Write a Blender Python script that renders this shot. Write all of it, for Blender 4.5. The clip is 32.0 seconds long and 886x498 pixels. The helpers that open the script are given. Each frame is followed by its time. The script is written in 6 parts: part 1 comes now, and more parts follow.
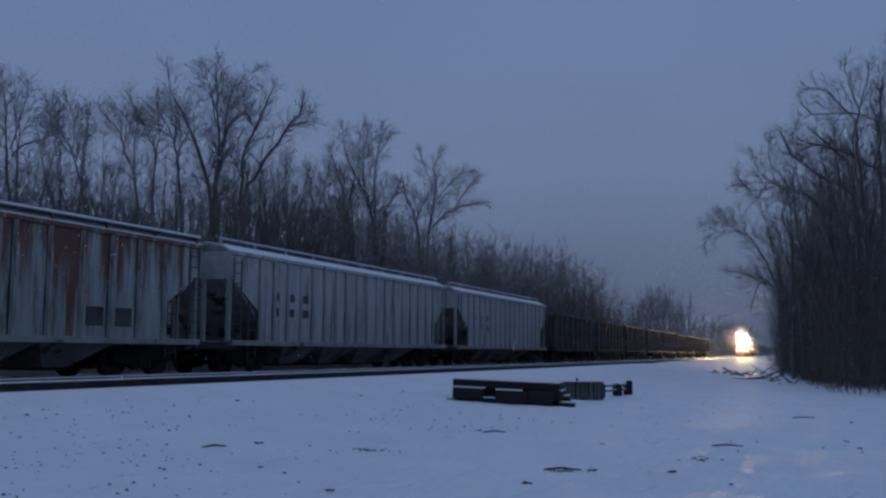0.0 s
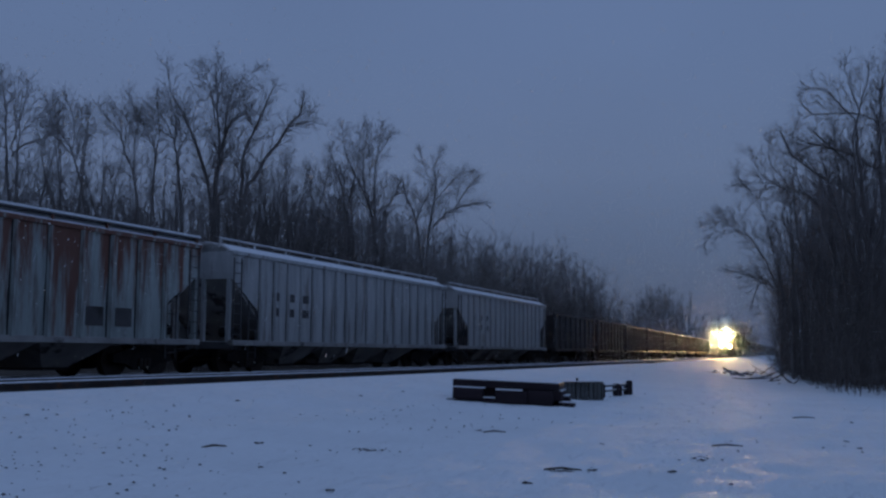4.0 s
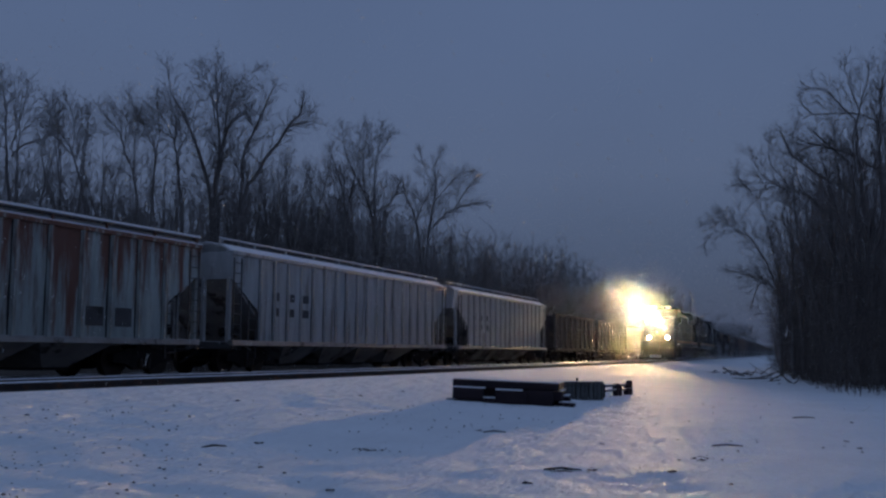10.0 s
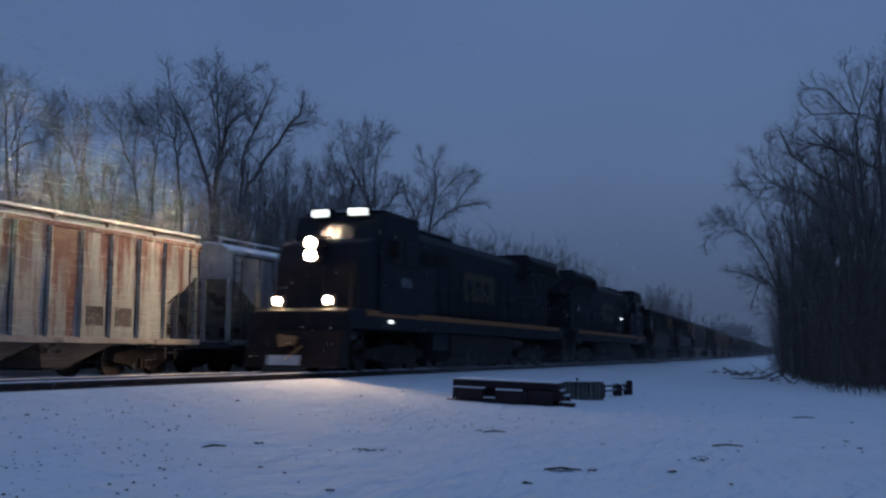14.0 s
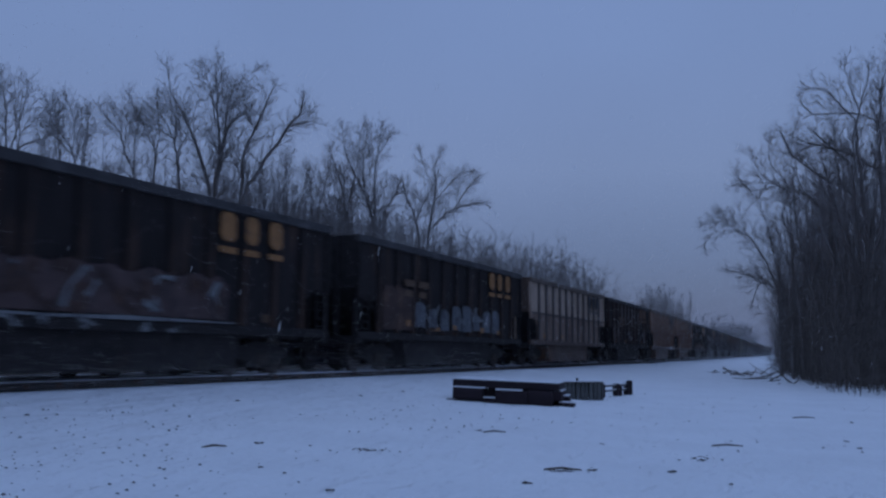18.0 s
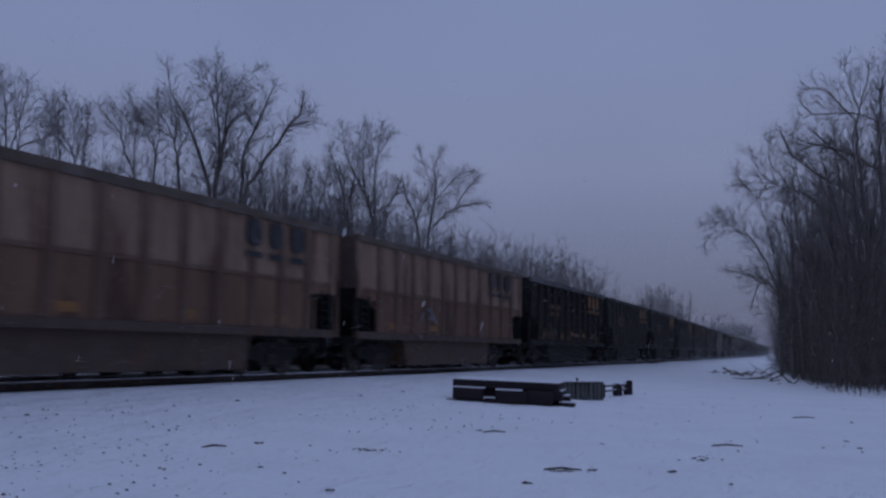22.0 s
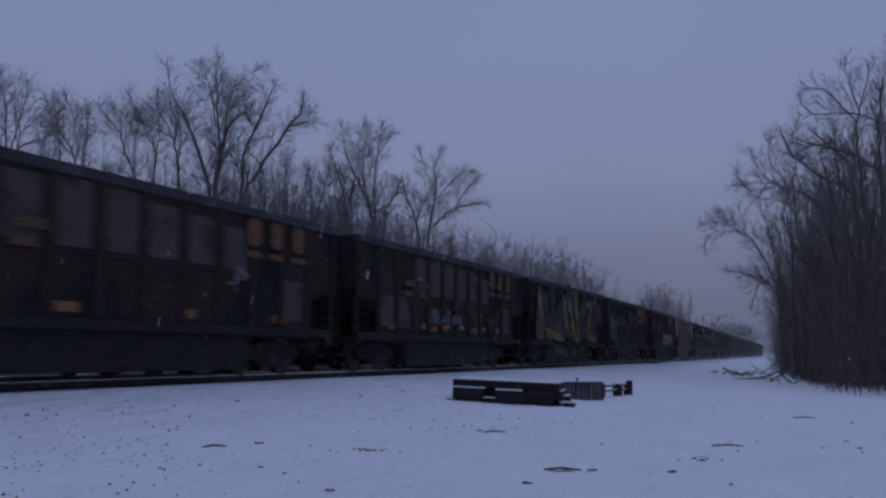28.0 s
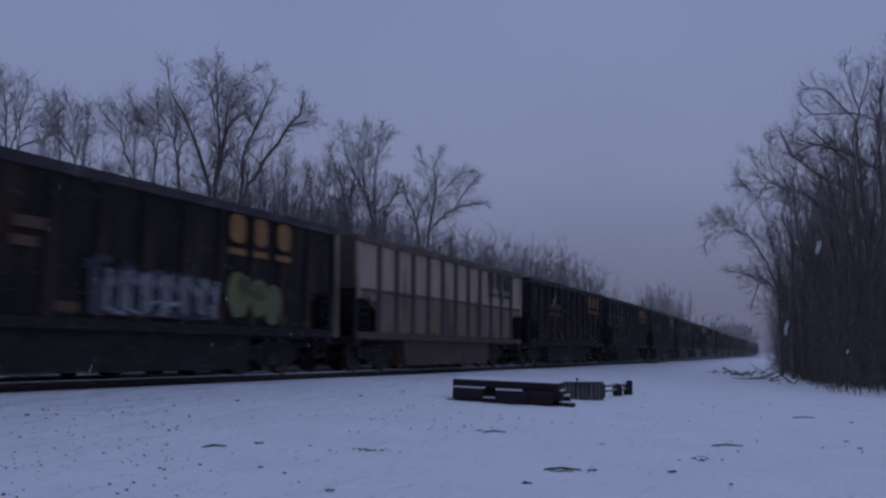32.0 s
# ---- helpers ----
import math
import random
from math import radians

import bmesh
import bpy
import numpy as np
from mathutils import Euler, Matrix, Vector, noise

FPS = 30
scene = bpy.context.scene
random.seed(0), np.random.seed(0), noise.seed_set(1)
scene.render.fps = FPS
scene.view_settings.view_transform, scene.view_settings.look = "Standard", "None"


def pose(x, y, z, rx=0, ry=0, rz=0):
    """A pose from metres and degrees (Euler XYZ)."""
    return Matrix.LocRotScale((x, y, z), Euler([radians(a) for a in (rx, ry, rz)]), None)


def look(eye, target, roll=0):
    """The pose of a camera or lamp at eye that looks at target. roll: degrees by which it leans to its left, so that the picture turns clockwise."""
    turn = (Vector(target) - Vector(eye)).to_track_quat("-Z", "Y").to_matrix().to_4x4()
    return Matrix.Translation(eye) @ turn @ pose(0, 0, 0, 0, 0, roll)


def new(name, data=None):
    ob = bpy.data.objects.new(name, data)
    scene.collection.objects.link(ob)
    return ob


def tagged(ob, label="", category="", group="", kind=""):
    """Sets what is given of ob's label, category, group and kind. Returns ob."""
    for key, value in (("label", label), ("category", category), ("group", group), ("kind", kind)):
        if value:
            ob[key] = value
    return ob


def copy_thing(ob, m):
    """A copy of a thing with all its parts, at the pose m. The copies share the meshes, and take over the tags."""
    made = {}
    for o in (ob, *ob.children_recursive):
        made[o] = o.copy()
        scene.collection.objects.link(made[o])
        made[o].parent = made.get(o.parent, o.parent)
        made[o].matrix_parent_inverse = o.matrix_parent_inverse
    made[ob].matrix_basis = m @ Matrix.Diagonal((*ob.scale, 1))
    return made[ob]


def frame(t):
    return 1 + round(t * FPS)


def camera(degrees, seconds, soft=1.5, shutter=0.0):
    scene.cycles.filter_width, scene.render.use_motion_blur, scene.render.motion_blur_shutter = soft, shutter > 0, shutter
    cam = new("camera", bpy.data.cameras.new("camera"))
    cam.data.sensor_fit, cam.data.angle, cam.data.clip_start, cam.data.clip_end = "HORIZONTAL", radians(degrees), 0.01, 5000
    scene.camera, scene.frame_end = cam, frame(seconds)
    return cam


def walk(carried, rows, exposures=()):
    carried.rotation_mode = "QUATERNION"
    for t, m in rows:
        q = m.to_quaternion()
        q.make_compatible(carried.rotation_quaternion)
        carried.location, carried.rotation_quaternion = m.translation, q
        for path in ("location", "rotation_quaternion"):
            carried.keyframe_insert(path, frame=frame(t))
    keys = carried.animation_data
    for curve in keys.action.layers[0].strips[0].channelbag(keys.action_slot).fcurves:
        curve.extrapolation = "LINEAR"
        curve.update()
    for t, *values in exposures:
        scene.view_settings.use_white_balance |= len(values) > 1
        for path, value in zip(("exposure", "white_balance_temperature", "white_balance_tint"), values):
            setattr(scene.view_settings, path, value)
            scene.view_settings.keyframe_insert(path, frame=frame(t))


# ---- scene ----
# The eye stands 1.4 m over a snowy clearing; the main line runs along +y, on its left.
EYE = (0.0, 0.0, 1.4)
YAW, PITCH, ROLL = radians(23.27), radians(5.97), 0.335
cam = camera(48.36, 32.0, soft=2.5, shutter=0.5)
AIM = (EYE[0] - math.sin(YAW) * math.cos(PITCH), EYE[1] + math.cos(YAW) * math.cos(PITCH), EYE[2] + math.sin(PITCH))
STAND = look(EYE, AIM, ROLL)
walk(cam, [(0.0, STAND), (32.0, STAND)],
     exposures=[(0.0, -0.03, 6200, 8), (3.0, -0.22, 5950, 7), (6.0, -0.34, 6000, 9), (9.0, -0.55, 6100, 9), (11.5, -0.70, 5950, 8), (12.2, -0.62, 5800, 7), (13.0, -0.56, 5600, 6),
                (14.5, -0.33, 5450, 5), (16.5, 0.24, 5550, 5), (18.0, 0.35, 5950, 10), (20.0, 0.32, 6500, 15), (21.0, 0.31, 6850, 19), (23.0, 0.27, 6900, 20), (32.0, 0.28, 6900, 22)])

# ---- light: a closed snow-cloud sky at dusk ----
world = bpy.data.worlds.new("dusk_sky")
scene.world = world
world.use_nodes = True
wn, wl = world.node_tree.nodes, world.node_tree.links
wn.clear()
w_out, w_bg, w_mix = wn.new("ShaderNodeOutputWorld"), wn.new("ShaderNodeBackground"), wn.new("ShaderNodeMix")
w_sky, w_co, w_sep = wn.new("ShaderNodeTexSky"), wn.new("ShaderNodeTexCoord"), wn.new("ShaderNodeSeparateXYZ")
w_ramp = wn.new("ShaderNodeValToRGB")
w_sky.sky_type, w_sky.sun_disc = "NISHITA", False
w_sky.sun_elevation, w_sky.sun_rotation = radians(4), radians(200)
w_mix.data_type = "RGBA"
w_mix.inputs["Factor"].default_value = 0.994
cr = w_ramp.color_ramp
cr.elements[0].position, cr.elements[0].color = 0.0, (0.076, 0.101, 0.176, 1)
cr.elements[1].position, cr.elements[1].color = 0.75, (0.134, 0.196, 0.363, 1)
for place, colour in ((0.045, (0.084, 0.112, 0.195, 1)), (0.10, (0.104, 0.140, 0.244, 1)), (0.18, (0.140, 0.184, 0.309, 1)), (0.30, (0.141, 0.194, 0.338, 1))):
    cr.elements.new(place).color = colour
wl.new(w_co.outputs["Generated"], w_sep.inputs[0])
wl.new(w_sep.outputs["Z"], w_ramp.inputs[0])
wl.new(w_sky.outputs[0], w_mix.inputs["A"])
w_noise, w_map, w_mul = wn.new("ShaderNodeTexNoise"), wn.new("ShaderNodeMapRange"), wn.new("ShaderNodeMix")
w_noise.inputs["Scale"].default_value, w_noise.inputs["Detail"].default_value = 2.2, 4
w_map.inputs["From Min"].default_value, w_map.inputs["From Max"].default_value = 0.3, 0.7
w_map.inputs["To Min"].default_value, w_map.inputs["To Max"].default_value = 0.95, 1.05
w_mul.data_type, w_mul.blend_type = "RGBA", "MULTIPLY"
w_mul.inputs["Factor"].default_value = 1
wl.new(w_co.outputs["Generated"], w_noise.inputs["Vector"])
wl.new(w_noise.outputs[0], w_map.inputs[0])
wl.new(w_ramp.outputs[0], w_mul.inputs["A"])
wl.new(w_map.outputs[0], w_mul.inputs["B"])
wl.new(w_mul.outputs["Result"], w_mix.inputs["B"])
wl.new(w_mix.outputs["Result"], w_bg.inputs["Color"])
w_bg.inputs["Strength"].default_value = 1.0
wl.new(w_bg.outputs[0], w_out.inputs[0])
sun = new("sun", bpy.data.lights.new("sun", "SUN"))
sun.data.energy, sun.data.angle, sun.data.color = 0.12, radians(60), (0.75, 0.85, 1.0)
sun.matrix_world = look((-30, 45, 110), (0, 0, 0))


# ---- the line of the rails ----
D, CURVE, S_END, RAIL_Z, SIDING = 14.05, 0.00039, 87.5, 0.834, 5.0


def line_x(s):
    e = min(max(s, 0.0), S_END)
    return -D - CURVE * e * e - 2 * CURVE * e * (s - e if s > 0 else 0.0)


def on_line(s, lateral=0.0, z=0.0, turn=0.0):
    """Pose on the main line at s; lateral is towards the eye."""
    slope = -2 * CURVE * min(max(s, 0.0), S_END)
    n = math.hypot(1, slope)
    return pose(line_x(s) + lateral / n, s - lateral * slope / n, RAIL_Z + z, 0, 0, math.degrees(math.atan(-slope)) + turn)


def ground_z(x, y):
    """Height of the ground: a low bank rises from the clearing to the tracks."""
    u = x - line_x(y)
    knots = ((-80, 1.6), (-40, 0.95), (-9, 0.62), (-1.75, 0.70), (0, 0.69), (1.6, 0.70), (2.4, 0.60), (4.5, 0.34), (8, 0.14), (13, 0.0), (2000, 0.0))
    if u <= knots[0][0]:
        return knots[0][1]
    for (a, za), (b, zb) in zip(knots, knots[1:]):
        if u <= b:
            f = (u - a) / (b - a)
            return za + (zb - za) * f
    return 0.0


# ---- materials ----
def material(name, colour, rough=0.8, metal=0.0, vary=0.25, scale=6.0, fine=60.0, bump=0.15, second=None, second_amount=0.5,
             second_scale=1.2, stretch=(1, 1, 1), glow=0.0, island=0.0, gloss=0.35, by_object=0.0):
    m = bpy.data.materials.new(name)
    m.use_nodes = True
    n, l = m.node_tree.nodes, m.node_tree.links
    b = n["Principled BSDF"]
    b.inputs["Roughness"].default_value, b.inputs["Metallic"].default_value = rough, metal
    b.inputs["Specular IOR Level"].default_value = gloss
    co, mp = n.new("ShaderNodeTexCoord"), n.new("ShaderNodeMapping")
    mp.inputs["Scale"].default_value = stretch
    l.new(co.outputs["Object"], mp.inputs["Vector"])
    big, small = n.new("ShaderNodeTexNoise"), n.new("ShaderNodeTexNoise")
    big.inputs["Scale"].default_value, big.inputs["Detail"].default_value = scale, 5
    small.inputs["Scale"].default_value, small.inputs["Detail"].default_value = fine, 3
    l.new(mp.outputs[0], big.inputs["Vector"])
    l.new(mp.outputs[0], small.inputs["Vector"])
    add = n.new("ShaderNodeMath")
    add.operation = "MULTIPLY_ADD"
    add.inputs[1].default_value = 0.4
    l.new(small.outputs[0], add.inputs[0])
    l.new(big.outputs[0], add.inputs[2])
    ramp = n.new("ShaderNodeMapRange")
    ramp.inputs["From Min"].default_value, ramp.inputs["From Max"].default_value = 0.4, 1.0
    ramp.inputs["To Min"].default_value, ramp.inputs["To Max"].default_value = 1 - vary, 1 + vary
    l.new(add.outputs[0], ramp.inputs[0])
    mul = n.new("ShaderNodeMix")
    mul.data_type, mul.blend_type = "RGBA", "MULTIPLY"
    mul.inputs["Factor"].default_value = 1
    l.new(ramp.outputs[0], mul.inputs["B"])
    if second:
        pick, mask, blend = n.new("ShaderNodeTexNoise"), n.new("ShaderNodeMapRange"), n.new("ShaderNodeMix")
        pick.inputs["Scale"].default_value, pick.inputs["Detail"].default_value = second_scale, 6
        pick.inputs["Roughness"].default_value = 0.65
        l.new(mp.outputs[0], pick.inputs["Vector"])
        mask.inputs["From Min"].default_value, mask.inputs["From Max"].default_value = 0.68 - 0.3 * second_amount, 0.78 - 0.3 * second_amount
        l.new(pick.outputs[0], mask.inputs[0])
        blend.data_type = "RGBA"
        blend.inputs["A"].default_value, blend.inputs["B"].default_value = (*colour, 1), (*second, 1)
        l.new(mask.outputs[0], blend.inputs["Factor"])
        l.new(blend.outputs["Result"], mul.inputs["A"])
    else:
        mul.inputs["A"].default_value = (*colour, 1)
    last = mul.outputs["Result"]
    if by_object or island:
        src = n.new("ShaderNodeObjectInfo").outputs["Random"] if by_object else n.new("ShaderNodeNewGeometry").outputs["Random Per Island"]
        rr, m2 = n.new("ShaderNodeMapRange"), n.new("ShaderNodeMix")
        amount = by_object or island
        rr.inputs["To Min"].default_value, rr.inputs["To Max"].default_value = 1 - amount, 1 + amount
        l.new(src, rr.inputs[0])
        m2.data_type, m2.blend_type = "RGBA", "MULTIPLY"
        m2.inputs["Factor"].default_value = 1
        l.new(last, m2.inputs["A"])
        l.new(rr.outputs[0], m2.inputs["B"])
        last = m2.outputs["Result"]
    l.new(last, b.inputs["Base Color"])
    if bump:
        bp = n.new("ShaderNodeBump")
        bp.inputs["Strength"].default_value, bp.inputs["Distance"].default_value = bump, 0.02
        l.new(add.outputs[0], bp.inputs["Height"])
        l.new(bp.outputs[0], b.inputs["Normal"])
    if glow:
        b.inputs["Emission Color"].default_value = (*colour, 1)
        b.inputs["Emission Strength"].default_value = glow
    return m


M = {}
M["snow"] = material("snow", (0.90, 0.915, 0.93), 0.75, vary=0.05, scale=0.6, fine=9, bump=0.0, gloss=0.2)
M["snow_cap"] = material("snow_cap", (0.80, 0.81, 0.83), 0.75, vary=0.05, scale=3, fine=30, bump=0.3, gloss=0.2)
M["clod"] = material("clod", (0.085, 0.072, 0.062), 0.95, vary=0.4, scale=20, island=0.5)
M["stick"] = material("stick", (0.09, 0.07, 0.05), 0.9, vary=0.4, scale=12, stretch=(1, 1, 0.3))
M["rail"] = material("rail_steel", (0.06, 0.05, 0.048), 0.55, metal=0.7, vary=0.3, scale=4, second=(0.12, 0.06, 0.035), second_scale=5)
M["rail_top"] = material("rail_top", (0.78, 0.79, 0.82), 0.5, metal=0.2, vary=0.15, scale=3)
M["tie"] = material("tie_wood", (0.035, 0.028, 0.022), 0.9, vary=0.4, scale=8, stretch=(0.3, 3, 3), by_object=0.3)
M["bark"] = material("bark", (0.165, 0.15, 0.14), 0.95, vary=0.35, scale=3, fine=30, bump=0.4, stretch=(1, 1, 0.25), by_object=0.25)
M["bark_pale"] = material("bark_pale", (0.14, 0.12, 0.10), 0.95, vary=0.35, scale=3, fine=30, bump=0.4, stretch=(1, 1, 0.25), by_object=0.2)
M["twig"] = material("twig", (0.195, 0.175, 0.165), 0.95, vary=0.2, scale=2, bump=0.0, by_object=0.25)
M["brush"] = material("brush", (0.125, 0.106, 0.094), 0.95, vary=0.3, scale=1, bump=0.0, island=0.4)
# grey twig colour that stands in for haze over the far woods
M["haze_twig"] = material("far_haze_twig", (0.16, 0.15, 0.15), 0.95, vary=0.2, scale=1, bump=0.0, island=0.3)
M["black"] = material("car_black", (0.019, 0.0155, 0.0155), 0.7, vary=0.5, scale=1.8, fine=25, second=(0.05, 0.03, 0.022), second_amount=0.42, second_scale=1.1, stretch=(1, 1.6, 0.22), gloss=0.12)
M["grey"] = material("car_grey", (0.031, 0.0255, 0.0245), 0.75, vary=0.35, scale=1.5, second=(0.06, 0.045, 0.04), second_amount=0.45, stretch=(1, 1.6, 0.22), gloss=0.2)
M["brown"] = material("car_brown", (0.042, 0.027, 0.022), 0.8, vary=0.4, scale=1.8, second=(0.014, 0.014, 0.016), second_amount=0.7, second_scale=0.9, stretch=(1, 1, 0.5), gloss=0.12)
M["panel_brown"] = material("panel_brown", (0.07, 0.052, 0.047), 0.8, vary=0.3, scale=2, second=(0.03, 0.022, 0.02), second_amount=0.5)
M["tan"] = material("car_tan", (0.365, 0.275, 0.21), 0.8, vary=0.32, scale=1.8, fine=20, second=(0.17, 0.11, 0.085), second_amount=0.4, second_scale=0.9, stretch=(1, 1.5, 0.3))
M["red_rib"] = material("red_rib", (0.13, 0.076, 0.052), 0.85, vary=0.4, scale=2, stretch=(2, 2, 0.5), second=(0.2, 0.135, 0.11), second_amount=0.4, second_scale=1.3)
M["tan_red"] = material("car_tan_red", (0.255, 0.16, 0.112), 0.8, vary=0.4, scale=1.8, fine=20, second=(0.11, 0.058, 0.04), second_amount=0.5, second_scale=0.9, stretch=(1, 1.5, 0.3))
M["tan_low"] = material("car_tan_low", (0.08, 0.052, 0.04), 0.8, vary=0.3, scale=2, second=(0.10, 0.045, 0.022), second_amount=0.4, second_scale=1.5)
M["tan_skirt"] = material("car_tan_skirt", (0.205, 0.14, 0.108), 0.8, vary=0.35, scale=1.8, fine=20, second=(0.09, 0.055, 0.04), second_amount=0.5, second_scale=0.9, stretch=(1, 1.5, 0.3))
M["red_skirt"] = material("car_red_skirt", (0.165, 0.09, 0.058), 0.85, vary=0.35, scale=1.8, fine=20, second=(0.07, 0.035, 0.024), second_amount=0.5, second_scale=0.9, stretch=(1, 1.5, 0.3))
M["chord"] = material("chord_tone", (0.105, 0.078, 0.062), 0.85, vary=0.4, scale=1.5, fine=20, second=(0.16, 0.13, 0.115), second_amount=0.45, second_scale=1.2)
M["edge_grey"] = material("edge_grey", (0.13, 0.122, 0.122), 0.9, vary=0.4, scale=1.5, fine=20, second=(0.075, 0.07, 0.07), second_amount=0.45, second_scale=1.2)
M["chord_dark"] = material("chord_dark", (0.042, 0.039, 0.04), 0.85, vary=0.4, scale=1.5, fine=20, second=(0.08, 0.075, 0.075), second_amount=0.45, second_scale=1.2)
M["rust"] = material("rust", (0.045, 0.026, 0.021), 0.9, vary=0.4, scale=3, second=(0.09, 0.05, 0.035))
M["under"] = material("underframe", (0.022, 0.019, 0.019), 0.85, vary=0.4, scale=4, second=(0.03, 0.022, 0.018), second_amount=0.3, gloss=0.2)
M["wheel"] = material("wheel_steel", (0.05, 0.04, 0.035), 0.6, metal=0.6, vary=0.3, scale=5)
M["orange"] = material("orange_paint", (0.25, 0.118, 0.04), 0.7, vary=0.35, scale=6, second=(0.12, 0.06, 0.03), second_amount=0.35, second_scale=3)
M["dark_mark"] = material("dark_mark", (0.03, 0.03, 0.035), 0.7, vary=0.3, scale=6, second=(0.16, 0.14, 0.13), second_amount=0.3, second_scale=4)
M["blue"] = material("loco_blue", (0.0088, 0.0102, 0.0145), 0.75, vary=0.3, scale=1.5, second=(0.03, 0.028, 0.03), second_amount=0.25)
M["stripe"] = material("stripe_yellow", (0.27, 0.115, 0.035), 0.6, vary=0.3, scale=3, second=(0.14, 0.07, 0.03), second_amount=0.4, second_scale=2)
M["emblem"] = material("emblem_gold", (0.060, 0.042, 0.024), 0.7, vary=0.3, scale=3)
M["hop_a"] = material("hopper_grey", (0.33, 0.36, 0.34), 0.75, vary=0.35, scale=2.2, fine=25, second=(0.17, 0.15, 0.135), second_amount=0.42, second_scale=1.3, stretch=(1, 1.6, 0.22))
M["hop_b"] = material("hopper_pale", (0.42, 0.42, 0.41), 0.75, vary=0.3, scale=2.4, fine=25, second=(0.23, 0.21, 0.195), second_amount=0.42, second_scale=1.4, stretch=(1, 1.6, 0.22))
M["hop_c"] = material("hopper_smooth", (0.44, 0.43, 0.415), 0.75, vary=0.15, scale=0.8, second=(0.30, 0.275, 0.25), second_amount=0.35, stretch=(1, 1, 0.4))
M["hop_low"] = material("hopper_bay", (0.085, 0.08, 0.08), 0.85, vary=0.35, scale=1.5, second=(0.04, 0.035, 0.03), second_amount=0.4)
M["hop_bay"] = material("hopper_bay_paint", (0.34, 0.325, 0.31), 0.85, vary=0.35, scale=1.5, second=(0.07, 0.06, 0.055), second_amount=0.45)
# shade beside the hopper ribs, put into a dark colour
M["rib_shade"] = material("rib_shade", (0.032, 0.03, 0.03), 0.9, vary=0.4, scale=3, stretch=(2, 2, 0.5), second=(0.10, 0.10, 0.10), second_amount=0.25, second_scale=1.5)
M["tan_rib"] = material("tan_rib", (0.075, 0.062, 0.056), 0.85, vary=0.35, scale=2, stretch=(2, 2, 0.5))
M["rust_mark"] = material("rust_mark", (0.13, 0.062, 0.03), 0.8, vary=0.4, scale=5, second=(0.05, 0.03, 0.022), second_amount=0.4, second_scale=3)
M["faded"] = material("faded_mark", (0.085, 0.05, 0.03), 0.8, vary=0.4, scale=5)
M["rust_run"] = material("rust_run", (0.125, 0.05, 0.034), 0.9, vary=0.5, scale=5, stretch=(3, 3, 0.3), second=(0.165, 0.155, 0.14), second_amount=0.5, second_scale=1.6)
M["gon"] = material("gondola_dark", (0.045, 0.035, 0.032), 0.7, vary=0.35, scale=1.6, second=(0.09, 0.055, 0.035), second_amount=0.35)
M["timber"] = material("timber", (0.026, 0.017, 0.021), 0.85, vary=0.35, scale=3, stretch=(0.4, 3, 3), by_object=0.25)
M["crate"] = material("crate_wood", (0.10, 0.10, 0.095), 0.85, vary=0.45, scale=4, by_object=0.2)
M["glass"] = material("cab_glass", (0.01, 0.012, 0.016), 0.3, vary=0.1, bump=0.0, gloss=0.3)
M["beam"] = material("headlight_bulb", (1.0, 0.61, 0.30), 0.3, vary=0.0, bump=0.0, glow=3.8e6)
M["lamp"] = material("headlight_reflector", (1.0, 0.61, 0.30), 0.3, vary=0.0, bump=0.0, glow=500)
M["ballast"] = material("ballast", (0.024, 0.022, 0.022), 0.95, vary=0.5, scale=12, fine=45, bump=0.9, second=(0.2, 0.2, 0.21), second_amount=0.05, second_scale=1.5)
M["leaf_litter"] = material("leaf_litter", (0.055, 0.042, 0.032), 0.95, vary=0.5, scale=4, fine=30, bump=0.8, second=(0.40, 0.41, 0.43), second_amount=0.18, second_scale=0.6)
M["ditch"] = material("ditch_glass", (1.0, 0.61, 0.30), 0.3, vary=0.0, bump=0.0, glow=1000)
M["board"] = material("number_board", (1.0, 0.93, 0.80), 0.4, vary=0.0, bump=0.0, glow=2.5)
M["step_lamp"] = material("step_lamp", (1.0, 0.93, 0.85), 0.4, vary=0.0, bump=0.0, glow=4)
M["dim_lamp"] = material("dim_lamp", (0.9, 0.9, 0.8), 0.4, vary=0.0, bump=0.0, glow=0.25)
M["yellow_spray"] = material("yellow_spray", (0.22, 0.185, 0.055), 0.8, vary=0.5, scale=3, second=(0.035, 0.03, 0.022), second_amount=0.6, second_scale=2.5)
M["lilac_spray"] = material("lilac_spray", (0.055, 0.048, 0.064), 0.75, vary=0.4, scale=3)
M["olive_spray"] = material("olive_spray", (0.09, 0.078, 0.034), 0.8, vary=0.5, scale=3, second=(0.022, 0.02, 0.018), second_amount=0.55, second_scale=2.5)
M["red_spray"] = material("red_spray", (0.062, 0.026, 0.017), 0.8, vary=0.4, scale=3, second=(0.025, 0.018, 0.016), second_amount=0.45, second_scale=2)
M["purple_spray"] = material("purple_spray", (0.033, 0.014, 0.023), 0.7, vary=0.3, scale=3)
M["white_spray"] = material("white_spray", (0.15, 0.155, 0.16), 0.7, vary=0.35, scale=3, second=(0.05, 0.05, 0.06), second_amount=0.4, second_scale=2)
M["grey_spray"] = material("grey_spray", (0.085, 0.09, 0.10), 0.75, vary=0.5, scale=2, second=(0.03, 0.03, 0.035), second_amount=0.5, second_scale=1.6)
M["pale_spray"] = material("pale_spray", (0.22, 0.225, 0.23), 0.7, vary=0.35, scale=3, second=(0.14, 0.15, 0.17), second_amount=0.4, second_scale=2)
M["teal_spray"] = material("teal_spray", (0.018, 0.03, 0.038), 0.7, vary=0.3, scale=3)
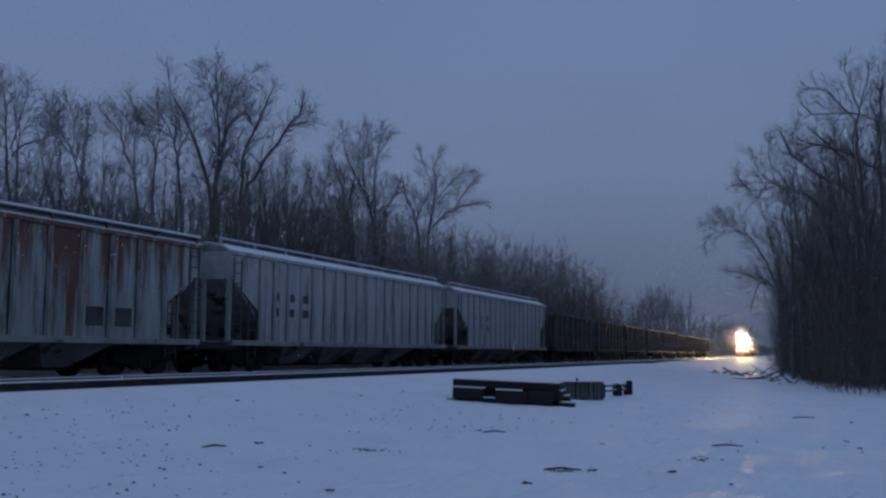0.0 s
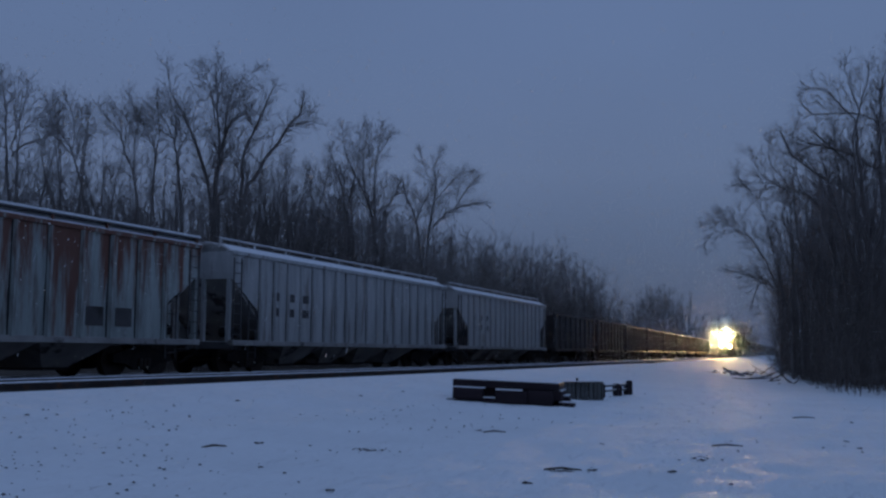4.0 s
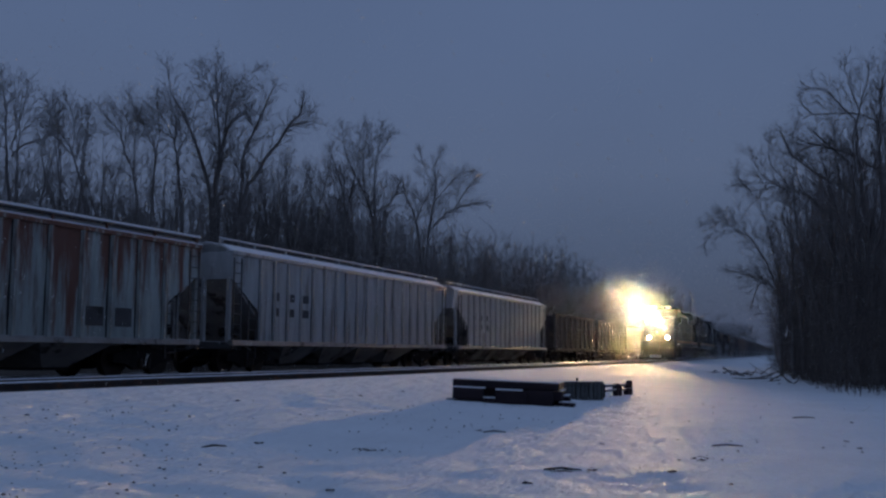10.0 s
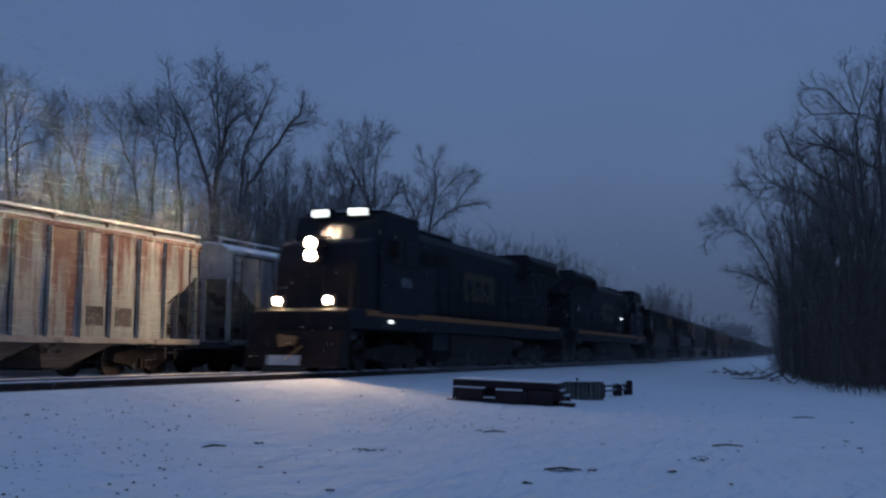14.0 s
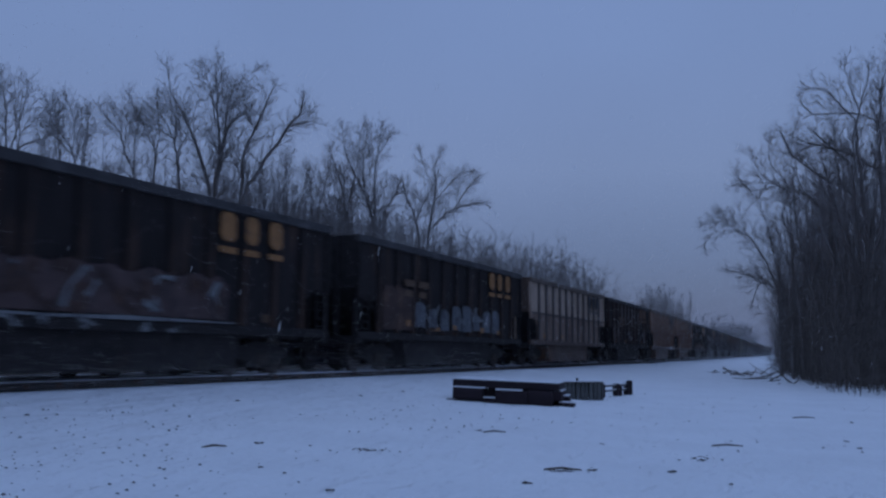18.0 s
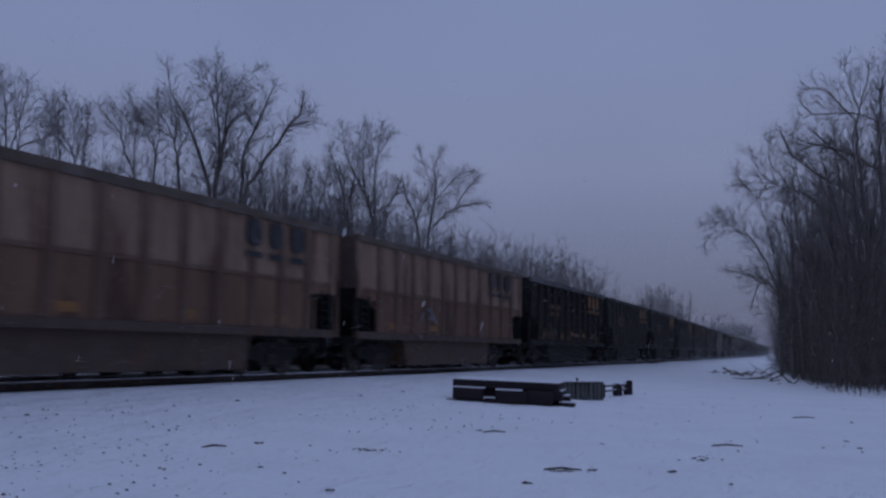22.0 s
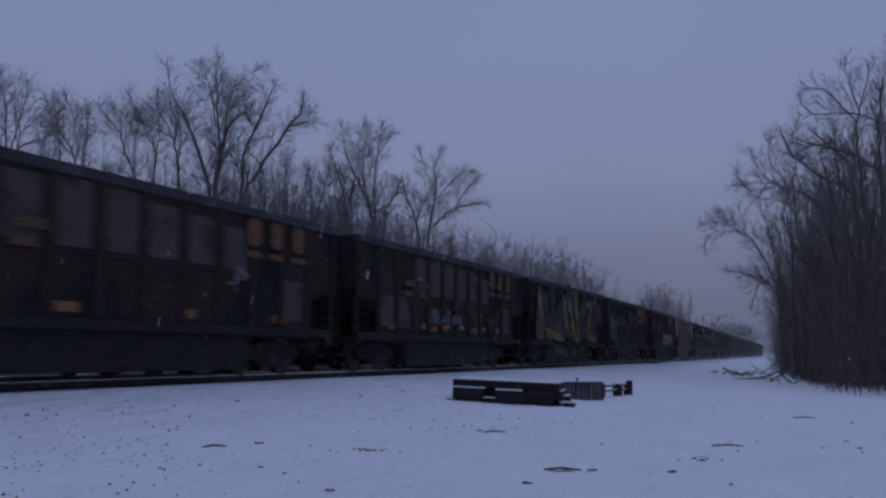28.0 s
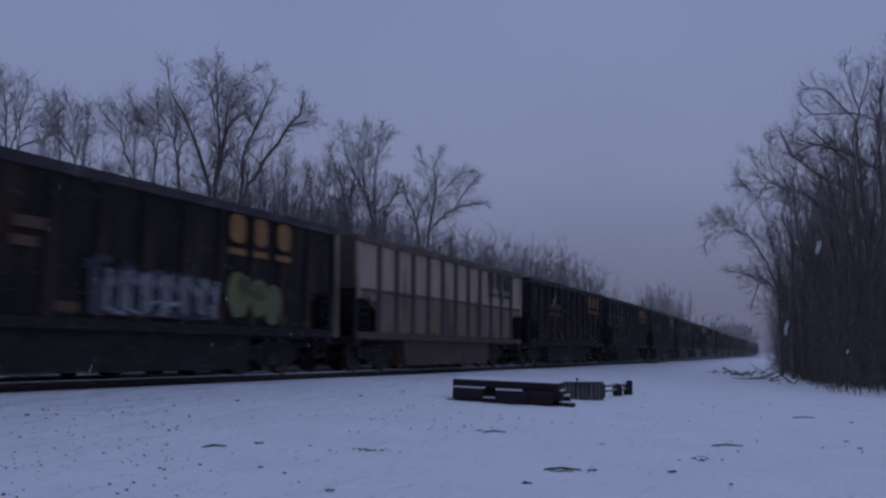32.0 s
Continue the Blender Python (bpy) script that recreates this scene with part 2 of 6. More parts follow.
M["green_spray"] = material("green_spray", (0.11, 0.125, 0.05), 0.7, vary=0.35, scale=4, second=(0.12, 0.12, 0.11), second_amount=0.4)
M["pink_spray"] = material("pink_spray", (0.06, 0.036, 0.034), 0.7, vary=0.35, scale=3, second=(0.03, 0.02, 0.02), second_amount=0.5, second_scale=2)
M["flake"] = material("snowflake", (0.97, 0.97, 0.97), 0.8, vary=0.0, bump=0.0)


def rust_runs(name, centre, half):
    """Rust that runs down from the eave in uneven streaks, with one panel rusted through its height."""
    n, l = M[name].node_tree.nodes, M[name].node_tree.links
    b = n["Principled BSDF"]
    was = b.inputs["Base Color"].links[0].from_socket
    co, mp, sep = n.new("ShaderNodeTexCoord"), n.new("ShaderNodeMapping"), n.new("ShaderNodeSeparateXYZ")
    mp.inputs["Scale"].default_value = (1, 2.1, 0.17)
    l.new(co.outputs["Object"], mp.inputs["Vector"])
    l.new(co.outputs["Object"], sep.inputs[0])
    noise = n.new("ShaderNodeTexNoise")
    noise.inputs["Scale"].default_value, noise.inputs["Detail"].default_value, noise.inputs["Roughness"].default_value = 1.7, 7, 0.7
    l.new(mp.outputs[0], noise.inputs["Vector"])
    high = n.new("ShaderNodeMapRange")
    high.inputs["From Min"].default_value, high.inputs["From Max"].default_value = 1.0, 3.75
    high.inputs["To Min"].default_value, high.inputs["To Max"].default_value = -0.12, 0.13
    l.new(sep.outputs["Z"], high.inputs[0])
    off, band = n.new("ShaderNodeMath"), n.new("ShaderNodeMapRange")
    off.operation = "COMPARE"
    off.inputs[1].default_value, off.inputs[2].default_value = centre, half
    l.new(sep.outputs["Y"], off.inputs[0])
    band.inputs["To Min"].default_value, band.inputs["To Max"].default_value = 0.0, 0.13
    l.new(off.outputs[0], band.inputs[0])
    s1, s2, mask, mix = n.new("ShaderNodeMath"), n.new("ShaderNodeMath"), n.new("ShaderNodeMapRange"), n.new("ShaderNodeMix")
    l.new(noise.outputs[0], s1.inputs[0])
    l.new(high.outputs[0], s1.inputs[1])
    l.new(s1.outputs[0], s2.inputs[0])
    l.new(band.outputs[0], s2.inputs[1])
    mask.inputs["From Min"].default_value, mask.inputs["From Max"].default_value = 0.50, 0.62
    mask.inputs["To Max"].default_value = 0.9
    l.new(s2.outputs[0], mask.inputs[0])
    mix.data_type = "RGBA"
    mix.inputs["B"].default_value = (0.15, 0.052, 0.03, 1)
    l.new(mask.outputs[0], mix.inputs["Factor"])
    l.new(was, mix.inputs["A"])
    l.new(mix.outputs["Result"], b.inputs["Base Color"])


rust_runs("hop_a", 3.16, 0.5)


def thin_snow():
    """Flakes are thin plates of ice: light passes through them as well as off them."""
    n, l = M["flake"].node_tree.nodes, M["flake"].node_tree.links
    through_light, mix = n.new("ShaderNodeBsdfTranslucent"), n.new("ShaderNodeMixShader")
    through_light.inputs["Color"].default_value = (0.97, 0.97, 0.97, 1)
    mix.inputs[0].default_value = 0.55
    l.new(n["Principled BSDF"].outputs[0], mix.inputs[1])
    l.new(through_light.outputs[0], mix.inputs[2])
    l.new(mix.outputs[0], n["Material Output"].inputs["Surface"])


thin_snow()


def scatter_snow():
    """Flakes for the added headlight glow: most of the light goes on through them, spread a little."""
    m = M["flake"].copy()
    m.name = "wet_snowflake"
    n, l = m.node_tree.nodes, m.node_tree.links
    bend, mix = n.new("ShaderNodeBsdfRefraction"), n.new("ShaderNodeMixShader")
    bend.inputs["Color"].default_value = (0.97, 0.97, 0.97, 1)
    bend.inputs["Roughness"].default_value, bend.inputs["IOR"].default_value = 0.55, 1.2
    mix.inputs[0].default_value = 0.65
    old = n["Material Output"].inputs["Surface"].links[0].from_socket
    l.new(old, mix.inputs[1])
    l.new(bend.outputs[0], mix.inputs[2])
    l.new(mix.outputs[0], n["Material Output"].inputs["Surface"])
    M["flake_scatter"] = m


scatter_snow()


# snow surface: soft drifts and thin patches, finer crust
def snow_relief():
    n, l = M["snow"].node_tree.nodes, M["snow"].node_tree.links
    b = n["Principled BSDF"]
    co = n.new("ShaderNodeTexCoord")
    mp = n.new("ShaderNodeMapping")
    mp.inputs["Scale"].default_value, mp.inputs["Rotation"].default_value = (1.0, 0.45, 1.0), (0, 0, radians(60))
    l.new(co.outputs["Object"], mp.inputs["Vector"])
    a, c = n.new("ShaderNodeTexNoise"), n.new("ShaderNodeTexNoise")
    a.inputs["Scale"].default_value, a.inputs["Detail"].default_value = 2.9, 6
    c.inputs["Scale"].default_value, c.inputs["Detail"].default_value = 9, 4
    l.new(mp.outputs[0], a.inputs["Vector"])
    l.new(co.outputs["Object"], c.inputs["Vector"])
    b1, b2 = n.new("ShaderNodeBump"), n.new("ShaderNodeBump")
    b1.inputs["Strength"].default_value, b1.inputs["Distance"].default_value = 1.0, 0.24
    b2.inputs["Strength"].default_value, b2.inputs["Distance"].default_value = 0.8, 0.045
    l.new(a.outputs[0], b1.inputs["Height"])
    l.new(c.outputs[0], b2.inputs["Height"])
    l.new(b1.outputs[0], b2.inputs["Normal"])
    l.new(b2.outputs[0], b.inputs["Normal"])


snow_relief()


# ---- building helpers ----
def box(bm, x0, x1, y0, y1, z0, z1):
    v = [bm.verts.new(p) for p in ((x0, y0, z0), (x1, y0, z0), (x1, y1, z0), (x0, y1, z0), (x0, y0, z1), (x1, y0, z1), (x1, y1, z1), (x0, y1, z1))]
    for f in ((3, 2, 1, 0), (4, 5, 6, 7), (0, 1, 5, 4), (1, 2, 6, 5), (2, 3, 7, 6), (3, 0, 4, 7)):
        bm.faces.new([v[i] for i in f])
    return v


def prism(bm, poly, axis, a, b):
    """A 2D outline pushed along an axis from a to b; the outline holds the other two axes in order."""
    def at(p, w):
        q = list(p)
        q.insert("xyz".index(axis), w)
        return bm.verts.new(q)
    lo, hi = [at(p, a) for p in poly], [at(p, b) for p in poly]
    k = len(poly)
    fs = [bm.faces.new(lo), bm.faces.new(hi[::-1])]
    for i in range(k):
        fs.append(bm.faces.new((lo[i], hi[i], hi[(i + 1) % k], lo[(i + 1) % k])))
    bmesh.ops.recalc_face_normals(bm, faces=fs)


def tube(bm, p0, p1, r0, r1=None, n=8):
    p0, p1 = Vector(p0), Vector(p1)
    r1 = r0 if r1 is None else r1
    d = (p1 - p0).normalized()
    a = d.orthogonal().normalized()
    b = d.cross(a)
    rings = []
    for p, r in ((p0, r0), (p1, r1)):
        rings.append([bm.verts.new(p + (a * math.cos(6.2832 * i / n) + b * math.sin(6.2832 * i / n)) * r) for i in range(n)])
    for i in range(n):
        bm.faces.new((rings[0][i], rings[0][(i + 1) % n], rings[1][(i + 1) % n], rings[1][i]))
    bm.faces.new(rings[0][::-1])
    bm.faces.new(rings[1])


def part(name, bm, mat, parent=None, label="", bevel=0.0):
    """Links a bmesh as one mesh object."""
    if bevel:
        bmesh.ops.bevel(bm, geom=bm.edges[:], offset=bevel, segments=1, affect="EDGES", clamp_overlap=True)
    me = bpy.data.meshes.new(name)
    bm.to_mesh(me)
    bm.free()
    me.materials.append(M[mat])
    ob = new(name, me)
    ob.parent = parent
    if label:
        tagged(ob, label)
    return ob


def made(name, mat, parent, boxes=(), tubes=(), label="", bevel=0.0):
    bm = bmesh.new()
    for b in boxes:
        box(bm, *b)
    for t in tubes:
        tube(bm, *t)
    return part(name, bm, mat, parent, label, bevel)


def shared(name, like, parent, m):
    """Another part on the mesh of one that is built."""
    ob = new(name, like.data)
    ob.parent = parent
    ob.matrix_basis = m
    return ob


def from_lists(name, verts, faces, mat, parent=None):
    me = bpy.data.meshes.new(name)
    me.from_pydata(verts, [], faces)
    me.materials.append(M[mat])
    ob = new(name, me)
    ob.parent = parent
    return ob


# ---- ground ----
def build_ground():
    near = [5.0]
    while near[-1] < 60:
        near.append(near[-1] + 0.09 + 0.0075 * (near[-1] - 5))
    xs = np.concatenate([np.linspace(-1500, -160, 10), np.linspace(-120, -40, 10), np.linspace(-36, -14, 12), np.arange(-13, 3.01, 0.13), np.linspace(3.4, 8, 8), np.linspace(10, 60, 12), np.linspace(90, 1500, 10)])
    ys = np.concatenate([np.linspace(-900, -60, 8), np.linspace(-40, 4, 10), near, np.linspace(62, 130, 40), np.linspace(135, 400, 30), np.linspace(440, 2500, 12)])
    verts, faces = [], []
    for y in ys:
        for x in xs:
            z = ground_z(x, y)
            u = x - line_x(y)
            if u > 2.2 and u < 200:
                k = min(1, (u - 2.2) / 2)
                z += k * (0.05 * noise.noise(Vector((x * 0.35, y * 0.2, 1))) + 0.03 * noise.noise(Vector((x * 1.1 + y * 0.3, y * 0.9, 4))))
                if u < 7 and 4 < y < 62:
                    z += k * (1 - u / 7) * (0.05 * noise.noise(Vector((x * 1.9, y * 1.7, 5))) + 0.022 * noise.noise(Vector((x * 4.1, y * 3.6, 8))))
                if u < 18 and 4 < y < 62:
                    z += k * (0.020 * noise.noise(Vector((x * 1.6 - y * 0.5, y * 2.6, 9))) + 0.008 * noise.noise(Vector((x * 4.5, y * 5.5, 2))))
            verts.append((x, y, z))
    k = len(xs)
    for j in range(len(ys) - 1):
        for i in range(k - 1):
            faces.append((j * k + i, j * k + i + 1, (j + 1) * k + i + 1, (j + 1) * k + i))
    ob = from_lists("ground", verts, faces, "snow")
    ob.data.shade_smooth()
    tagged(ob, "thin fresh snow over a flat clearing beside the tracks", "ground", kind="structure")


build_ground()


def build_rail(name, lateral, drop, stations, label):
    """One rail: foot, web and head as one profile along the line, with a snowed top."""
    prof = ((-0.07, -0.17), (0.07, -0.17), (0.07, -0.155), (0.012, -0.13), (0.012, -0.045), (0.037, -0.035), (0.037, 0.0), (-0.037, 0.0), (-0.037, -0.035), (-0.012, -0.045), (-0.012, -0.13), (-0.07, -0.155))
    verts, faces, tv, tf = [], [], [], []
    for s in stations:
        m = on_line(s, lateral, drop)
        verts += [tuple(m @ Vector((x, 0, z))) for x, z in prof]
        tv += [tuple(m @ Vector(p)) for p in ((-0.036, 0, 0.001), (0.036, 0, 0.001), (0.026, 0, 0.026), (-0.026, 0, 0.026))]
    k = len(prof)
    for j in range(len(stations) - 1):
        faces += [(j * k + i, j * k + (i + 1) % k, (j + 1) * k + (i + 1) % k, (j + 1) * k + i) for i in range(k)]
        tf += [(j * 4 + i, j * 4 + (i + 1) % 4, j * 4 + 4 + (i + 1) % 4, j * 4 + 4 + i) for i in range(4)]
    ob = from_lists(name, verts, faces, "rail")
    tagged(ob, label, "rail", "rails of the line", kind="structure")
    from_lists("snow_strip", tv, tf, "rail_top", ob)
    return ob


STATIONS = [-400, -200, -60] + list(range(-30, 140, 5)) + [200, 320, 520, 900]
MAIN_RAILS = [build_rail("rail", w, 0.0, STATIONS, "steel rail with snow on its head, main track") for w in (0.755, -0.755)]
SIDE_RAILS = [build_rail("rail", -SIDING + w, -0.15, STATIONS, "steel rail of the siding under the parked cars") for w in (0.755, -0.755)]


def build_ties():
    bm = bmesh.new()
    box(bm, -1.3, 1.3, -0.11, 0.11, -0.30, -0.172)
    first = part("tie", bm, "tie", MAIN_RAILS[0], bevel=0.01)
    first.matrix_basis = on_line(-8)
    rnd = random.Random(3)
    s = -8
    while s < 112:
        s += 0.56
        shared("tie", first, MAIN_RAILS[0], on_line(s, rnd.uniform(-0.06, 0.06), rnd.uniform(-0.015, 0.01), rnd.uniform(-1.5, 1.5)))


build_ties()


def strip(name, offsets, mat, label, lift, stations):
    """A bed that follows the line: (lateral, extra height) across, stations along."""
    verts, faces = [], []
    k = len(offsets)
    for s in stations:
        for u, up in offsets:
            m = on_line(s, u)
            x, y = m.translation.x, m.translation.y
            wob = 0.03 * noise.noise(Vector((x * 0.9, y * 0.9, 7)))
            verts.append((x, y, ground_z(line_x(y) + u, y) + lift + up + wob * (up >= 0)))
    for j in range(len(stations) - 1):
        for i in range(k - 1):
            faces.append((j * k + i, j * k + i + 1, (j + 1) * k + i + 1, (j + 1) * k + i))
    ob = from_lists(name, verts, faces, mat)
    ob.data.shade_smooth()
    return tagged(ob, label, "ground", kind="structure")


ALONG = [-400, -120] + [-40 + 1.0 * k for k in range(200)] + [180, 240, 320, 520, 900]
strip("ballast", [(-8.6, -0.12), (-8.0, 0.0), (-7.0, 0.02), (-5.0, 0.02), (-3.4, 0.0), (-2.5, -0.01), (-1.6, 0.0), (-0.8, 0.0), (0, 0.0), (0.72, 0.0), (0.9, -0.01), (1.05, -0.2)], "ballast",
      "dark crushed stone bed of the two tracks, patchy snow", 0.02, ALONG)
strip("woods_floor", [(-75, -0.3), (-60, 0.0), (-40, 0.0), (-25, 0.0), (-16, 0.0), (-11, 0.0), (-9, 0.0), (-8.2, -0.1)], "leaf_litter",
      "dark leaf litter with patches of snow under the trees", 0.03, ALONG)


# ---- running gear ----
def wheelset(parent, y, r=0.46, wide=0.75):
    bm = bmesh.new()
    for sx in (-1, 1):
        tube(bm, (sx * (wide - 0.07), y, r), (sx * (wide + 0.06), y, r), r, n=20)
        tube(bm, (sx * (wide - 0.10), y, r), (sx * (wide - 0.07), y, r), r + 0.025, n=20)
        tube(bm, (sx * (wide + 0.06), y, r), (sx * (wide + 0.16), y, r), 0.12, n=10)
    tube(bm, (-wide, y, r), (wide, y, r), 0.08, n=8)
    return part("wheelset", bm, "wheel", parent)


def bogie(parent, y, axles=(-0.89, 0.89)):
    """A freight truck: two cast side frames with springs, a bolster, wheelsets."""
    bm = bmesh.new()
    box(bm, -0.95, 0.95, y - 0.18, y + 0.18, 0.5, 0.85)
    t = part("bolster", bm, "under", parent)
    lo, hi = min(axles), max(axles)
    for sx in (-1, 1):
        bm = bmesh.new()
        prism(bm, ((y + lo - 0.28, 0.62), (y + lo - 0.28, 0.42), (y + lo + 0.2, 0.36), (y - 0.35, 0.2), (y + 0.35, 0.2), (y + hi - 0.2, 0.36), (y + hi + 0.28, 0.42),
                   (y + hi + 0.28, 0.62), (y + 0.4, 0.78), (y - 0.4, 0.78)), "x", sx * 0.93, sx * 1.07)
        part("side_frame", bm, "under", t)
        bm = bmesh.new()
        for k in (-0.16, 0, 0.16):
            tube(bm, (sx * 1.1, y + k, 0.24), (sx * 1.1, y + k, 0.5), 0.065, n=8)
        part("spring", bm, "wheel", t)
    for a in axles:
        wheelset(t, y + a)
    return t


def coupler(parent, y, sy, extra=0.0):
    bm = bmesh.new()
    if extra:
        box(bm, -0.12, 0.12, min(y, y + sy * extra), max(y, y + sy * extra), 0.74, 0.96)
        y += sy * extra
    box(bm, -0.14, 0.14, min(y, y + sy * 0.55), max(y, y + sy * 0.55), 0.72, 0.98)
    box(bm, -0.2, 0.16, min(y + sy * 0.55, y + sy * 0.9), max(y + sy * 0.55, y + sy * 0.9), 0.68, 1.0)
    tube(bm, (0.35, y, 0.7), (0.25, y + sy * 0.7, 0.35), 0.025, n=6)
    return part("coupler", bm, "under", parent)


def ladder(parent, x, y0, y1, z0, z1, rungs, mat="under", name="ladder"):
    bm = bmesh.new()
    for y in (y0, y1):
        tube(bm, (x, y, z0), (x, y, z1), 0.022, n=6)
    for k in range(rungs):
        z = z0 + (z1 - z0) * (k + 0.5) / rungs
        tube(bm, (x, y0, z), (x, y1, z), 0.014, n=5)
    return part(name, bm, mat, parent)


# ---- coal hoppers of the moving train ----
HALF, TOP, SILL, WIDE = 7.42, 3.78, 1.02, 1.5


def lettering(parent, x, y0, z0, mat, size=1.0, sx=1):
    """Three plain painted blocks, each over a short bar."""
    for k in range(3):
        y = y0 + k * 0.95 * size
        bm = bmesh.new()
        a, b = min(x, x + sx * 0.008), max(x, x + sx * 0.008)
        w, h, c = (0.58, 0.50, 0.56)[k] * size, 0.62 * size, 0.12 * size
        prism(bm, ((y + c, z0), (y + w - c, z0), (y + w, z0 + c), (y + w, z0 + h - c), (y + w - c, z0 + h), (y + c, z0 + h), (y, z0 + h - c), (y, z0 + c)), "x", a, b)
        part("paint_block", bm, mat, parent)
        bm = bmesh.new()
        box(bm, a, b, y - 0.03 * size, y + w + 0.03 * size, z0 - 0.26 * size, z0 - 0.12 * size)
        part("paint_bar", bm, mat, parent)


def coal_hopper(label, side, low, rib, mark, panels=None, belly="under", ribs=11, seam=True, half=HALF):
    car = tagged(new("coal_hopper"), label, "train car", "coal train")
    h, cut = half, 1.25
    # side: full length at the top, cut back over the trucks
    mid = 2.28
    hi = ((-h, TOP - 0.08), (-h, mid), (h, mid), (h, TOP - 0.08))
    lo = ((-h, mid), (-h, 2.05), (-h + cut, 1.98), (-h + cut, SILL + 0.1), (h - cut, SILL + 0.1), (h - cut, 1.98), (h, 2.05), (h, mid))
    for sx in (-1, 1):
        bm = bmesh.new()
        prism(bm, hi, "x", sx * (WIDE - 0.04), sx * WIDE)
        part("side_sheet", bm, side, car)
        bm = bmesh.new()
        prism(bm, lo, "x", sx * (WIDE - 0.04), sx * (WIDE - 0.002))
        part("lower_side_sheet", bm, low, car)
        bm = bmesh.new()
        box(bm, min(sx * (WIDE - 0.06), sx * (WIDE + 0.09)), max(sx * (WIDE - 0.06), sx * (WIDE + 0.09)), -h - 0.02, h + 0.02, TOP - 0.20, TOP)
        part("top_chord", bm, "chord" if side.startswith("tan") else "chord_dark", car, "top chord in a tone of its own", bevel=0.015)
        bm = bmesh.new()
        box(bm, min(sx * (WIDE - 0.1), sx * (WIDE + 0.05)), max(sx * (WIDE - 0.1), sx * (WIDE + 0.05)), -h, h, SILL - 0.1, SILL + 0.1)
        part("side_sill", bm, "under" if not side.startswith("tan") else "tan_low", car, bevel=0.01)
        if seam:
            bm = bmesh.new()
            box(bm, min(sx * WIDE, sx * (WIDE + 0.03)), max(sx * WIDE, sx * (WIDE + 0.03)), -h, h, mid - 0.04, mid + 0.04)
            part("belt_rail", bm, rib, car)
        first = None
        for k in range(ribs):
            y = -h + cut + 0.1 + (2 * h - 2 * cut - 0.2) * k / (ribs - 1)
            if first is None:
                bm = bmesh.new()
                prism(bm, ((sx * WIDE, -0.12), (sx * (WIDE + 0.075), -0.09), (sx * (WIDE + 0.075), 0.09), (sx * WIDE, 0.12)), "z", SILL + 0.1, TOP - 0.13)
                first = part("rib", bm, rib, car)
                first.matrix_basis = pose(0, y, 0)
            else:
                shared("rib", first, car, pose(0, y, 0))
        for sy in (-1, 1):
            bm = bmesh.new()
            box(bm, min(sx * WIDE, sx * (WIDE + 0.06)), max(sx * WIDE, sx * (WIDE + 0.06)), min(sy * h, sy * (h - 0.16)), max(sy * h, sy * (h - 0.16)), 2.02, TOP - 0.13)
            part("corner_post", bm, side, car)
            made("lower_post", "under", car, [(min(sx * (WIDE - 0.1), sx * WIDE), max(sx * (WIDE - 0.1), sx * WIDE), min(sy * h, sy * (h - 0.12)), max(sy * h, sy * (h - 0.12)), SILL, 2.02)])
        ladder(car, sx * (WIDE + 0.05), -h + 0.25, -h + 0.65, 1.1, 2.1, 5)
        ladder(car, sx * (WIDE + 0.05), h - 0.65, h - 0.25, 1.1, 2.1, 5)
        if panels:
            rnd = random.Random(panels)
            for k in range(ribs - 1):
                if rnd.random() < 0.75:
                    y = -h + cut + 0.1 + (2 * h - 2 * cut - 0.2) * (k + 0.5) / (ribs - 1)
                    bm = bmesh.new()
                    z0 = rnd.choice((2.35, 2.35, 1.3))
                    box(bm, min(sx * WIDE, sx * (WIDE + 0.012)), max(sx * WIDE, sx * (WIDE + 0.012)), y - 0.42, y + 0.42, z0, z0 + rnd.uniform(0.85, 1.22))
                    part("patch_panel", bm, "panel_brown", car, "brown repaired side panel")
        lettering(car, sx * (WIDE + 0.004 if ribs < 3 else WIDE + 0.076), (3.35 if sx > 0 else -6.0), 2.92, mark, 1.0, sx)
        for k, y in enumerate((-4.4, -3.3) if not side.startswith("tan") else ()):
            bm = bmesh.new()
            a, b = sorted((sx * (WIDE + 0.076), sx * (WIDE + 0.084)))
            box(bm, a, b, y, y + 0.75, 2.55, 2.75)
            box(bm, a, b, y, y + 0.6, 2.25, 2.42)
            part("number_bar", bm, "faded", car)
        for k, y in enumerate((-5.3, -2.2, 1.1, 4.6)):
            bm = bmesh.new()
            a, b = sorted((sx * (WIDE + 0.002), sx * (WIDE + 0.01)))
            box(bm, a, b, y, y + 0.55, 1.22, 1.40)
            part("reflector", bm, "faded" if side == "black" else "orange", car)
    for sy in (-1, 1):
        bm = bmesh.new()
        a, b = sorted((sy * h, sy * (h - 0.05)))
        box(bm, -WIDE + 0.05, WIDE - 0.05, a, b, 2.3, TOP - 0.02)
        # recess shade between the cars is put into the sheet's dark colour
        part("end_sheet", bm, "tan_low" if side.startswith("tan") else "under", car, "end sheet, coloured dark for the shaded recess between cars")
        bm = bmesh.new()
        prism(bm, ((sy * h, 2.3), (sy * (h - 0.05), 2.3), (sy * (h - 3.2), 0.9), (sy * (h - 3.2), 0.84)), "x", -WIDE + 0.05, WIDE - 0.05)
        part("slope_sheet", bm, "under", car)
        bm = bmesh.new()
        for x in (-0.9, 0, 0.9):
            box(bm, x - 0.06, x + 0.06, min(sy * h, sy * (h + 0.07)), max(sy * h, sy * (h + 0.07)), 0.95, TOP - 0.05)
        part("end_post", bm, side if side.startswith("tan") else "under", car)
        bm = bmesh.new()
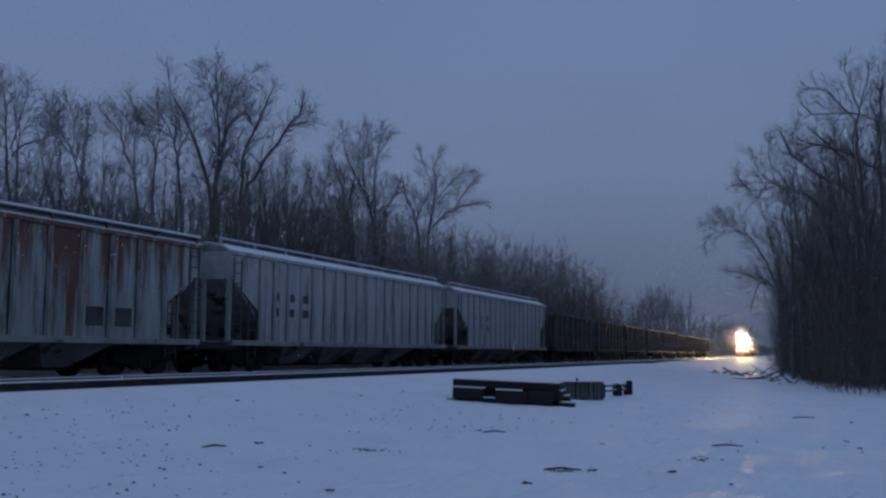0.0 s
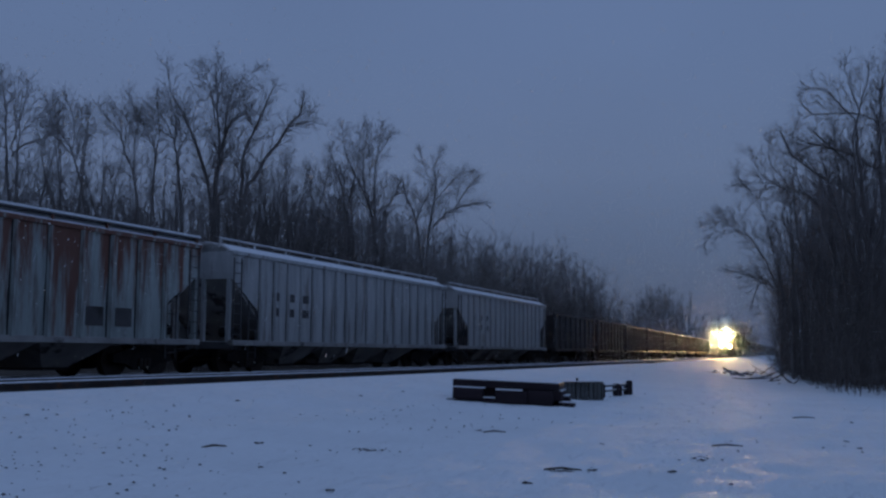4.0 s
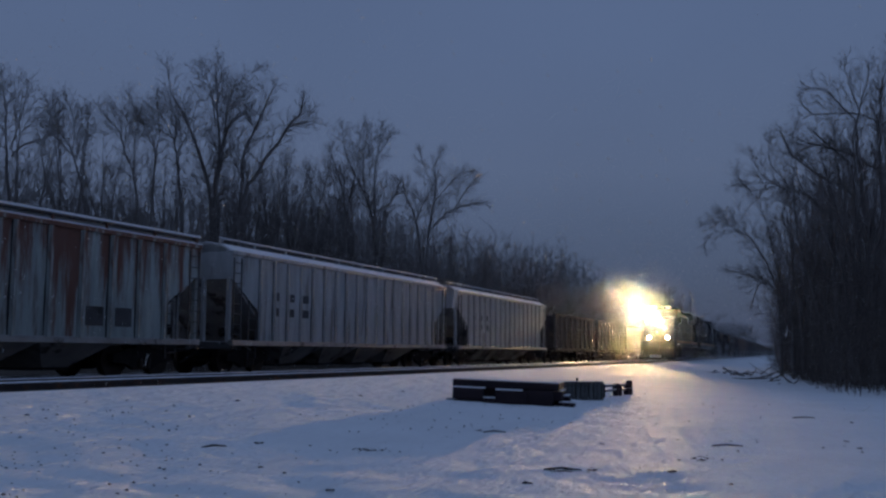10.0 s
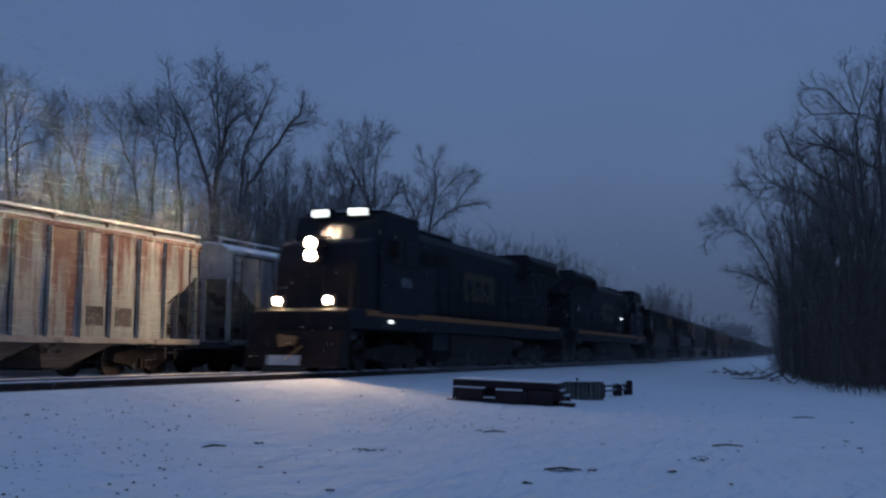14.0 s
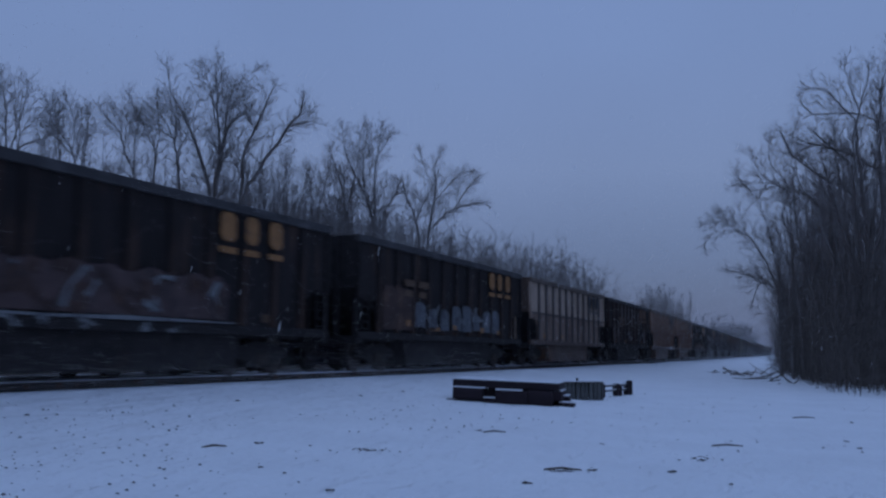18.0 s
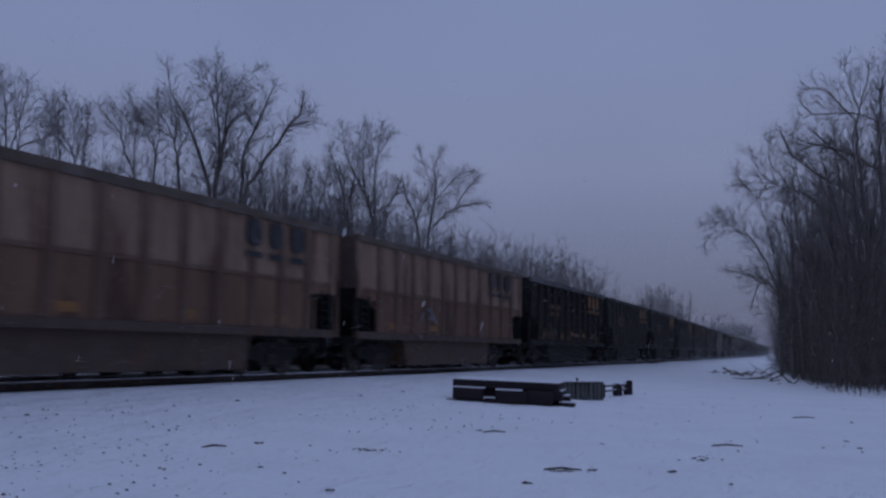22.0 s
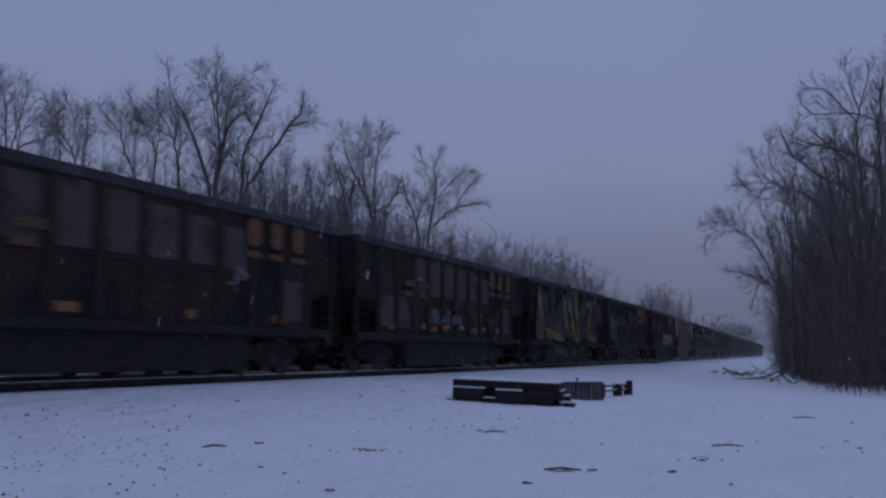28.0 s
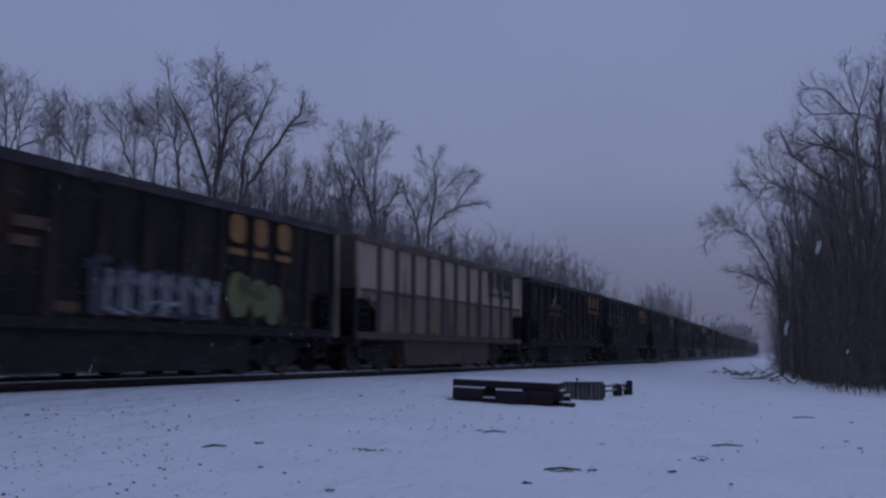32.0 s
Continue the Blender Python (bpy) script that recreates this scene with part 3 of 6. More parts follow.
        box(bm, -WIDE, WIDE, min(sy * (h - 0.3), sy * h), max(sy * (h - 0.3), sy * h), 0.78, 1.0)
        part("end_sill", bm, "under", car)
        coupler(car, sy * h, sy)
        bogie(car, sy * 5.25)
    bm = bmesh.new()
    box(bm, -0.3, 0.3, -h, h, 0.72, 0.95)
    part("centre_sill", bm, "under", car)
    bm = bmesh.new()
    prism(bm, ((-3.95, SILL), (-3.7, 0.17), (3.7, 0.17), (3.95, SILL)), "x", -1.36, 1.36)
    part("belly_tub", bm, belly, car)
    for sx in (-1, 1):
        made("brake_rod", "under", car, [(sx * 1.2 - 0.05, sx * 1.2 + 0.05, -6.6, 6.6, 0.86, 0.94)], [((sx * 1.25, -3.9, 0.5), (sx * 1.25, 3.9, 0.42), 0.03, 0.03, 6)])
        for sy in (-1, 1):
            made("step_iron", "under", car, [(sx * 1.42 - 0.03, sx * 1.42 + 0.03, sy * 6.95 - 0.22, sy * 6.95 + 0.22, 0.42, 0.46), (sx * 1.42 - 0.03, sx * 1.42 + 0.03, sy * 6.95 - 0.22, sy * 6.95 - 0.19, 0.42, 0.95),
                                              (sx * 1.42 - 0.03, sx * 1.42 + 0.03, sy * 6.95 + 0.19, sy * 6.95 + 0.22, 0.42, 0.95)])
    bm = bmesh.new()
    box(bm, -WIDE + 0.06, WIDE - 0.06, -4.0, 4.0, SILL, SILL + 0.04)
    part("floor_plate", bm, "under", car)
    return car


KINDS = {
    "black": coal_hopper("black open coal hopper with faded orange lettering marks", "black", "black", "black", "orange", seam=False),
    "grey": coal_hopper("dark grey-blue ribbed coal hopper with orange marks", "grey", "grey", "grey", "orange"),
    "brown": coal_hopper("dark brown coal hopper with rusted patch panels", "brown", "brown", "brown", "rust_mark", panels=5),
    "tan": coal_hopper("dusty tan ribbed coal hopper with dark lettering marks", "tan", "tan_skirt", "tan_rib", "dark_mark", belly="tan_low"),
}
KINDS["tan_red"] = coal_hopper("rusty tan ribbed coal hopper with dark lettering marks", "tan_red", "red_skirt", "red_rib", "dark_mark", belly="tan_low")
KINDS["first"] = coal_hopper("long black coal hopper with pale scrawl and faded orange marks", "black", "black", "black", "orange", seam=False, half=7.6)
ORDER = {18: "first", 19: "black", 20: "tan", 21: "brown", 22: "tan_red", 23: "tan_red", 24: "black", 25: "grey", 26: "grey", 27: "grey", 28: "brown", 29: "brown", 30: "black",
         31: "black", 32: "black", 33: "tan", 34: "black", 35: "grey", 36: "grey", 37: "brown", 38: "black", 39: "grey", 40: "brown", 41: "grey", 42: "black", 43: "grey", 44: "black", 45: "grey", 46: "black", 47: "grey", 48: "brown", 49: "black", 50: "grey"}
CARS = {}
used = set()
for num, kind in ORDER.items():
    if kind in used:
        CARS[num] = copy_thing(KINDS[kind], pose(0, 0, 0))
    else:
        CARS[num] = KINDS[kind]
        used.add(kind)


def stroke(parent, mat, points, width, x, name="spray_stroke", label=""):
    """A broad painted stroke on a car side, along points (y, z), as one bent band."""
    pts = [Vector(p) for p in points]
    left, right = [], []
    for k, p in enumerate(pts):
        d = (pts[min(k + 1, len(pts) - 1)] - pts[max(k - 1, 0)]).normalized()
        w = width * (0.32 + 0.2 * math.sin(2.6 * k + width * 9))
        left.append((p.x - d.y * w, p.y + d.x * w))
        right.append((p.x + d.y * w, p.y - d.x * w))
    bm = bmesh.new()
    va = [bm.verts.new((x, *q)) for q in left]
    vb = [bm.verts.new((x, *q)) for q in right]
    vc = [bm.verts.new((x + 0.006, *q)) for q in left]
    vd = [bm.verts.new((x + 0.006, *q)) for q in right]
    for k in range(len(pts) - 1):
        bm.faces.new((vc[k], vd[k], vd[k + 1], vc[k + 1]))
        bm.faces.new((va[k], vc[k], vc[k + 1], va[k + 1]))
        bm.faces.new((vb[k], vd[k], vd[k + 1], vb[k + 1]))
    bmesh.ops.recalc_face_normals(bm, faces=bm.faces[:])
    return part(name, bm, mat, parent, label)


def paint_cars():
    x = WIDE + 0.078
    rnd = random.Random(11)

    def blobs(car, mat, y0, y1, z0, z1, count, size, lift=0.0):
        for k in range(count):
            bm = bmesh.new()
            y, z = y0 + (y1 - y0) * (k + rnd.uniform(0.2, 0.8)) / count, rnd.uniform(z0, z1)
            w, hh = size * rnd.uniform(0.6, 1.2), size * rnd.uniform(0.6, 1.3)
            n = 13
            ring = [(y + w * math.cos(6.28 * i / n) * rnd.uniform(0.85, 1.08), max(1.16, z + hh * math.sin(6.28 * i / n) * rnd.uniform(0.85, 1.08))) for i in range(n)]
            prism(bm, ring, "x", x + lift, x + lift + 0.004 + 0.0007 * k)
            part("spray_patch", bm, mat, car)

    def scribble(car, mat, y0, y1, z0, z1, count, width, lift=0.024):
        for k in range(count):
            y = y0 + (y1 - y0) * (k + rnd.uniform(0.1, 0.9)) / count
            pts = [(y, rnd.uniform(z0, z1))]
            for _ in range(rnd.choice((2, 3, 4))):
                pts.append((pts[-1][0] + rnd.uniform(-0.25, 0.5), min(z1, max(z0, pts[-1][1] + rnd.uniform(-0.5, 0.5)))))
            stroke(car, mat, pts, width * rnd.uniform(0.6, 1.3), x + lift + 0.0006 * k)

    def band(car, mat, y0, y1, z0, z1, lift=0.0):
        """A long painted field with a ragged upper edge."""
        top, n = [], 26
        for k in range(n + 1):
            top.append((y0 + (y1 - y0) * k / n, z1 + rnd.uniform(-0.10, 0.06) - (0.2 if k in (0, n) else 0)))
        bm = bmesh.new()
        prism(bm, [(y0, z0)] + top + [(y1, z0)], "x", x + lift, x + lift + 0.004)
        part("spray_field", bm, mat, car)

    def blocks(car, mat, y0, y1, z0, z1, count):
        """Fat block shapes side by side, with ragged corners."""
        step = (y1 - y0) / count
        for k in range(count):
            y, w = y0 + k * step, step * rnd.uniform(0.72, 0.92)
            a, b = z0 + rnd.uniform(0, 0.1), z1 - rnd.uniform(0, 0.3)
            ring = [(y, a), (y + w * rnd.uniform(0.3, 0.6), a + rnd.uniform(0, 0.12)), (y + w, a), (y + w * rnd.uniform(0.85, 1.05), (a + b) / 2), (y + w * rnd.uniform(0.9, 1.05), b - rnd.uniform(0, 0.2)), (y + w * 0.5, b), (y + rnd.uniform(0, 0.1), b - rnd.uniform(0, 0.12))]
            bm = bmesh.new()
            prism(bm, ring, "x", x + 0.006, x + 0.011 + 0.0005 * k)
            part("spray_patch", bm, mat, car)

    def marks(car, mat, y0, y1, z0, z1, count, lift=0.006):
        """Small rectangular stencils and reflectors."""
        for k in range(count):
            y, z = y0 + (y1 - y0) * (k + rnd.uniform(0.1, 0.9)) / count, rnd.uniform(z0, z1)
            made("stencil", mat, car, [(x + lift, x + lift + 0.004, y, y + rnd.uniform(0.2, 0.5), z, z + rnd.uniform(0.1, 0.2))])

    def shift_lettering(car, dy):
        for ob in car.children:
            if ob.name.startswith(("paint_block", "paint_bar")):
                ob.matrix_basis = pose(0, dy, 0) @ ob.matrix_basis
    for num in (31, 32):
        shift_lettering(CARS[num], -0.65)
    shift_lettering(CARS[18], -0.55)
    for ob in list(CARS[18].children):
        if ob.name.startswith("number_bar"):
            bpy.data.objects.remove(ob)
    # first hopper: long dull reddish field, pale scribble, a white line along the sill
    blobs(CARS[18], "white_spray", -7.3, -6.8, 2.1, 3.2, 3, 0.30)
    band(CARS[18], "pink_spray", -5.4, 3.1, 1.22, 2.1)
    scribble(CARS[18], "rust", -5.0, 3.0, 1.3, 2.0, 16, 0.3, 0.008)
    scribble(CARS[18], "white_spray", -4.6, 2.6, 1.3, 2.0, 7, 0.12)
    stroke(CARS[18], "white_spray", [(-7.0, 1.16), (-4.0, 1.17), (-2.0, 1.15), (0, 1.17), (3.4, 1.16)], 0.09, x + 0.02)
    scribble(CARS[18], "white_spray", -4.0, 2.2, 0.94, 1.1, 5, 0.12)
    marks(CARS[18], "orange", -6.3, -4.9, 1.35, 1.7, 2)
    # second hopper: dull red and pale scrawls
    blocks(CARS[19], "grey_spray", -3.6, 4.6, 1.24, 2.2, 8)
    scribble(CARS[19], "white_spray", -3.2, 4.4, 1.3, 2.1, 9, 0.12)
    band(CARS[19], "rust", -5.9, -3.8, 1.22, 2.5)
    marks(CARS[19], "orange", -5.6, 4.8, 1.22, 1.4, 5, 0.03)
    # hopper with tall yellow strokes over purple
    g = CARS[30]
    tagged(g, "dark coal hopper covered by tall yellow and purple spray paint")
    for ob in list(g.children):
        if ob.name.startswith(("paint_block", "paint_bar", "number_bar")):
            bpy.data.objects.remove(ob)
    blobs(g, "teal_spray", -6.6, 5.6, 2.5, 3.3, 11, 0.62)
    blobs(g, "purple_spray", -5.2, 4.2, 1.7, 2.2, 11, 0.66, 0.012)
    blobs(g, "rust", -6.6, -4.6, 1.5, 2.4, 4, 0.5, 0.02)
    blobs(g, "red_spray", 4.7, 6.0, 2.55, 2.95, 3, 0.5, 0.012)
    blobs(g, "olive_spray", -6.4, -2.8, 1.4, 1.9, 4, 0.5, 0.021)
    stroke(g, "olive_spray", [(-0.2, 3.2), (0.2, 3.45), (0.7, 3.3), (0.9, 2.9)], 0.9, x + 0.024)
    stroke(g, "olive_spray", [(1.6, 3.1), (1.9, 2.7), (2.0, 2.3)], 0.5, x + 0.024)
    for pts, w in (([(-6.4, 3.5), (-6.2, 2.8), (-5.9, 2.1)], 0.6), ([(-2.0, 3.35), (-1.85, 2.9), (-1.75, 2.4), (-1.55, 2.0), (-1.3, 1.7)], 0.55),
                   ([(-0.95, 3.15), (-0.75, 2.8), (-0.45, 2.4), (-0.2, 1.95), (0.05, 1.6), (0.35, 1.25)], 0.6), ([(0.3, 3.3), (0.45, 2.9), (0.7, 2.4), (0.8, 1.9), (0.95, 1.25)], 0.5),
                   ([(2.8, 2.85), (3.0, 3.05), (3.4, 3.12), (3.8, 2.98), (3.75, 2.75)], 0.42), ([(3.55, 2.9), (3.4, 2.4), (3.25, 2.0), (3.2, 1.6), (3.6, 1.4), (4.1, 1.3), (4.7, 1.28)], 0.45),
                   ([(-5.2, 1.6), (-4.2, 1.4), (-3.0, 1.3), (-1.9, 1.2)], 0.42), ([(0.2, 1.26), (0.6, 1.2), (1.0, 1.3)], 0.4)):
        stroke(g, "yellow_spray", pts, w, x + 0.03)
    for pts, w in (([(-2.9, 0.86), (-2.2, 0.76), (-1.3, 0.62), (-0.4, 0.5)], 0.5), ([(0.4, 0.88), (0.8, 0.6), (1.3, 0.55), (1.5, 0.86)], 0.4), ([(2.2, 0.5), (2.5, 0.7), (3.1, 0.85)], 0.35)):
        stroke(g, "olive_spray", pts, w, 1.366)
    marks(g, "orange", -0.9, 0.0, 1.32, 1.38, 1, 0.036)
    marks(g, "orange", 2.0, 2.9, 1.22, 1.3, 1, 0.036)
    marks(g, "orange", 4.7, 5.1, 1.25, 1.3, 1, 0.036)
    marks(g, "orange", 4.2, 4.8, 3.1, 3.2, 1, 0.02)
    # hopper with a white block tag and a green blob
    g = CARS[32]
    tagged(g, "black coal hopper with white block graffiti and a green blob")
    scribble(g, "teal_spray", -1.9, 2.2, 1.3, 2.2, 8, 0.35, 0.004)
    band(g, "lilac_spray", -1.5, 2.3, 1.2, 2.1)
    for k in range(6):
        y, w = -1.1 + k * 0.57, rnd.uniform(0.38, 0.52)
        stroke(g, "teal_spray", [(y + 0.1, 1.35), (y + rnd.uniform(0.1, 0.3), 2.0), (y + w * rnd.uniform(0.4, 0.8), rnd.uniform(1.4, 1.7)), (y + w, rnd.uniform(1.8, 2.05))], 0.36, x + 0.03)
    for k in range(6):
        y, w = -1.1 + k * 0.57, 0.46
        kink = rnd.uniform(0.2, 0.8)
        for pts in ([(y, 1.3), (y + 0.04, 2.05)], [(y + 0.04, 2.02), (y + w * kink, rnd.uniform(1.6, 1.8)), (y + w, 2.0)], [(y + w, 2.02), (y + w - 0.06, 1.32)][:2]):
            stroke(g, "pale_spray", pts, 0.14, x + 0.038 + 0.001 * k)
    scribble(g, "pale_spray", -1.4, 2.1, 1.25, 1.5, 5, 0.1, 0.046)
    blobs(g, "green_spray", 2.6, 4.7, 1.5, 1.8, 3, 0.5)
    blobs(g, "green_spray", 3.0, 4.3, 1.9, 2.05, 2, 0.34)
    blocks(CARS[29], "grey_spray", -2.4, 0.5, 1.42, 2.12, 3)
    marks(CARS[29], "orange", -3.4, 3.4, 1.24, 1.34, 4, 0.02)
    marks(CARS[29], "white_spray", -2.4, 4.6, 1.24, 1.36, 3, 0.02)
    scribble(CARS[29], "rust", -5.2, 5.4, 1.3, 2.2, 10, 0.35, 0.006)
    scribble(CARS[21], "white_spray", -1.8, -0.4, 1.4, 1.9, 3, 0.14)
    scribble(CARS[21], "white_spray", 3.4, 5.2, 1.3, 1.8, 3, 0.14)
    scribble(CARS[24], "rust", -6.5, -4.2, 1.3, 2.6, 6, 0.4, 0.004)
    marks(CARS[24], "orange", -5.8, 5.2, 1.22, 1.42, 6)
    marks(CARS[24], "white_spray", -4.2, 4.6, 1.25, 1.45, 4)
    made("chord_tone", "edge_grey", CARS[24], [(WIDE + 0.092, WIDE + 0.098, -HALF, HALF, TOP - 0.19, TOP + 0.005)], label="paler strip along the upper edge")
    scribble(CARS[23], "white_spray", -3.4, -2.6, 1.5, 1.9, 2, 0.18)
    for k, y in enumerate((-7.0, -6.6, -6.1, -5.5)):
        stroke(CARS[31], "grey_spray", [(y, 3.1 - 0.2 * k), (y + 0.1, 2.4), (y + 0.05, 1.9), (y + 0.3, 1.35)], 0.5, x + 0.012)
    scribble(CARS[31], "rust", -6.5, 1.0, 1.4, 3.2, 14, 0.4, 0.004)
    scribble(CARS[28], "white_spray", 2.6, 3.2, 1.4, 2.4, 3, 0.12)


paint_cars()


# ---- locomotives ----
def locomotive(label, lit):
    lo = tagged(new("locomotive"), label, "locomotive", "locomotives of the coal train")
    L = 11.1                                       # half length between end plates; the front is at -y
    bm = bmesh.new()
    box(bm, -1.48, 1.48, -L, L, 1.2, 1.74)
    part("frame", bm, "blue", lo, bevel=0.02)
    for sx in (-1, 1):
        a, b = sorted((sx * 1.481, sx * 1.49))
        made("stripe", "stripe", lo, [(a, b, -L + 1.0, L - 0.7, 1.57, 1.73)])
    # long hood with chamfered roof
    prof = ((-1.0, 1.62), (-1.0, 4.2), (-0.72, 4.52), (0.72, 4.52), (1.0, 4.2), (1.0, 1.62))
    bm = bmesh.new()
    prism(bm, prof, "y", -6.4, 10.1)
    hood = part("long_hood", bm, "blue", lo, bevel=0.02)
    for sx in (-1, 1):

        for y in np.arange(-5.9, 5.0, 1.1):
            a, b = sorted((sx * 1.001, sx * 1.025))
            made("hood_door", "blue", hood, [(a, b, y, y + 1.02, 1.85, 3.35)], bevel=0.006)
            made("latch", "under", hood, [(min(sx * 1.025, sx * 1.05), max(sx * 1.025, sx * 1.05), y + 0.9, y + 0.95, 2.4, 2.65)])
        for y in (-5.6, -4.0, 5.2):
            a, b = sorted((sx * 1.001, sx * 1.03))
            bx = [(a, b, y, y + 1.3, 3.45 + 0.09 * j, 3.5 + 0.09 * j) for j in range(5)]
            made("louvre", "under", hood, bx)
    # electrical cabinet behind the cab
    made("equipment_cabinet", "blue", lo, [(-1.45, 1.45, -6.4, -4.9, 1.62, 3.2)], bevel=0.04)
    # radiator wings
    bm = bmesh.new()
    prism(bm, ((-1.5, 4.0), (-1.5, 4.5), (-1.2, 4.78), (1.2, 4.78), (1.5, 4.5), (1.5, 4.0), (1.0, 3.6), (-1.0, 3.6)), "y", 5.9, 10.6)
    rad = part("radiator", bm, "blue", lo, bevel=0.02)
    for sx in (-1, 1):
        a, b = sorted((sx * 1.49, sx * 1.52))
        made("radiator_grille", "under", rad, [(a, b, 6.1 + 0.11 * j, 6.16 + 0.11 * j, 3.98, 4.4) for j in range(39)])
    made("radiator_snow", "snow_cap", rad, [(-1.1, 1.1, 6.0, 10.5, 4.78, 4.80)])
    made("brake_blister", "blue", lo, [(-0.75, 0.75, -4.4, -1.6, 4.5, 4.66)], bevel=0.06)
    made("exhaust_stack", "under", lo, [(-0.35, 0.35, 0.6, 1.9, 4.5, 4.64)], bevel=0.03)
    made("fan", "under", lo, (), [((x, y, 4.64), (x, y, 4.71), 0.42, 0.42, 18) for x, y in ((0, -3.7), (0, -2.4))])
    # cab: wide, with a sloped windscreen and rounded roof
    bm = bmesh.new()
    prism(bm, ((-9.25, 1.62), (-9.25, 3.35), (-8.95, 4.35), (-8.8, 4.62), (-6.45, 4.68), (-6.4, 1.62)), "x", -1.5, 1.5)
    cab = part("cab", bm, "blue", lo, bevel=0.05)
    made("cab_roof", "under", cab, [(-1.32, 1.32, -8.75, -6.42, 4.66, 4.73)], bevel=0.03)
    made("roof_snow", "snow_cap", cab, [(-1.2, 1.2, -8.65, -6.5, 4.73, 4.77)], label="thin snow on the cab roof", bevel=0.015)
    for x0, x1 in ((-1.25, -0.68), (-0.6, -0.04), (0.04, 0.6), (0.68, 1.25)):
        bm = bmesh.new()
        prism(bm, ((-9.26, 3.42), (-9.03, 4.15), (-9.01, 4.15), (-9.24, 3.42)), "x", x0, x1)
        part("windscreen", bm, "glass", cab)
    for sx in (-1, 1):
        for y0 in (-8.5, -7.55):
            a, b = sorted((sx * 1.501, sx * 1.515))
            made("side_window", "glass", cab, [(a, b, y0, y0 + 0.8, 3.2, 3.95)])
            made("window_frame", "under", cab, [(a, b, y0 - 0.05, y0 + 0.85, 3.96, 4.01), (a, b, y0 - 0.05, y0 + 0.85, 3.14, 3.19)])
        a, b = sorted((sx * 1.5, sx * 1.75))
        made("mirror", "under", cab, [(a, b, -8.62, -8.58, 3.3, 3.8)])
        # number boards stand at the top of the cab front, at an angle
        bd = made("number_board", "board" if lit else "glass", cab, [(-0.29, 0.29, -0.06, 0.0, -0.1, 0.1)], label="lit white number board" if lit else "", bevel=0.015)
        bd.matrix_basis = pose(sx * 0.62, -9.0, 4.66, 0, 0, sx * 8)
        fr = made("board_frame", "under", cab, [(-0.33, 0.33, 0.0, 0.3, -0.14, 0.14)], bevel=0.01)
        fr.matrix_basis = pose(sx * 0.62, -9.0, 4.66, 0, 0, sx * 8)
    made("horn", "under", cab, (), [((x, -7.6, 4.78), (x, -8.2, 4.78), 0.03, 0.09, 8) for x in (-0.2, 0, 0.2)] + [((0, -7.6, 4.6), (0, -7.6, 4.8), 0.04, 0.04, 6)])
    # nose with doors, headlight in its brow
    bm = bmesh.new()
    prism(bm, ((-10.35, 1.62), (-10.27, 3.0), (-10.17, 3.3), (-10.02, 3.66), (-9.2, 3.84), (-9.2, 1.62)), "x", -1.38, 1.38)
    nose = part("nose", bm, "blue", lo, bevel=0.06)
    made("nose_door", "blue", nose, [(-0.32, 0.32, -10.39, -10.3, 1.75, 3.0)], bevel=0.02)
    made("headlight_brow", "under", nose, [(-0.24, 0.24, -10.22, -9.9, 3.78, 3.84)], bevel=0.02)
    for z in (3.24, 3.58):
        bm = bmesh.new()
        n = 20
        rings = []
        for y, r in ((-10.05, 0.175), (-10.69, 0.175), (-10.69, 0.165), (-10.67, 0.041), (-10.08, 0.062)):
            rings.append([bm.verts.new((r * math.cos(6.2832 * i / n), y, z + r * math.sin(6.2832 * i / n))) for i in range(n)])
        for a, b in zip(rings, rings[1:]):
            for i in range(n):
                bm.faces.new((a[i], a[(i + 1) % n], b[(i + 1) % n], b[i]))
        bmesh.ops.recalc_face_normals(bm, faces=bm.faces[:])
        can = part("headlight", bm, "under", nose)
        bm = bmesh.new()
        a = [bm.verts.new((0.16 * math.cos(6.2832 * i / n), -10.695, z + 0.16 * math.sin(6.2832 * i / n))) for i in range(n)]
        b = [bm.verts.new((0.05 * math.cos(6.2832 * i / n), -10.68, z + 0.05 * math.sin(6.2832 * i / n))) for i in range(n)]
        for i in range(n):
            bm.faces.new((a[i], b[i], b[(i + 1) % n], a[(i + 1) % n]))
        part("reflector", bm, "lamp" if lit else "glass", can, "glowing headlight reflector" if lit else "")
        made("bulb", "beam" if lit else "glass", can, (), [((-0.016, -10.27, z), (-0.016, -10.30, z), 0.043, 0.043, 14)], label="burning warm white headlight bulb" if lit else "")
    # front platform, ditch lights on posts, snow plough
    for sy in (-1, 1):
        a, b = sorted((sy * (L - 0.02), sy * (L + 0.12)))
        made("end_plate", "blue", lo, [(-1.5, 1.5, a, b, 1.1, 1.7)], bevel=0.03)
        bm = bmesh.new()
        prism(bm, ((sy * (L + 0.62), 0.14), (sy * (L + 0.35), 1.12), (sy * L, 1.12), (sy * L, 0.14)), "x", -1.45, 1.45)
        pl = part("snow_plough", bm, "under", lo, "black steel plough dusted with snow")
        bm = bmesh.new()
        prism(bm, ((sy * (L + 0.635), 0.2), (sy * (L + 0.56), 0.46), (sy * (L + 0.545), 0.46), (sy * (L + 0.62), 0.2)), "x", -0.7, 0.3)
        part("packed_snow", bm, "snow_cap", pl)
        coupler(lo, sy * L, sy, 0.6)
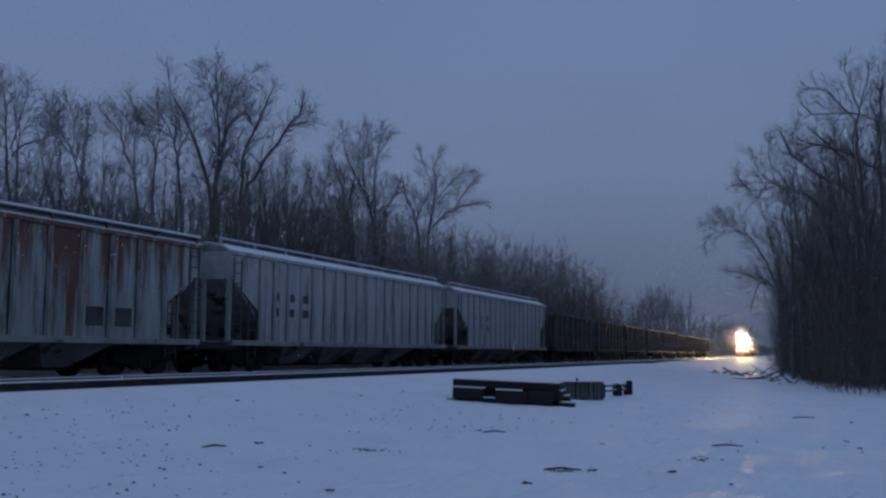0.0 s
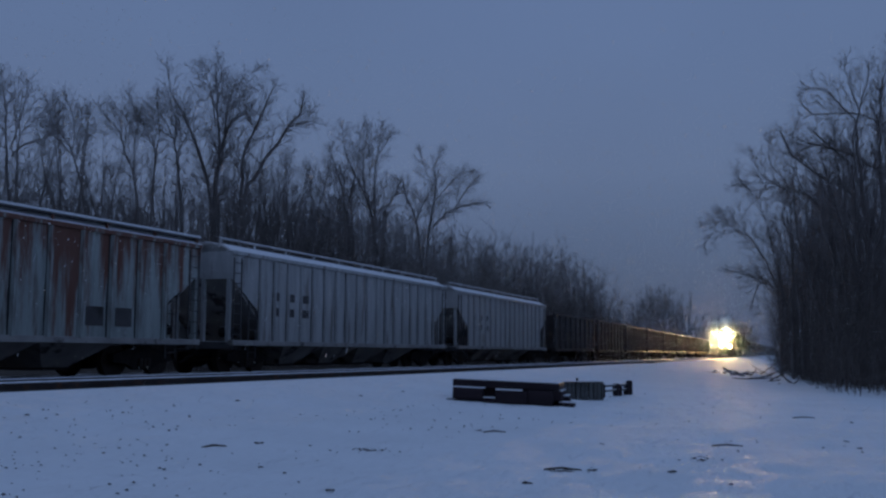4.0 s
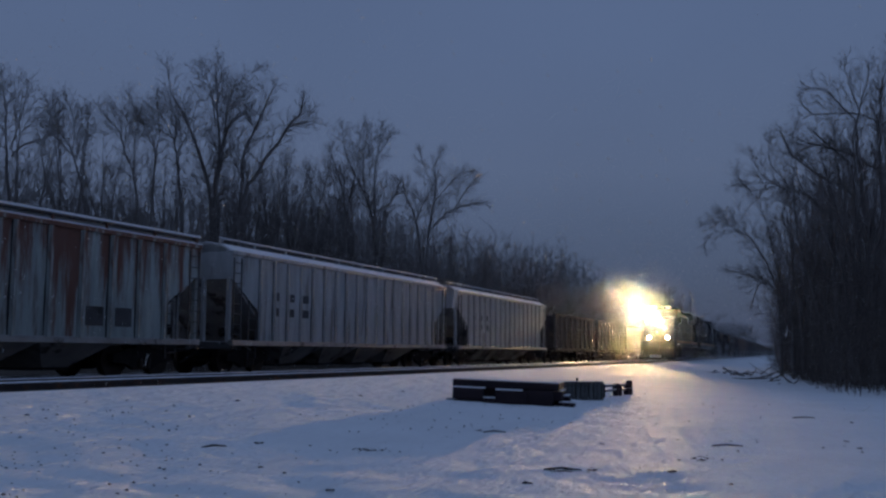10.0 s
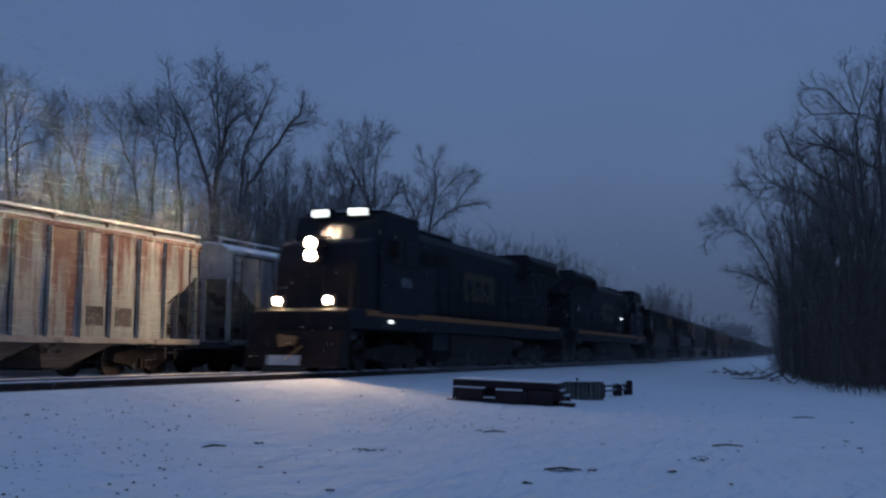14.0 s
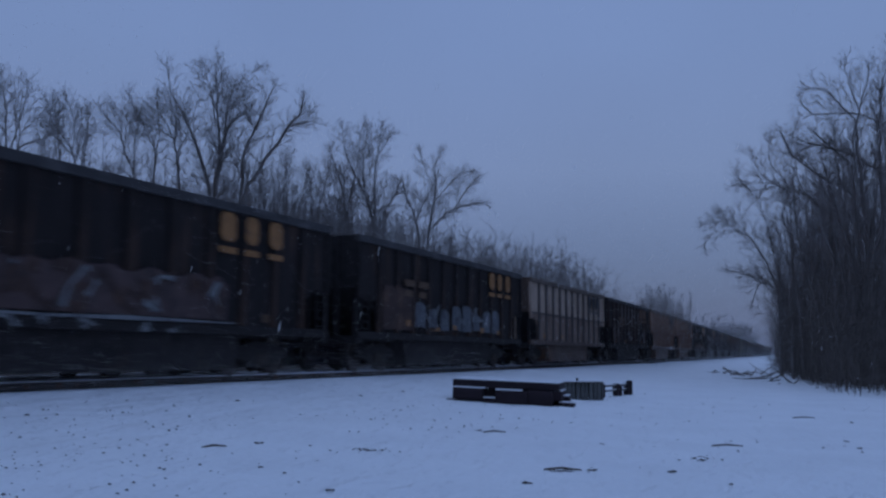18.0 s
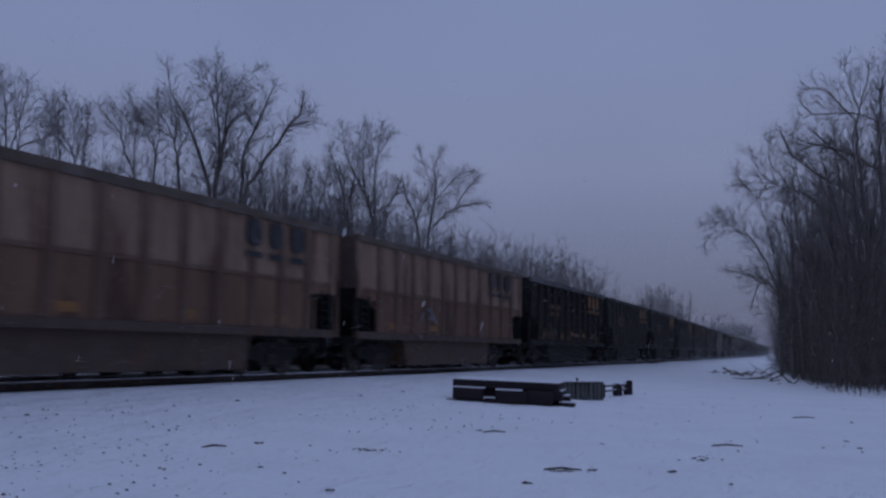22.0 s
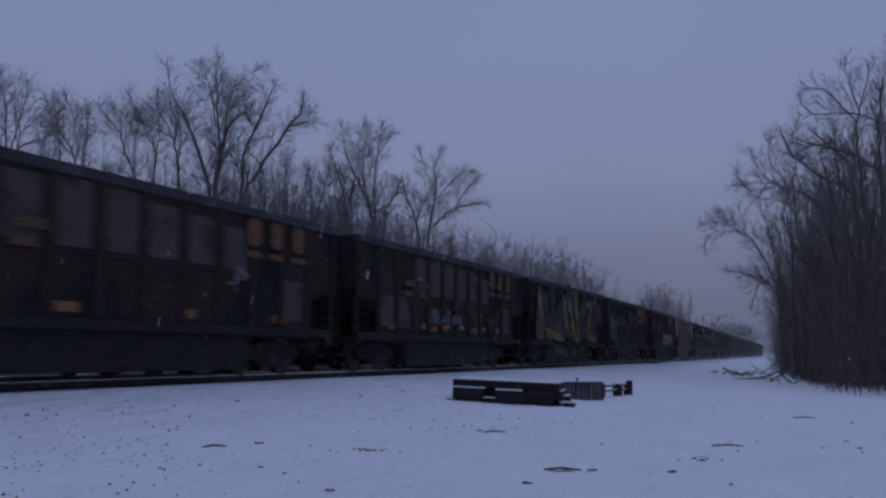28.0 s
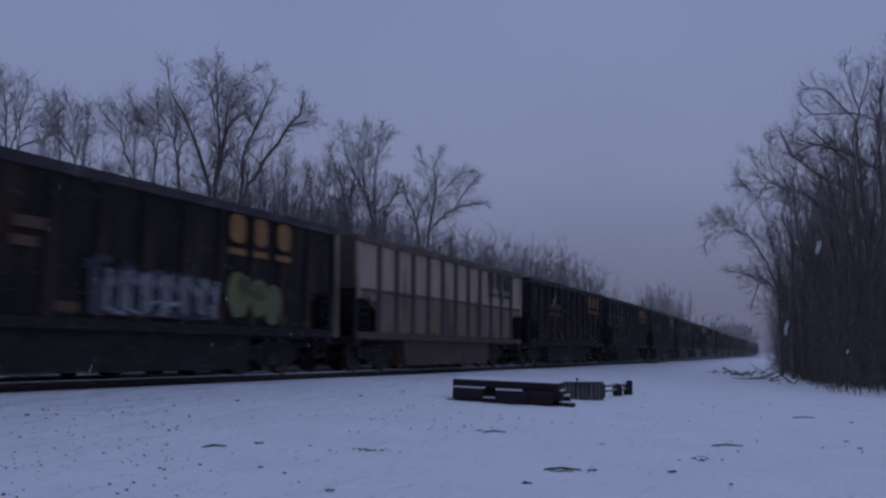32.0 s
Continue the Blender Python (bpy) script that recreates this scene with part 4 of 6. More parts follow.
        for sx in (-1, 1):
            bx = [(min(sx * 1.05, sx * 1.48), max(sx * 1.05, sx * 1.48), min(sy * (L - 0.75), sy * (L - 0.1)), max(sy * (L - 0.75), sy * (L - 0.1)), 0.42 + 0.3 * j, 0.46 + 0.3 * j) for j in range(4)]
            made("steps", "under", lo, bx)
            made("grab_rail", "under", lo, (), [((sx * 1.46, sy * (L - 0.05), 0.5), (sx * 1.46, sy * (L - 0.05), 2.7), 0.02, 0.02, 6), ((sx * 1.46, sy * (L - 0.85), 0.9), (sx * 1.46, sy * (L - 0.85), 2.7), 0.02, 0.02, 6)])
    for sx in (-1, 1):
        made("ditch_post", "under", lo, [(sx * 0.79 - 0.14, sx * 0.79 + 0.14, -L + 0.06, -L + 0.2, 1.7, 2.12)])
        made("ditch_hood", "under", lo, (), [((sx * 0.79, -L + 0.07, 1.95), (sx * 0.79, -L + 0.02, 1.95), 0.14, 0.14, 16)])
        made("ditch_light", "ditch" if lit else "glass", lo, (), [((sx * 0.79, -L + 0.03, 1.95), (sx * 0.79, -L - 0.015, 1.95), 0.10, 0.10, 16)], label="burning ditch light" if lit else "")
        # walkway handrails
        posts = [((sx * 1.46, y, 1.62), (sx * 1.46, y, 2.62), 0.018, 0.018, 6) for y in np.arange(-4.6, 10.7, 1.5)]
        made("handrail", "blue", lo, (), posts + [((sx * 1.46, -4.7, 2.62), (sx * 1.46, 10.6, 2.62), 0.018, 0.018, 6)])
        made("battery_box", "blue", lo, [(sx * 1.1 - 0.3, sx * 1.1 + 0.3, -5.0, -3.6, 0.62, 1.2)], bevel=0.03)
        made("air_tank", "under", lo, (), [((sx * 1.15, 3.2, 0.95), (sx * 1.15, 5.0, 0.95), 0.22, 0.22, 14)])
        a, b = sorted((sx * 0.952, sx * 0.99))
        made("emblem", "emblem", hood, [(sx * 1.035 - 0.003, sx * 1.035 + 0.003, -1.2, 2.2, 2.45, 3.5)], label="faded gold emblem panel")
        for k in range(3):
            made("emblem_mark", "blue", hood, [(sx * 1.041 - 0.002, sx * 1.041 + 0.002, -0.9 + 0.95 * k, -0.35 + 0.95 * k, 2.75, 3.2)])
            made("cab_bar", "white_spray", cab, [(sx * 1.505 - 0.004, sx * 1.505 + 0.004, -7.75 + 0.26 * k, -7.57 + 0.26 * k, 2.5, 2.78)])
        made("step_light", "step_lamp" if lit else "dim_lamp", lo, [(sx * 1.5 - 0.03, sx * 1.5 + 0.03, -8.62, -8.46, 1.40, 1.47)], label="small white step light")
        made("side_snow", "white_spray", lo, [(sx * 1.015 - 0.008, sx * 1.015 + 0.008, -6.36, -5.96, 2.5, 4.4)])
        if not lit:
            # glowing plate added for a bright spot; no lamp is known here
            made("bright_spot", "step_lamp", lo, [(sx * 1.05 - 0.03, sx * 1.05 + 0.03, -3.9, -3.6, 2.66, 2.78)], label="small glowing plate added for a bright spot on the hood")
            made("side_plate", "white_spray", lo, [(sx * 1.385 - 0.006, sx * 1.385 + 0.006, -10.0, -9.82, 1.78, 1.98)])
            made("side_flap", "white_spray", lo, [(sx * 1.05 - 0.01, sx * 1.05 + 0.01, -3.6, -2.9, 2.0, 2.3)])
    bm = bmesh.new()
    prism(bm, ((-1.4, 1.18), (-1.46, 0.5), (-1.25, 0.2), (1.25, 0.2), (1.46, 0.5), (1.4, 1.18)), "y", -3.5, 3.2)
    part("fuel_tank", bm, "under", lo, bevel=0.03)
    for y in (-7.3, 7.3):
        bogie(lo, y, axles=(-1.85, 0.0, 1.85))
    return lo


LOCO_LEAD = locomotive("dark blue diesel locomotive, headlights burning, yellow sill stripe", True)
LOCO_SECOND = locomotive("dark blue diesel locomotive coupled backwards behind the leader", False)


# ---- cars parked on the siding ----
def covered_hopper(label, mat, half, ribs, eave, rusty):
    car = tagged(new("covered_hopper"), label, "train car", "parked covered hoppers")
    W, sill, h = 1.55, 1.02, half
    for sx in (-1, 1):
        side = ((-h, eave), (-h, eave - 0.75), (-h + 1.55, 1.95), (-h + 1.55, sill), (h - 1.55, sill), (h - 1.55, 1.95), (h, eave - 0.75), (h, eave))
        bm = bmesh.new()
        prism(bm, side, "x", sx * (W - 0.05), sx * W)
        part("side_sheet", bm, mat, car)
        a, b = sorted((sx * (W - 0.08), sx * (W + 0.07)))
        made("side_sill", "hop_bay", car, [(a, b, -h, h, sill - 0.14, sill + 0.02)], bevel=0.012)
        made("eave_plate", mat, car, [(a, b, -h, h, eave - 0.02, eave + 0.1)], bevel=0.015)
        made("eave_snow", "snow_cap", car, [(sx * (W - 0.1) - 0.14, sx * (W - 0.1) + 0.14, -h, h, eave + 0.1, eave + 0.125)])
        first = None
        for k in range(ribs):
            y = -h + 1.6 + (2 * h - 3.2) * k / max(1, ribs - 1)
            if first is None:
                bm = bmesh.new()
                deep = 0.10 if rusty else 0.065
                prism(bm, ((sx * W, -0.06), (sx * (W + deep), -0.04), (sx * (W + deep), 0.04), (sx * W, 0.06)), "z", sill, eave - 0.02)
                first = part("rib", bm, mat, car)
                first.matrix_basis = pose(0, y, 0)
                # the rib's side shadow, laid on as a thin dark strip
                bm = bmesh.new()
                prism(bm, ((-0.06, sill), (-0.06, eave - 0.05), (-0.105, eave - 0.05), (-0.09, 2.6), (-0.125, 1.9), (-0.10, sill)), "x", sx * W, sx * (W + 0.005))
                shade_strip = part("rib_shadow", bm, "rib_shade", car)
                shade_strip.matrix_basis = pose(0, y, 0)
            else:
                shared("rib", first, car, pose(0, y, 0))
                shared("rib_shadow", shade_strip, car, pose(0, y, 0) @ Matrix.Diagonal((1, 0.6 + 0.8 * ((k * 37) % 10) / 10, 1, 1)))
        if rusty:
            for y in (3.91, 4.96):
                made("placard", "hop_low", car, [(sx * (W + 0.004) - 0.006, sx * (W + 0.004) + 0.006, y, y + 0.62, 1.32, 1.80)])
        elif ribs:
            for r in range(2):
                for k in range(3):
                    y = -h + 2.35 + k * 0.98
                    made("mark_bar", "hop_low", car, [(sx * (W + 0.003) - 0.004, sx * (W + 0.003) + 0.004, y, y + 0.42, 2.35 - 0.5 * r, 2.62 - 0.5 * r)])
        for sy in (-1, 1):
            ladder(car, sx * (W + 0.02), min(sy * (h - 0.08), sy * (h - 0.5)), max(sy * (h - 0.08), sy * (h - 0.5)), 0.75, eave - 0.1, 9, "hop_low")
            ladder(car, sx * (W - 0.02), min(sy * (h - 1.0), sy * (h - 1.42)), max(sy * (h - 1.0), sy * (h - 1.42)), 0.5, 2.6, 6, "hop_low")
    # roof: sloped edges rise to a low ridge, snow lying on them
    bm = bmesh.new()
    prism(bm, ((-1.5, eave + 0.08), (-1.12, eave + 0.30), (-0.5, eave + 0.40), (0.5, eave + 0.40), (1.12, eave + 0.30), (1.5, eave + 0.08)), "y", -h, h)
    part("roof", bm, mat, car)
    for sx in (-1, 1):
        bm = bmesh.new()
        prism(bm, ((sx * 1.52, eave + 0.11), (sx * 1.13, eave + 0.335), (sx * 0.5, eave + 0.43), (sx * 0.5, eave + 0.405), (sx * 1.11, eave + 0.303), (sx * 1.5, eave + 0.085)), "y", -h + 0.05, h - 0.05)
        part("roof_snow", bm, "snow_cap", car, "thin snow on the hopper roof")
    ztop = eave + (0.27 if rusty else 0.50)
    for sx in (-1, 1):
        if rusty:
            run = made("running_board", "hop_low", car, [(min(sx * 1.0, sx * 1.5), max(sx * 1.0, sx * 1.5), -h - 0.1, h + 0.1, ztop, ztop + 0.035)])
            made("board_snow", "snow_cap", run, [(min(sx * 1.01, sx * 1.5), max(sx * 1.01, sx * 1.5), -h - 0.08, h + 0.08, ztop + 0.035, ztop + 0.10)], bevel=0.015)
        else:
            run = made("roof_rail", mat, car, (), [((sx * 1.05, -h, ztop), (sx * 1.05, h, ztop), 0.022, 0.022, 6)])
            made("rail_snow", "snow_cap", run, [(sx * 1.05 - 0.02, sx * 1.05 + 0.02, -h, h, ztop + 0.018, ztop + 0.04)])
        bm = bmesh.new()
        w = 1.44 if rusty else 1.05
        for y in np.arange(-h + 0.05, h + 0.1, (2 * h - 0.1) / 9):
            box(bm, sx * w - 0.03, sx * w + 0.03, y - 0.03, y + 0.03, eave + 0.1, ztop)
        part("board_bracket", bm, mat, car)
    for k in range(5):
        y = -h + 1.8 + (2 * h - 3.6) * k / 4
        made("hatch_cover", mat, car, (), [((0, y, eave + 0.38), (0, y, eave + 0.50), 0.36, 0.33, 16)])
    for sy in (-1, 1):
        bm = bmesh.new()
        a, b = sorted((sy * h, sy * (h - 0.06)))
        prism(bm, ((-1.5, eave - 0.75), (-1.5, eave + 0.08), (-0.8, eave + 0.33), (0.8, eave + 0.33), (1.5, eave + 0.08), (1.5, eave - 0.75)), "y", a, b)
        part("end_sheet", bm, mat, car)
        bm = bmesh.new()
        prism(bm, ((sy * h, eave - 0.75), (sy * (h - 0.06), eave - 0.75), (sy * (h - 2.7), 0.95), (sy * (h - 2.7), 0.85)), "x", -1.5, 1.5)
        part("slope_sheet", bm, "hop_bay", car)
        bm = bmesh.new()
        for x in (-1.42, -0.5, 0.5, 1.42):
            box(bm, x - 0.06, x + 0.06, min(sy * (h - 0.12), sy * h), max(sy * (h - 0.12), sy * h), 0.95, eave - 0.7)
        part("end_post", bm, mat, car)
        made("end_platform", "hop_low", car, [(-1.5, 1.5, min(sy * (h - 0.5), sy * h), max(sy * (h - 0.5), sy * h), 0.78, 1.0)])
        made("platform_snow", "snow_cap", car, [(-1.45, 1.45, min(sy * (h - 0.45), sy * (h - 0.05)), max(sy * (h - 0.45), sy * (h - 0.05)), 1.0, 1.02)])
        made("brake_cylinder", "under", car, (), [((0.6, sy * (h - 0.9), 1.3), (1.2, sy * (h - 0.9), 1.3), 0.16, 0.16, 12)])
        coupler(car, sy * h, sy)
        bogie(car, sy * (h - 1.75))
    made("centre_sill", "under", car, [(-0.35, 0.35, -h, h, 0.7, 0.95)])
    bays = 4
    for k in range(bays):
        y = -h + 3.3 + (2 * h - 6.6) * (k + 0.5) / bays
        bw = (2 * h - 6.6) / bays / 2
        bm = bmesh.new()
        top = [bm.verts.new(p) for p in ((-1.45, y - bw, 0.9), (1.45, y - bw, 0.9), (1.45, y + bw * 0.98, 0.9), (-1.45, y + bw * 0.98, 0.9))]
        bot = [bm.verts.new(p) for p in ((-0.7, y - bw * 0.35, 0.28), (0.7, y - bw * 0.35, 0.28), (0.7, y + bw * 0.3, 0.28), (-0.7, y + bw * 0.3, 0.28))]
        bm.faces.new(bot[::-1])
        bm.faces.new(top)
        for i in range(4):
            bm.faces.new((top[i], bot[i], bot[(i + 1) % 4], top[(i + 1) % 4]))
        bmesh.ops.recalc_face_normals(bm, faces=bm.faces[:])
        bay = part("hopper_bay", bm, "hop_bay", car)
        made("outlet_gate", "under", bay, [(-0.75, 0.75, y - 0.45, y + 0.45, 0.22, 0.29)])
    return car


HOP_A = covered_hopper("weathered grey covered hopper with rust streaks and snow on top", "hop_a", 8.45, 14, 3.66, True)
HOP_A.matrix_basis = on_line(14.95, -SIDING, -0.15)
HOP_B = covered_hopper("pale grey ribbed covered hopper with snow on its roof", "hop_b", 8.85, 18, 3.66, False)
HOP_B.matrix_basis = on_line(33.9, -SIDING, -0.15)
HOP_C = covered_hopper("pale narrow-ribbed covered hopper parked on the siding", "hop_c", 8.25, 16, 3.6, False)
HOP_C.matrix_basis = on_line(52.6, -SIDING, -0.15)


def gondola(label):
    car = tagged(new("gondola_car"), label, "train car", "parked gondola cars")
    h, W, sill, top = 6.4, 1.5, 1.0, 3.2
    for sx in (-1, 1):
        made("side_sheet", "gon", car, [(min(sx * (W - 0.05), sx * W), max(sx * (W - 0.05), sx * W), -h, h, sill, top)])
        a, b = sorted((sx * (W - 0.06), sx * (W + 0.1)))
        made("top_chord", "gon", car, [(a, b, -h, h, top - 0.02, top + 0.12)], bevel=0.015)
        made("side_sill", "gon", car, [(a, b, -h, h, sill - 0.16, sill + 0.02)], bevel=0.015)
        first = None
        for k in range(9):
            y = -h + 0.1 + (2 * h - 0.2) * k / 8
            if first is None:
                first = made("side_stake", "hop_low", car, [(min(sx * W, sx * (W + 0.14)), max(sx * W, sx * (W + 0.14)), -0.09, 0.09, sill, top)], bevel=0.015)
                first.matrix_basis = pose(0, y, 0)
            else:
                shared("side_stake", first, car, pose(0, y, 0))
    for sy in (-1, 1):
        made("end_sheet", "gon", car, [(-W + 0.05, W - 0.05, min(sy * h, sy * (h - 0.06)), max(sy * h, sy * (h - 0.06)), sill, top)])
        coupler(car, sy * h, sy)
        bogie(car, sy * (h - 1.6))
    made("floor_plate", "under", car, [(-W + 0.05, W - 0.05, -h + 0.05, h - 0.05, sill - 0.1, sill)])
    made("centre_sill", "under", car, [(-0.35, 0.35, -h, h, 0.7, 0.9)])
    return car


G0 = gondola("dark rusty gondola car with side stakes, parked behind the hoppers")
G0.matrix_basis = on_line(69.6, -SIDING, -0.15)
for k in range(1, 9):
    copy_thing(G0, on_line(69.6 + 14.4 * k, -SIDING, -0.15))


# ---- bare woods ----
def tube_lists(lists, pts, radii, n):
    """Adds a tapered tube along pts to (verts, faces)."""
    verts, faces = lists
    base = len(verts)
    d = (pts[-1] - pts[0]).normalized()
    a = d.orthogonal().normalized()
    b = d.cross(a)
    for p, r in zip(pts, radii):
        for i in range(n):
            w = 6.2832 * i / n
            verts.append(p + a * (math.cos(w) * r) + b * (math.sin(w) * r))
    for j in range(len(pts) - 1):
        for i in range(n):
            faces.append((base + j * n + i, base + j * n + (i + 1) % n, base + (j + 1) * n + (i + 1) % n, base + (j + 1) * n + i))


def run_line(rnd, p, d, length, steps, wobble, up):
    pts, d = [p.copy()], d.normalized()
    for _ in range(steps):
        d = (d + Vector((rnd.gauss(0, wobble), rnd.gauss(0, wobble), rnd.gauss(0, wobble) + up))).normalized()
        pts.append(pts[-1] + d * (length / steps))
    return pts


def sprout(rnd, pts, t, angle):
    """A point and a direction that leaves a branch at t by about that angle."""
    k = min(int(t * (len(pts) - 1)), len(pts) - 2)
    f = t * (len(pts) - 1) - k
    p = pts[k].lerp(pts[k + 1], f)
    d = (pts[k + 1] - pts[k]).normalized()
    side = d.orthogonal().normalized()
    side.rotate(Matrix.Rotation(rnd.uniform(0, 6.2832), 3, d))
    return p, d * math.cos(angle) + side * math.sin(angle), f


RIGHT = Vector((math.cos(YAW), math.sin(YAW), 0))
DEEP = Vector((-math.sin(YAW), math.cos(YAW), 0))


def inside(p, lobes, slack):
    """Whether a point lies in one of the rounded lobes of a crown."""
    u, v = p.dot(RIGHT), p.dot(DEEP)
    return any(((u - lx) / rx) ** 2 + ((v - ld) / rx) ** 2 + ((p.z - lz) / rz) ** 2 < slack * slack for lx, ld, lz, rx, rz in lobes)


def bough(rnd, p, d, length, lobes, slack, wobble, lift):
    """A branch that bends a little on its way up and stops where the crown ends."""
    pts, d = [p.copy()], d.normalized()
    steps = max(3, int(length / 0.42))
    for k in range(steps):
        d = (d + Vector((rnd.gauss(0, wobble), rnd.gauss(0, wobble), rnd.gauss(0, wobble) + lift))).normalized()
        q = pts[-1] + d * (length / steps)
        if k > 1 and q.z > 2 and not inside(q, lobes, slack):
            break
        pts.append(q)
    return pts


def bare_tree(name, label, seed, stems, lobes, group="", rich=1.4, bark="bark", thick=1.0, crooked=1.0):
    """A bare tree. stems: polylines of (right, deep, height), from the root or from another stem; lobes: (right, deep, height,
    half width, half height). Limbs rise from the stems, branches from the limbs, twigs from the branches; all stay near the lobes."""
    rnd = random.Random(seed)
    tree = tagged(new(name), label, "tree", group)
    runs = []
    top = max(line[-1][2] for line in stems)
    for line in stems:
        knots = [RIGHT * r + DEEP * d + Vector((0, 0, h)) for r, d, h in line]
        pts, n = [knots[0]], len(knots)
        for k in range(n - 1):
            # a smooth curve through the knots
            p0, p1, p2, p3 = knots[max(0, k - 1)], knots[k], knots[k + 1], knots[min(n - 1, k + 2)]
            m = max(2, int((p2 - p1).length / 0.6))
            for j in range(1, m + 1):
                f = j / m
                q = p1 * 2 + (p2 - p0) * f + (p0 * 2 - p1 * 5 + p2 * 4 - p3) * f * f + (p1 * 3 - p0 - p2 * 3 + p3) * f * f * f
                jig = 0.022 * crooked
                pts.append(q * 0.5 + Vector((rnd.gauss(0, jig), rnd.gauss(0, jig), 0)))
        root = 0.0105 * thick * top
        radius = [max(0.014, root * max(0.04, 1 - max(0.0, p.z) / top) ** 0.8 * (1.0 if line[0][2] < 1 else 0.75)) for p in pts]
        runs.append((pts, radius, 0))
        for _ in range(3):
            d = (pts[-1] - pts[-2]).normalized() + Vector((rnd.gauss(0, 0.35), rnd.gauss(0, 0.35), 0.25))
            tip = bough(rnd, pts[-1], d, rnd.uniform(0.25, 0.6), lobes, 1.0, 0.07 * crooked, 0.03)
            runs.append((tip, [0.014 * (1 - 0.6 * k / len(tip)) for k in range(len(tip))], 1))
    done = 0
    plan = {0: (0.42 / rich, 0.10), 1: (0.30 / rich, 0.15), 2: (0.165 / rich, 0.08)}
    while done < len(runs):
        pts, rr, level = runs[done]
        done += 1
        if level > 2:
            continue
        gap, begin = plan[level]
        whole = sum((b - a).length for a, b in zip(pts, pts[1:]))
        along = whole * begin * rnd.uniform(0.7, 1.2)
        turn = rnd.uniform(0, 6.28)
        while along < whole * 0.99:
            t = along / whole
            along += gap * rnd.uniform(0.6, 1.5)
            k = min(int(t * (len(pts) - 1)), len(pts) - 2)
            f = t * (len(pts) - 1) - k
            p = pts[k].lerp(pts[k + 1], f)
            if level == 0 and not inside(p, lobes, 1.15) and rnd.random() < 0.8:
                continue
            d = (pts[k + 1] - pts[k]).normalized()
            turn += 2.4 + rnd.uniform(-0.5, 0.5)
            side = d.orthogonal().normalized()
            side.rotate(Matrix.Rotation(turn, 3, d))
            angle = radians(rnd.uniform(22, 46))
            d2 = d * math.cos(angle) + side * math.sin(angle)
            if level == 0:
                long = rnd.uniform(0.5, 1.2) + 1.7 * (1 - t) * rnd.uniform(0.5, 1.0)
            elif level == 1:
                long = (0.45 * whole * (1 - t) + 0.45) * rnd.uniform(0.7, 1.3)
            else:
                long = rnd.uniform(0.25, 0.75)
            r = max(rr[k] * (0.38 if level == 0 else 0.55), (0.011, 0.009, 0.007)[level])
            if level < 2:
                twig = bough(rnd, p, d2, long, lobes, 0.96 + 0.04 * level, (0.045, 0.055)[level] * crooked, (0.05, 0.05)[level])
            else:
                mid = p + d2.normalized() * long * 0.5
                w = 0.16 * crooked
                twig = [p, mid, mid + (d2.normalized() + Vector((rnd.gauss(0, w), rnd.gauss(0, w), rnd.gauss(0.15, w)))).normalized() * long * 0.5]
            runs.append((twig, [max(0.0055, r * (1 - 0.75 * q / (len(twig) - 1))) for q in range(len(twig))], level + 1))
    order = sorted(range(len(runs)), key=lambda k: -runs[k][1][0] * len(runs[k][0]) ** 0.5)
    mass = ([], [])
    for rank, k in enumerate(order):
        pts, rr, level = runs[k]
        if rank < max(10, len(stems) + 4):
            lists = ([], [])
            tube_lists(lists, pts, rr, 6)
            from_lists("trunk" if rank == 0 else "limb", lists[0], lists[1], bark, tree).data.shade_smooth()
        elif level < 3:
            if level == 2 and len(pts) > 3:
                pts, rr = [pts[0], pts[len(pts) // 2], pts[-1]], [rr[0], rr[len(rr) // 2], rr[-1]]
            tube_lists(mass, pts, rr, 3)
        else:
            # a forked twig: two flat-sided spikes
            p, mid, end = pts
            for a, b, w in ((p, end, 0.0068), (mid, mid + (end - mid).cross(Vector((rnd.gauss(0, 1), rnd.gauss(0, 1), 0.4))).normalized() * 0.16 + (end - mid) * 0.7, 0.006)):
                v = b - a
                s = v.orthogonal().normalized() * w
                c = v.normalized().cross(s)
                n = len(mass[0])
                mass[0].extend((a + s, a - s * 0.5 + c * 0.87, a - s * 0.5 - c * 0.87, b))
                mass[1].extend(((n, n + 1, n + 3), (n + 1, n + 2, n + 3), (n + 2, n, n + 3)))
    tagged(from_lists("twig_mass", [tuple(v) for v in mass[0]], mass[1], "twig", tree), kind="stuff")
    return tree


def spot(bearing, far):
    """A place on the ground: degrees to the left of +y, metres from the eye."""
    x, y = -math.sin(radians(bearing)) * far, math.cos(radians(bearing)) * far
    return x, y, ground_z(x, y)


def put(ob, bearing, far, turn=0.0, grow=1.0):
    x, y, z = spot(bearing, far)
    ob.matrix_basis = pose(x, y, z, 0, 0, turn) @ Matrix.Diagonal((grow, grow, grow, 1))
    return ob


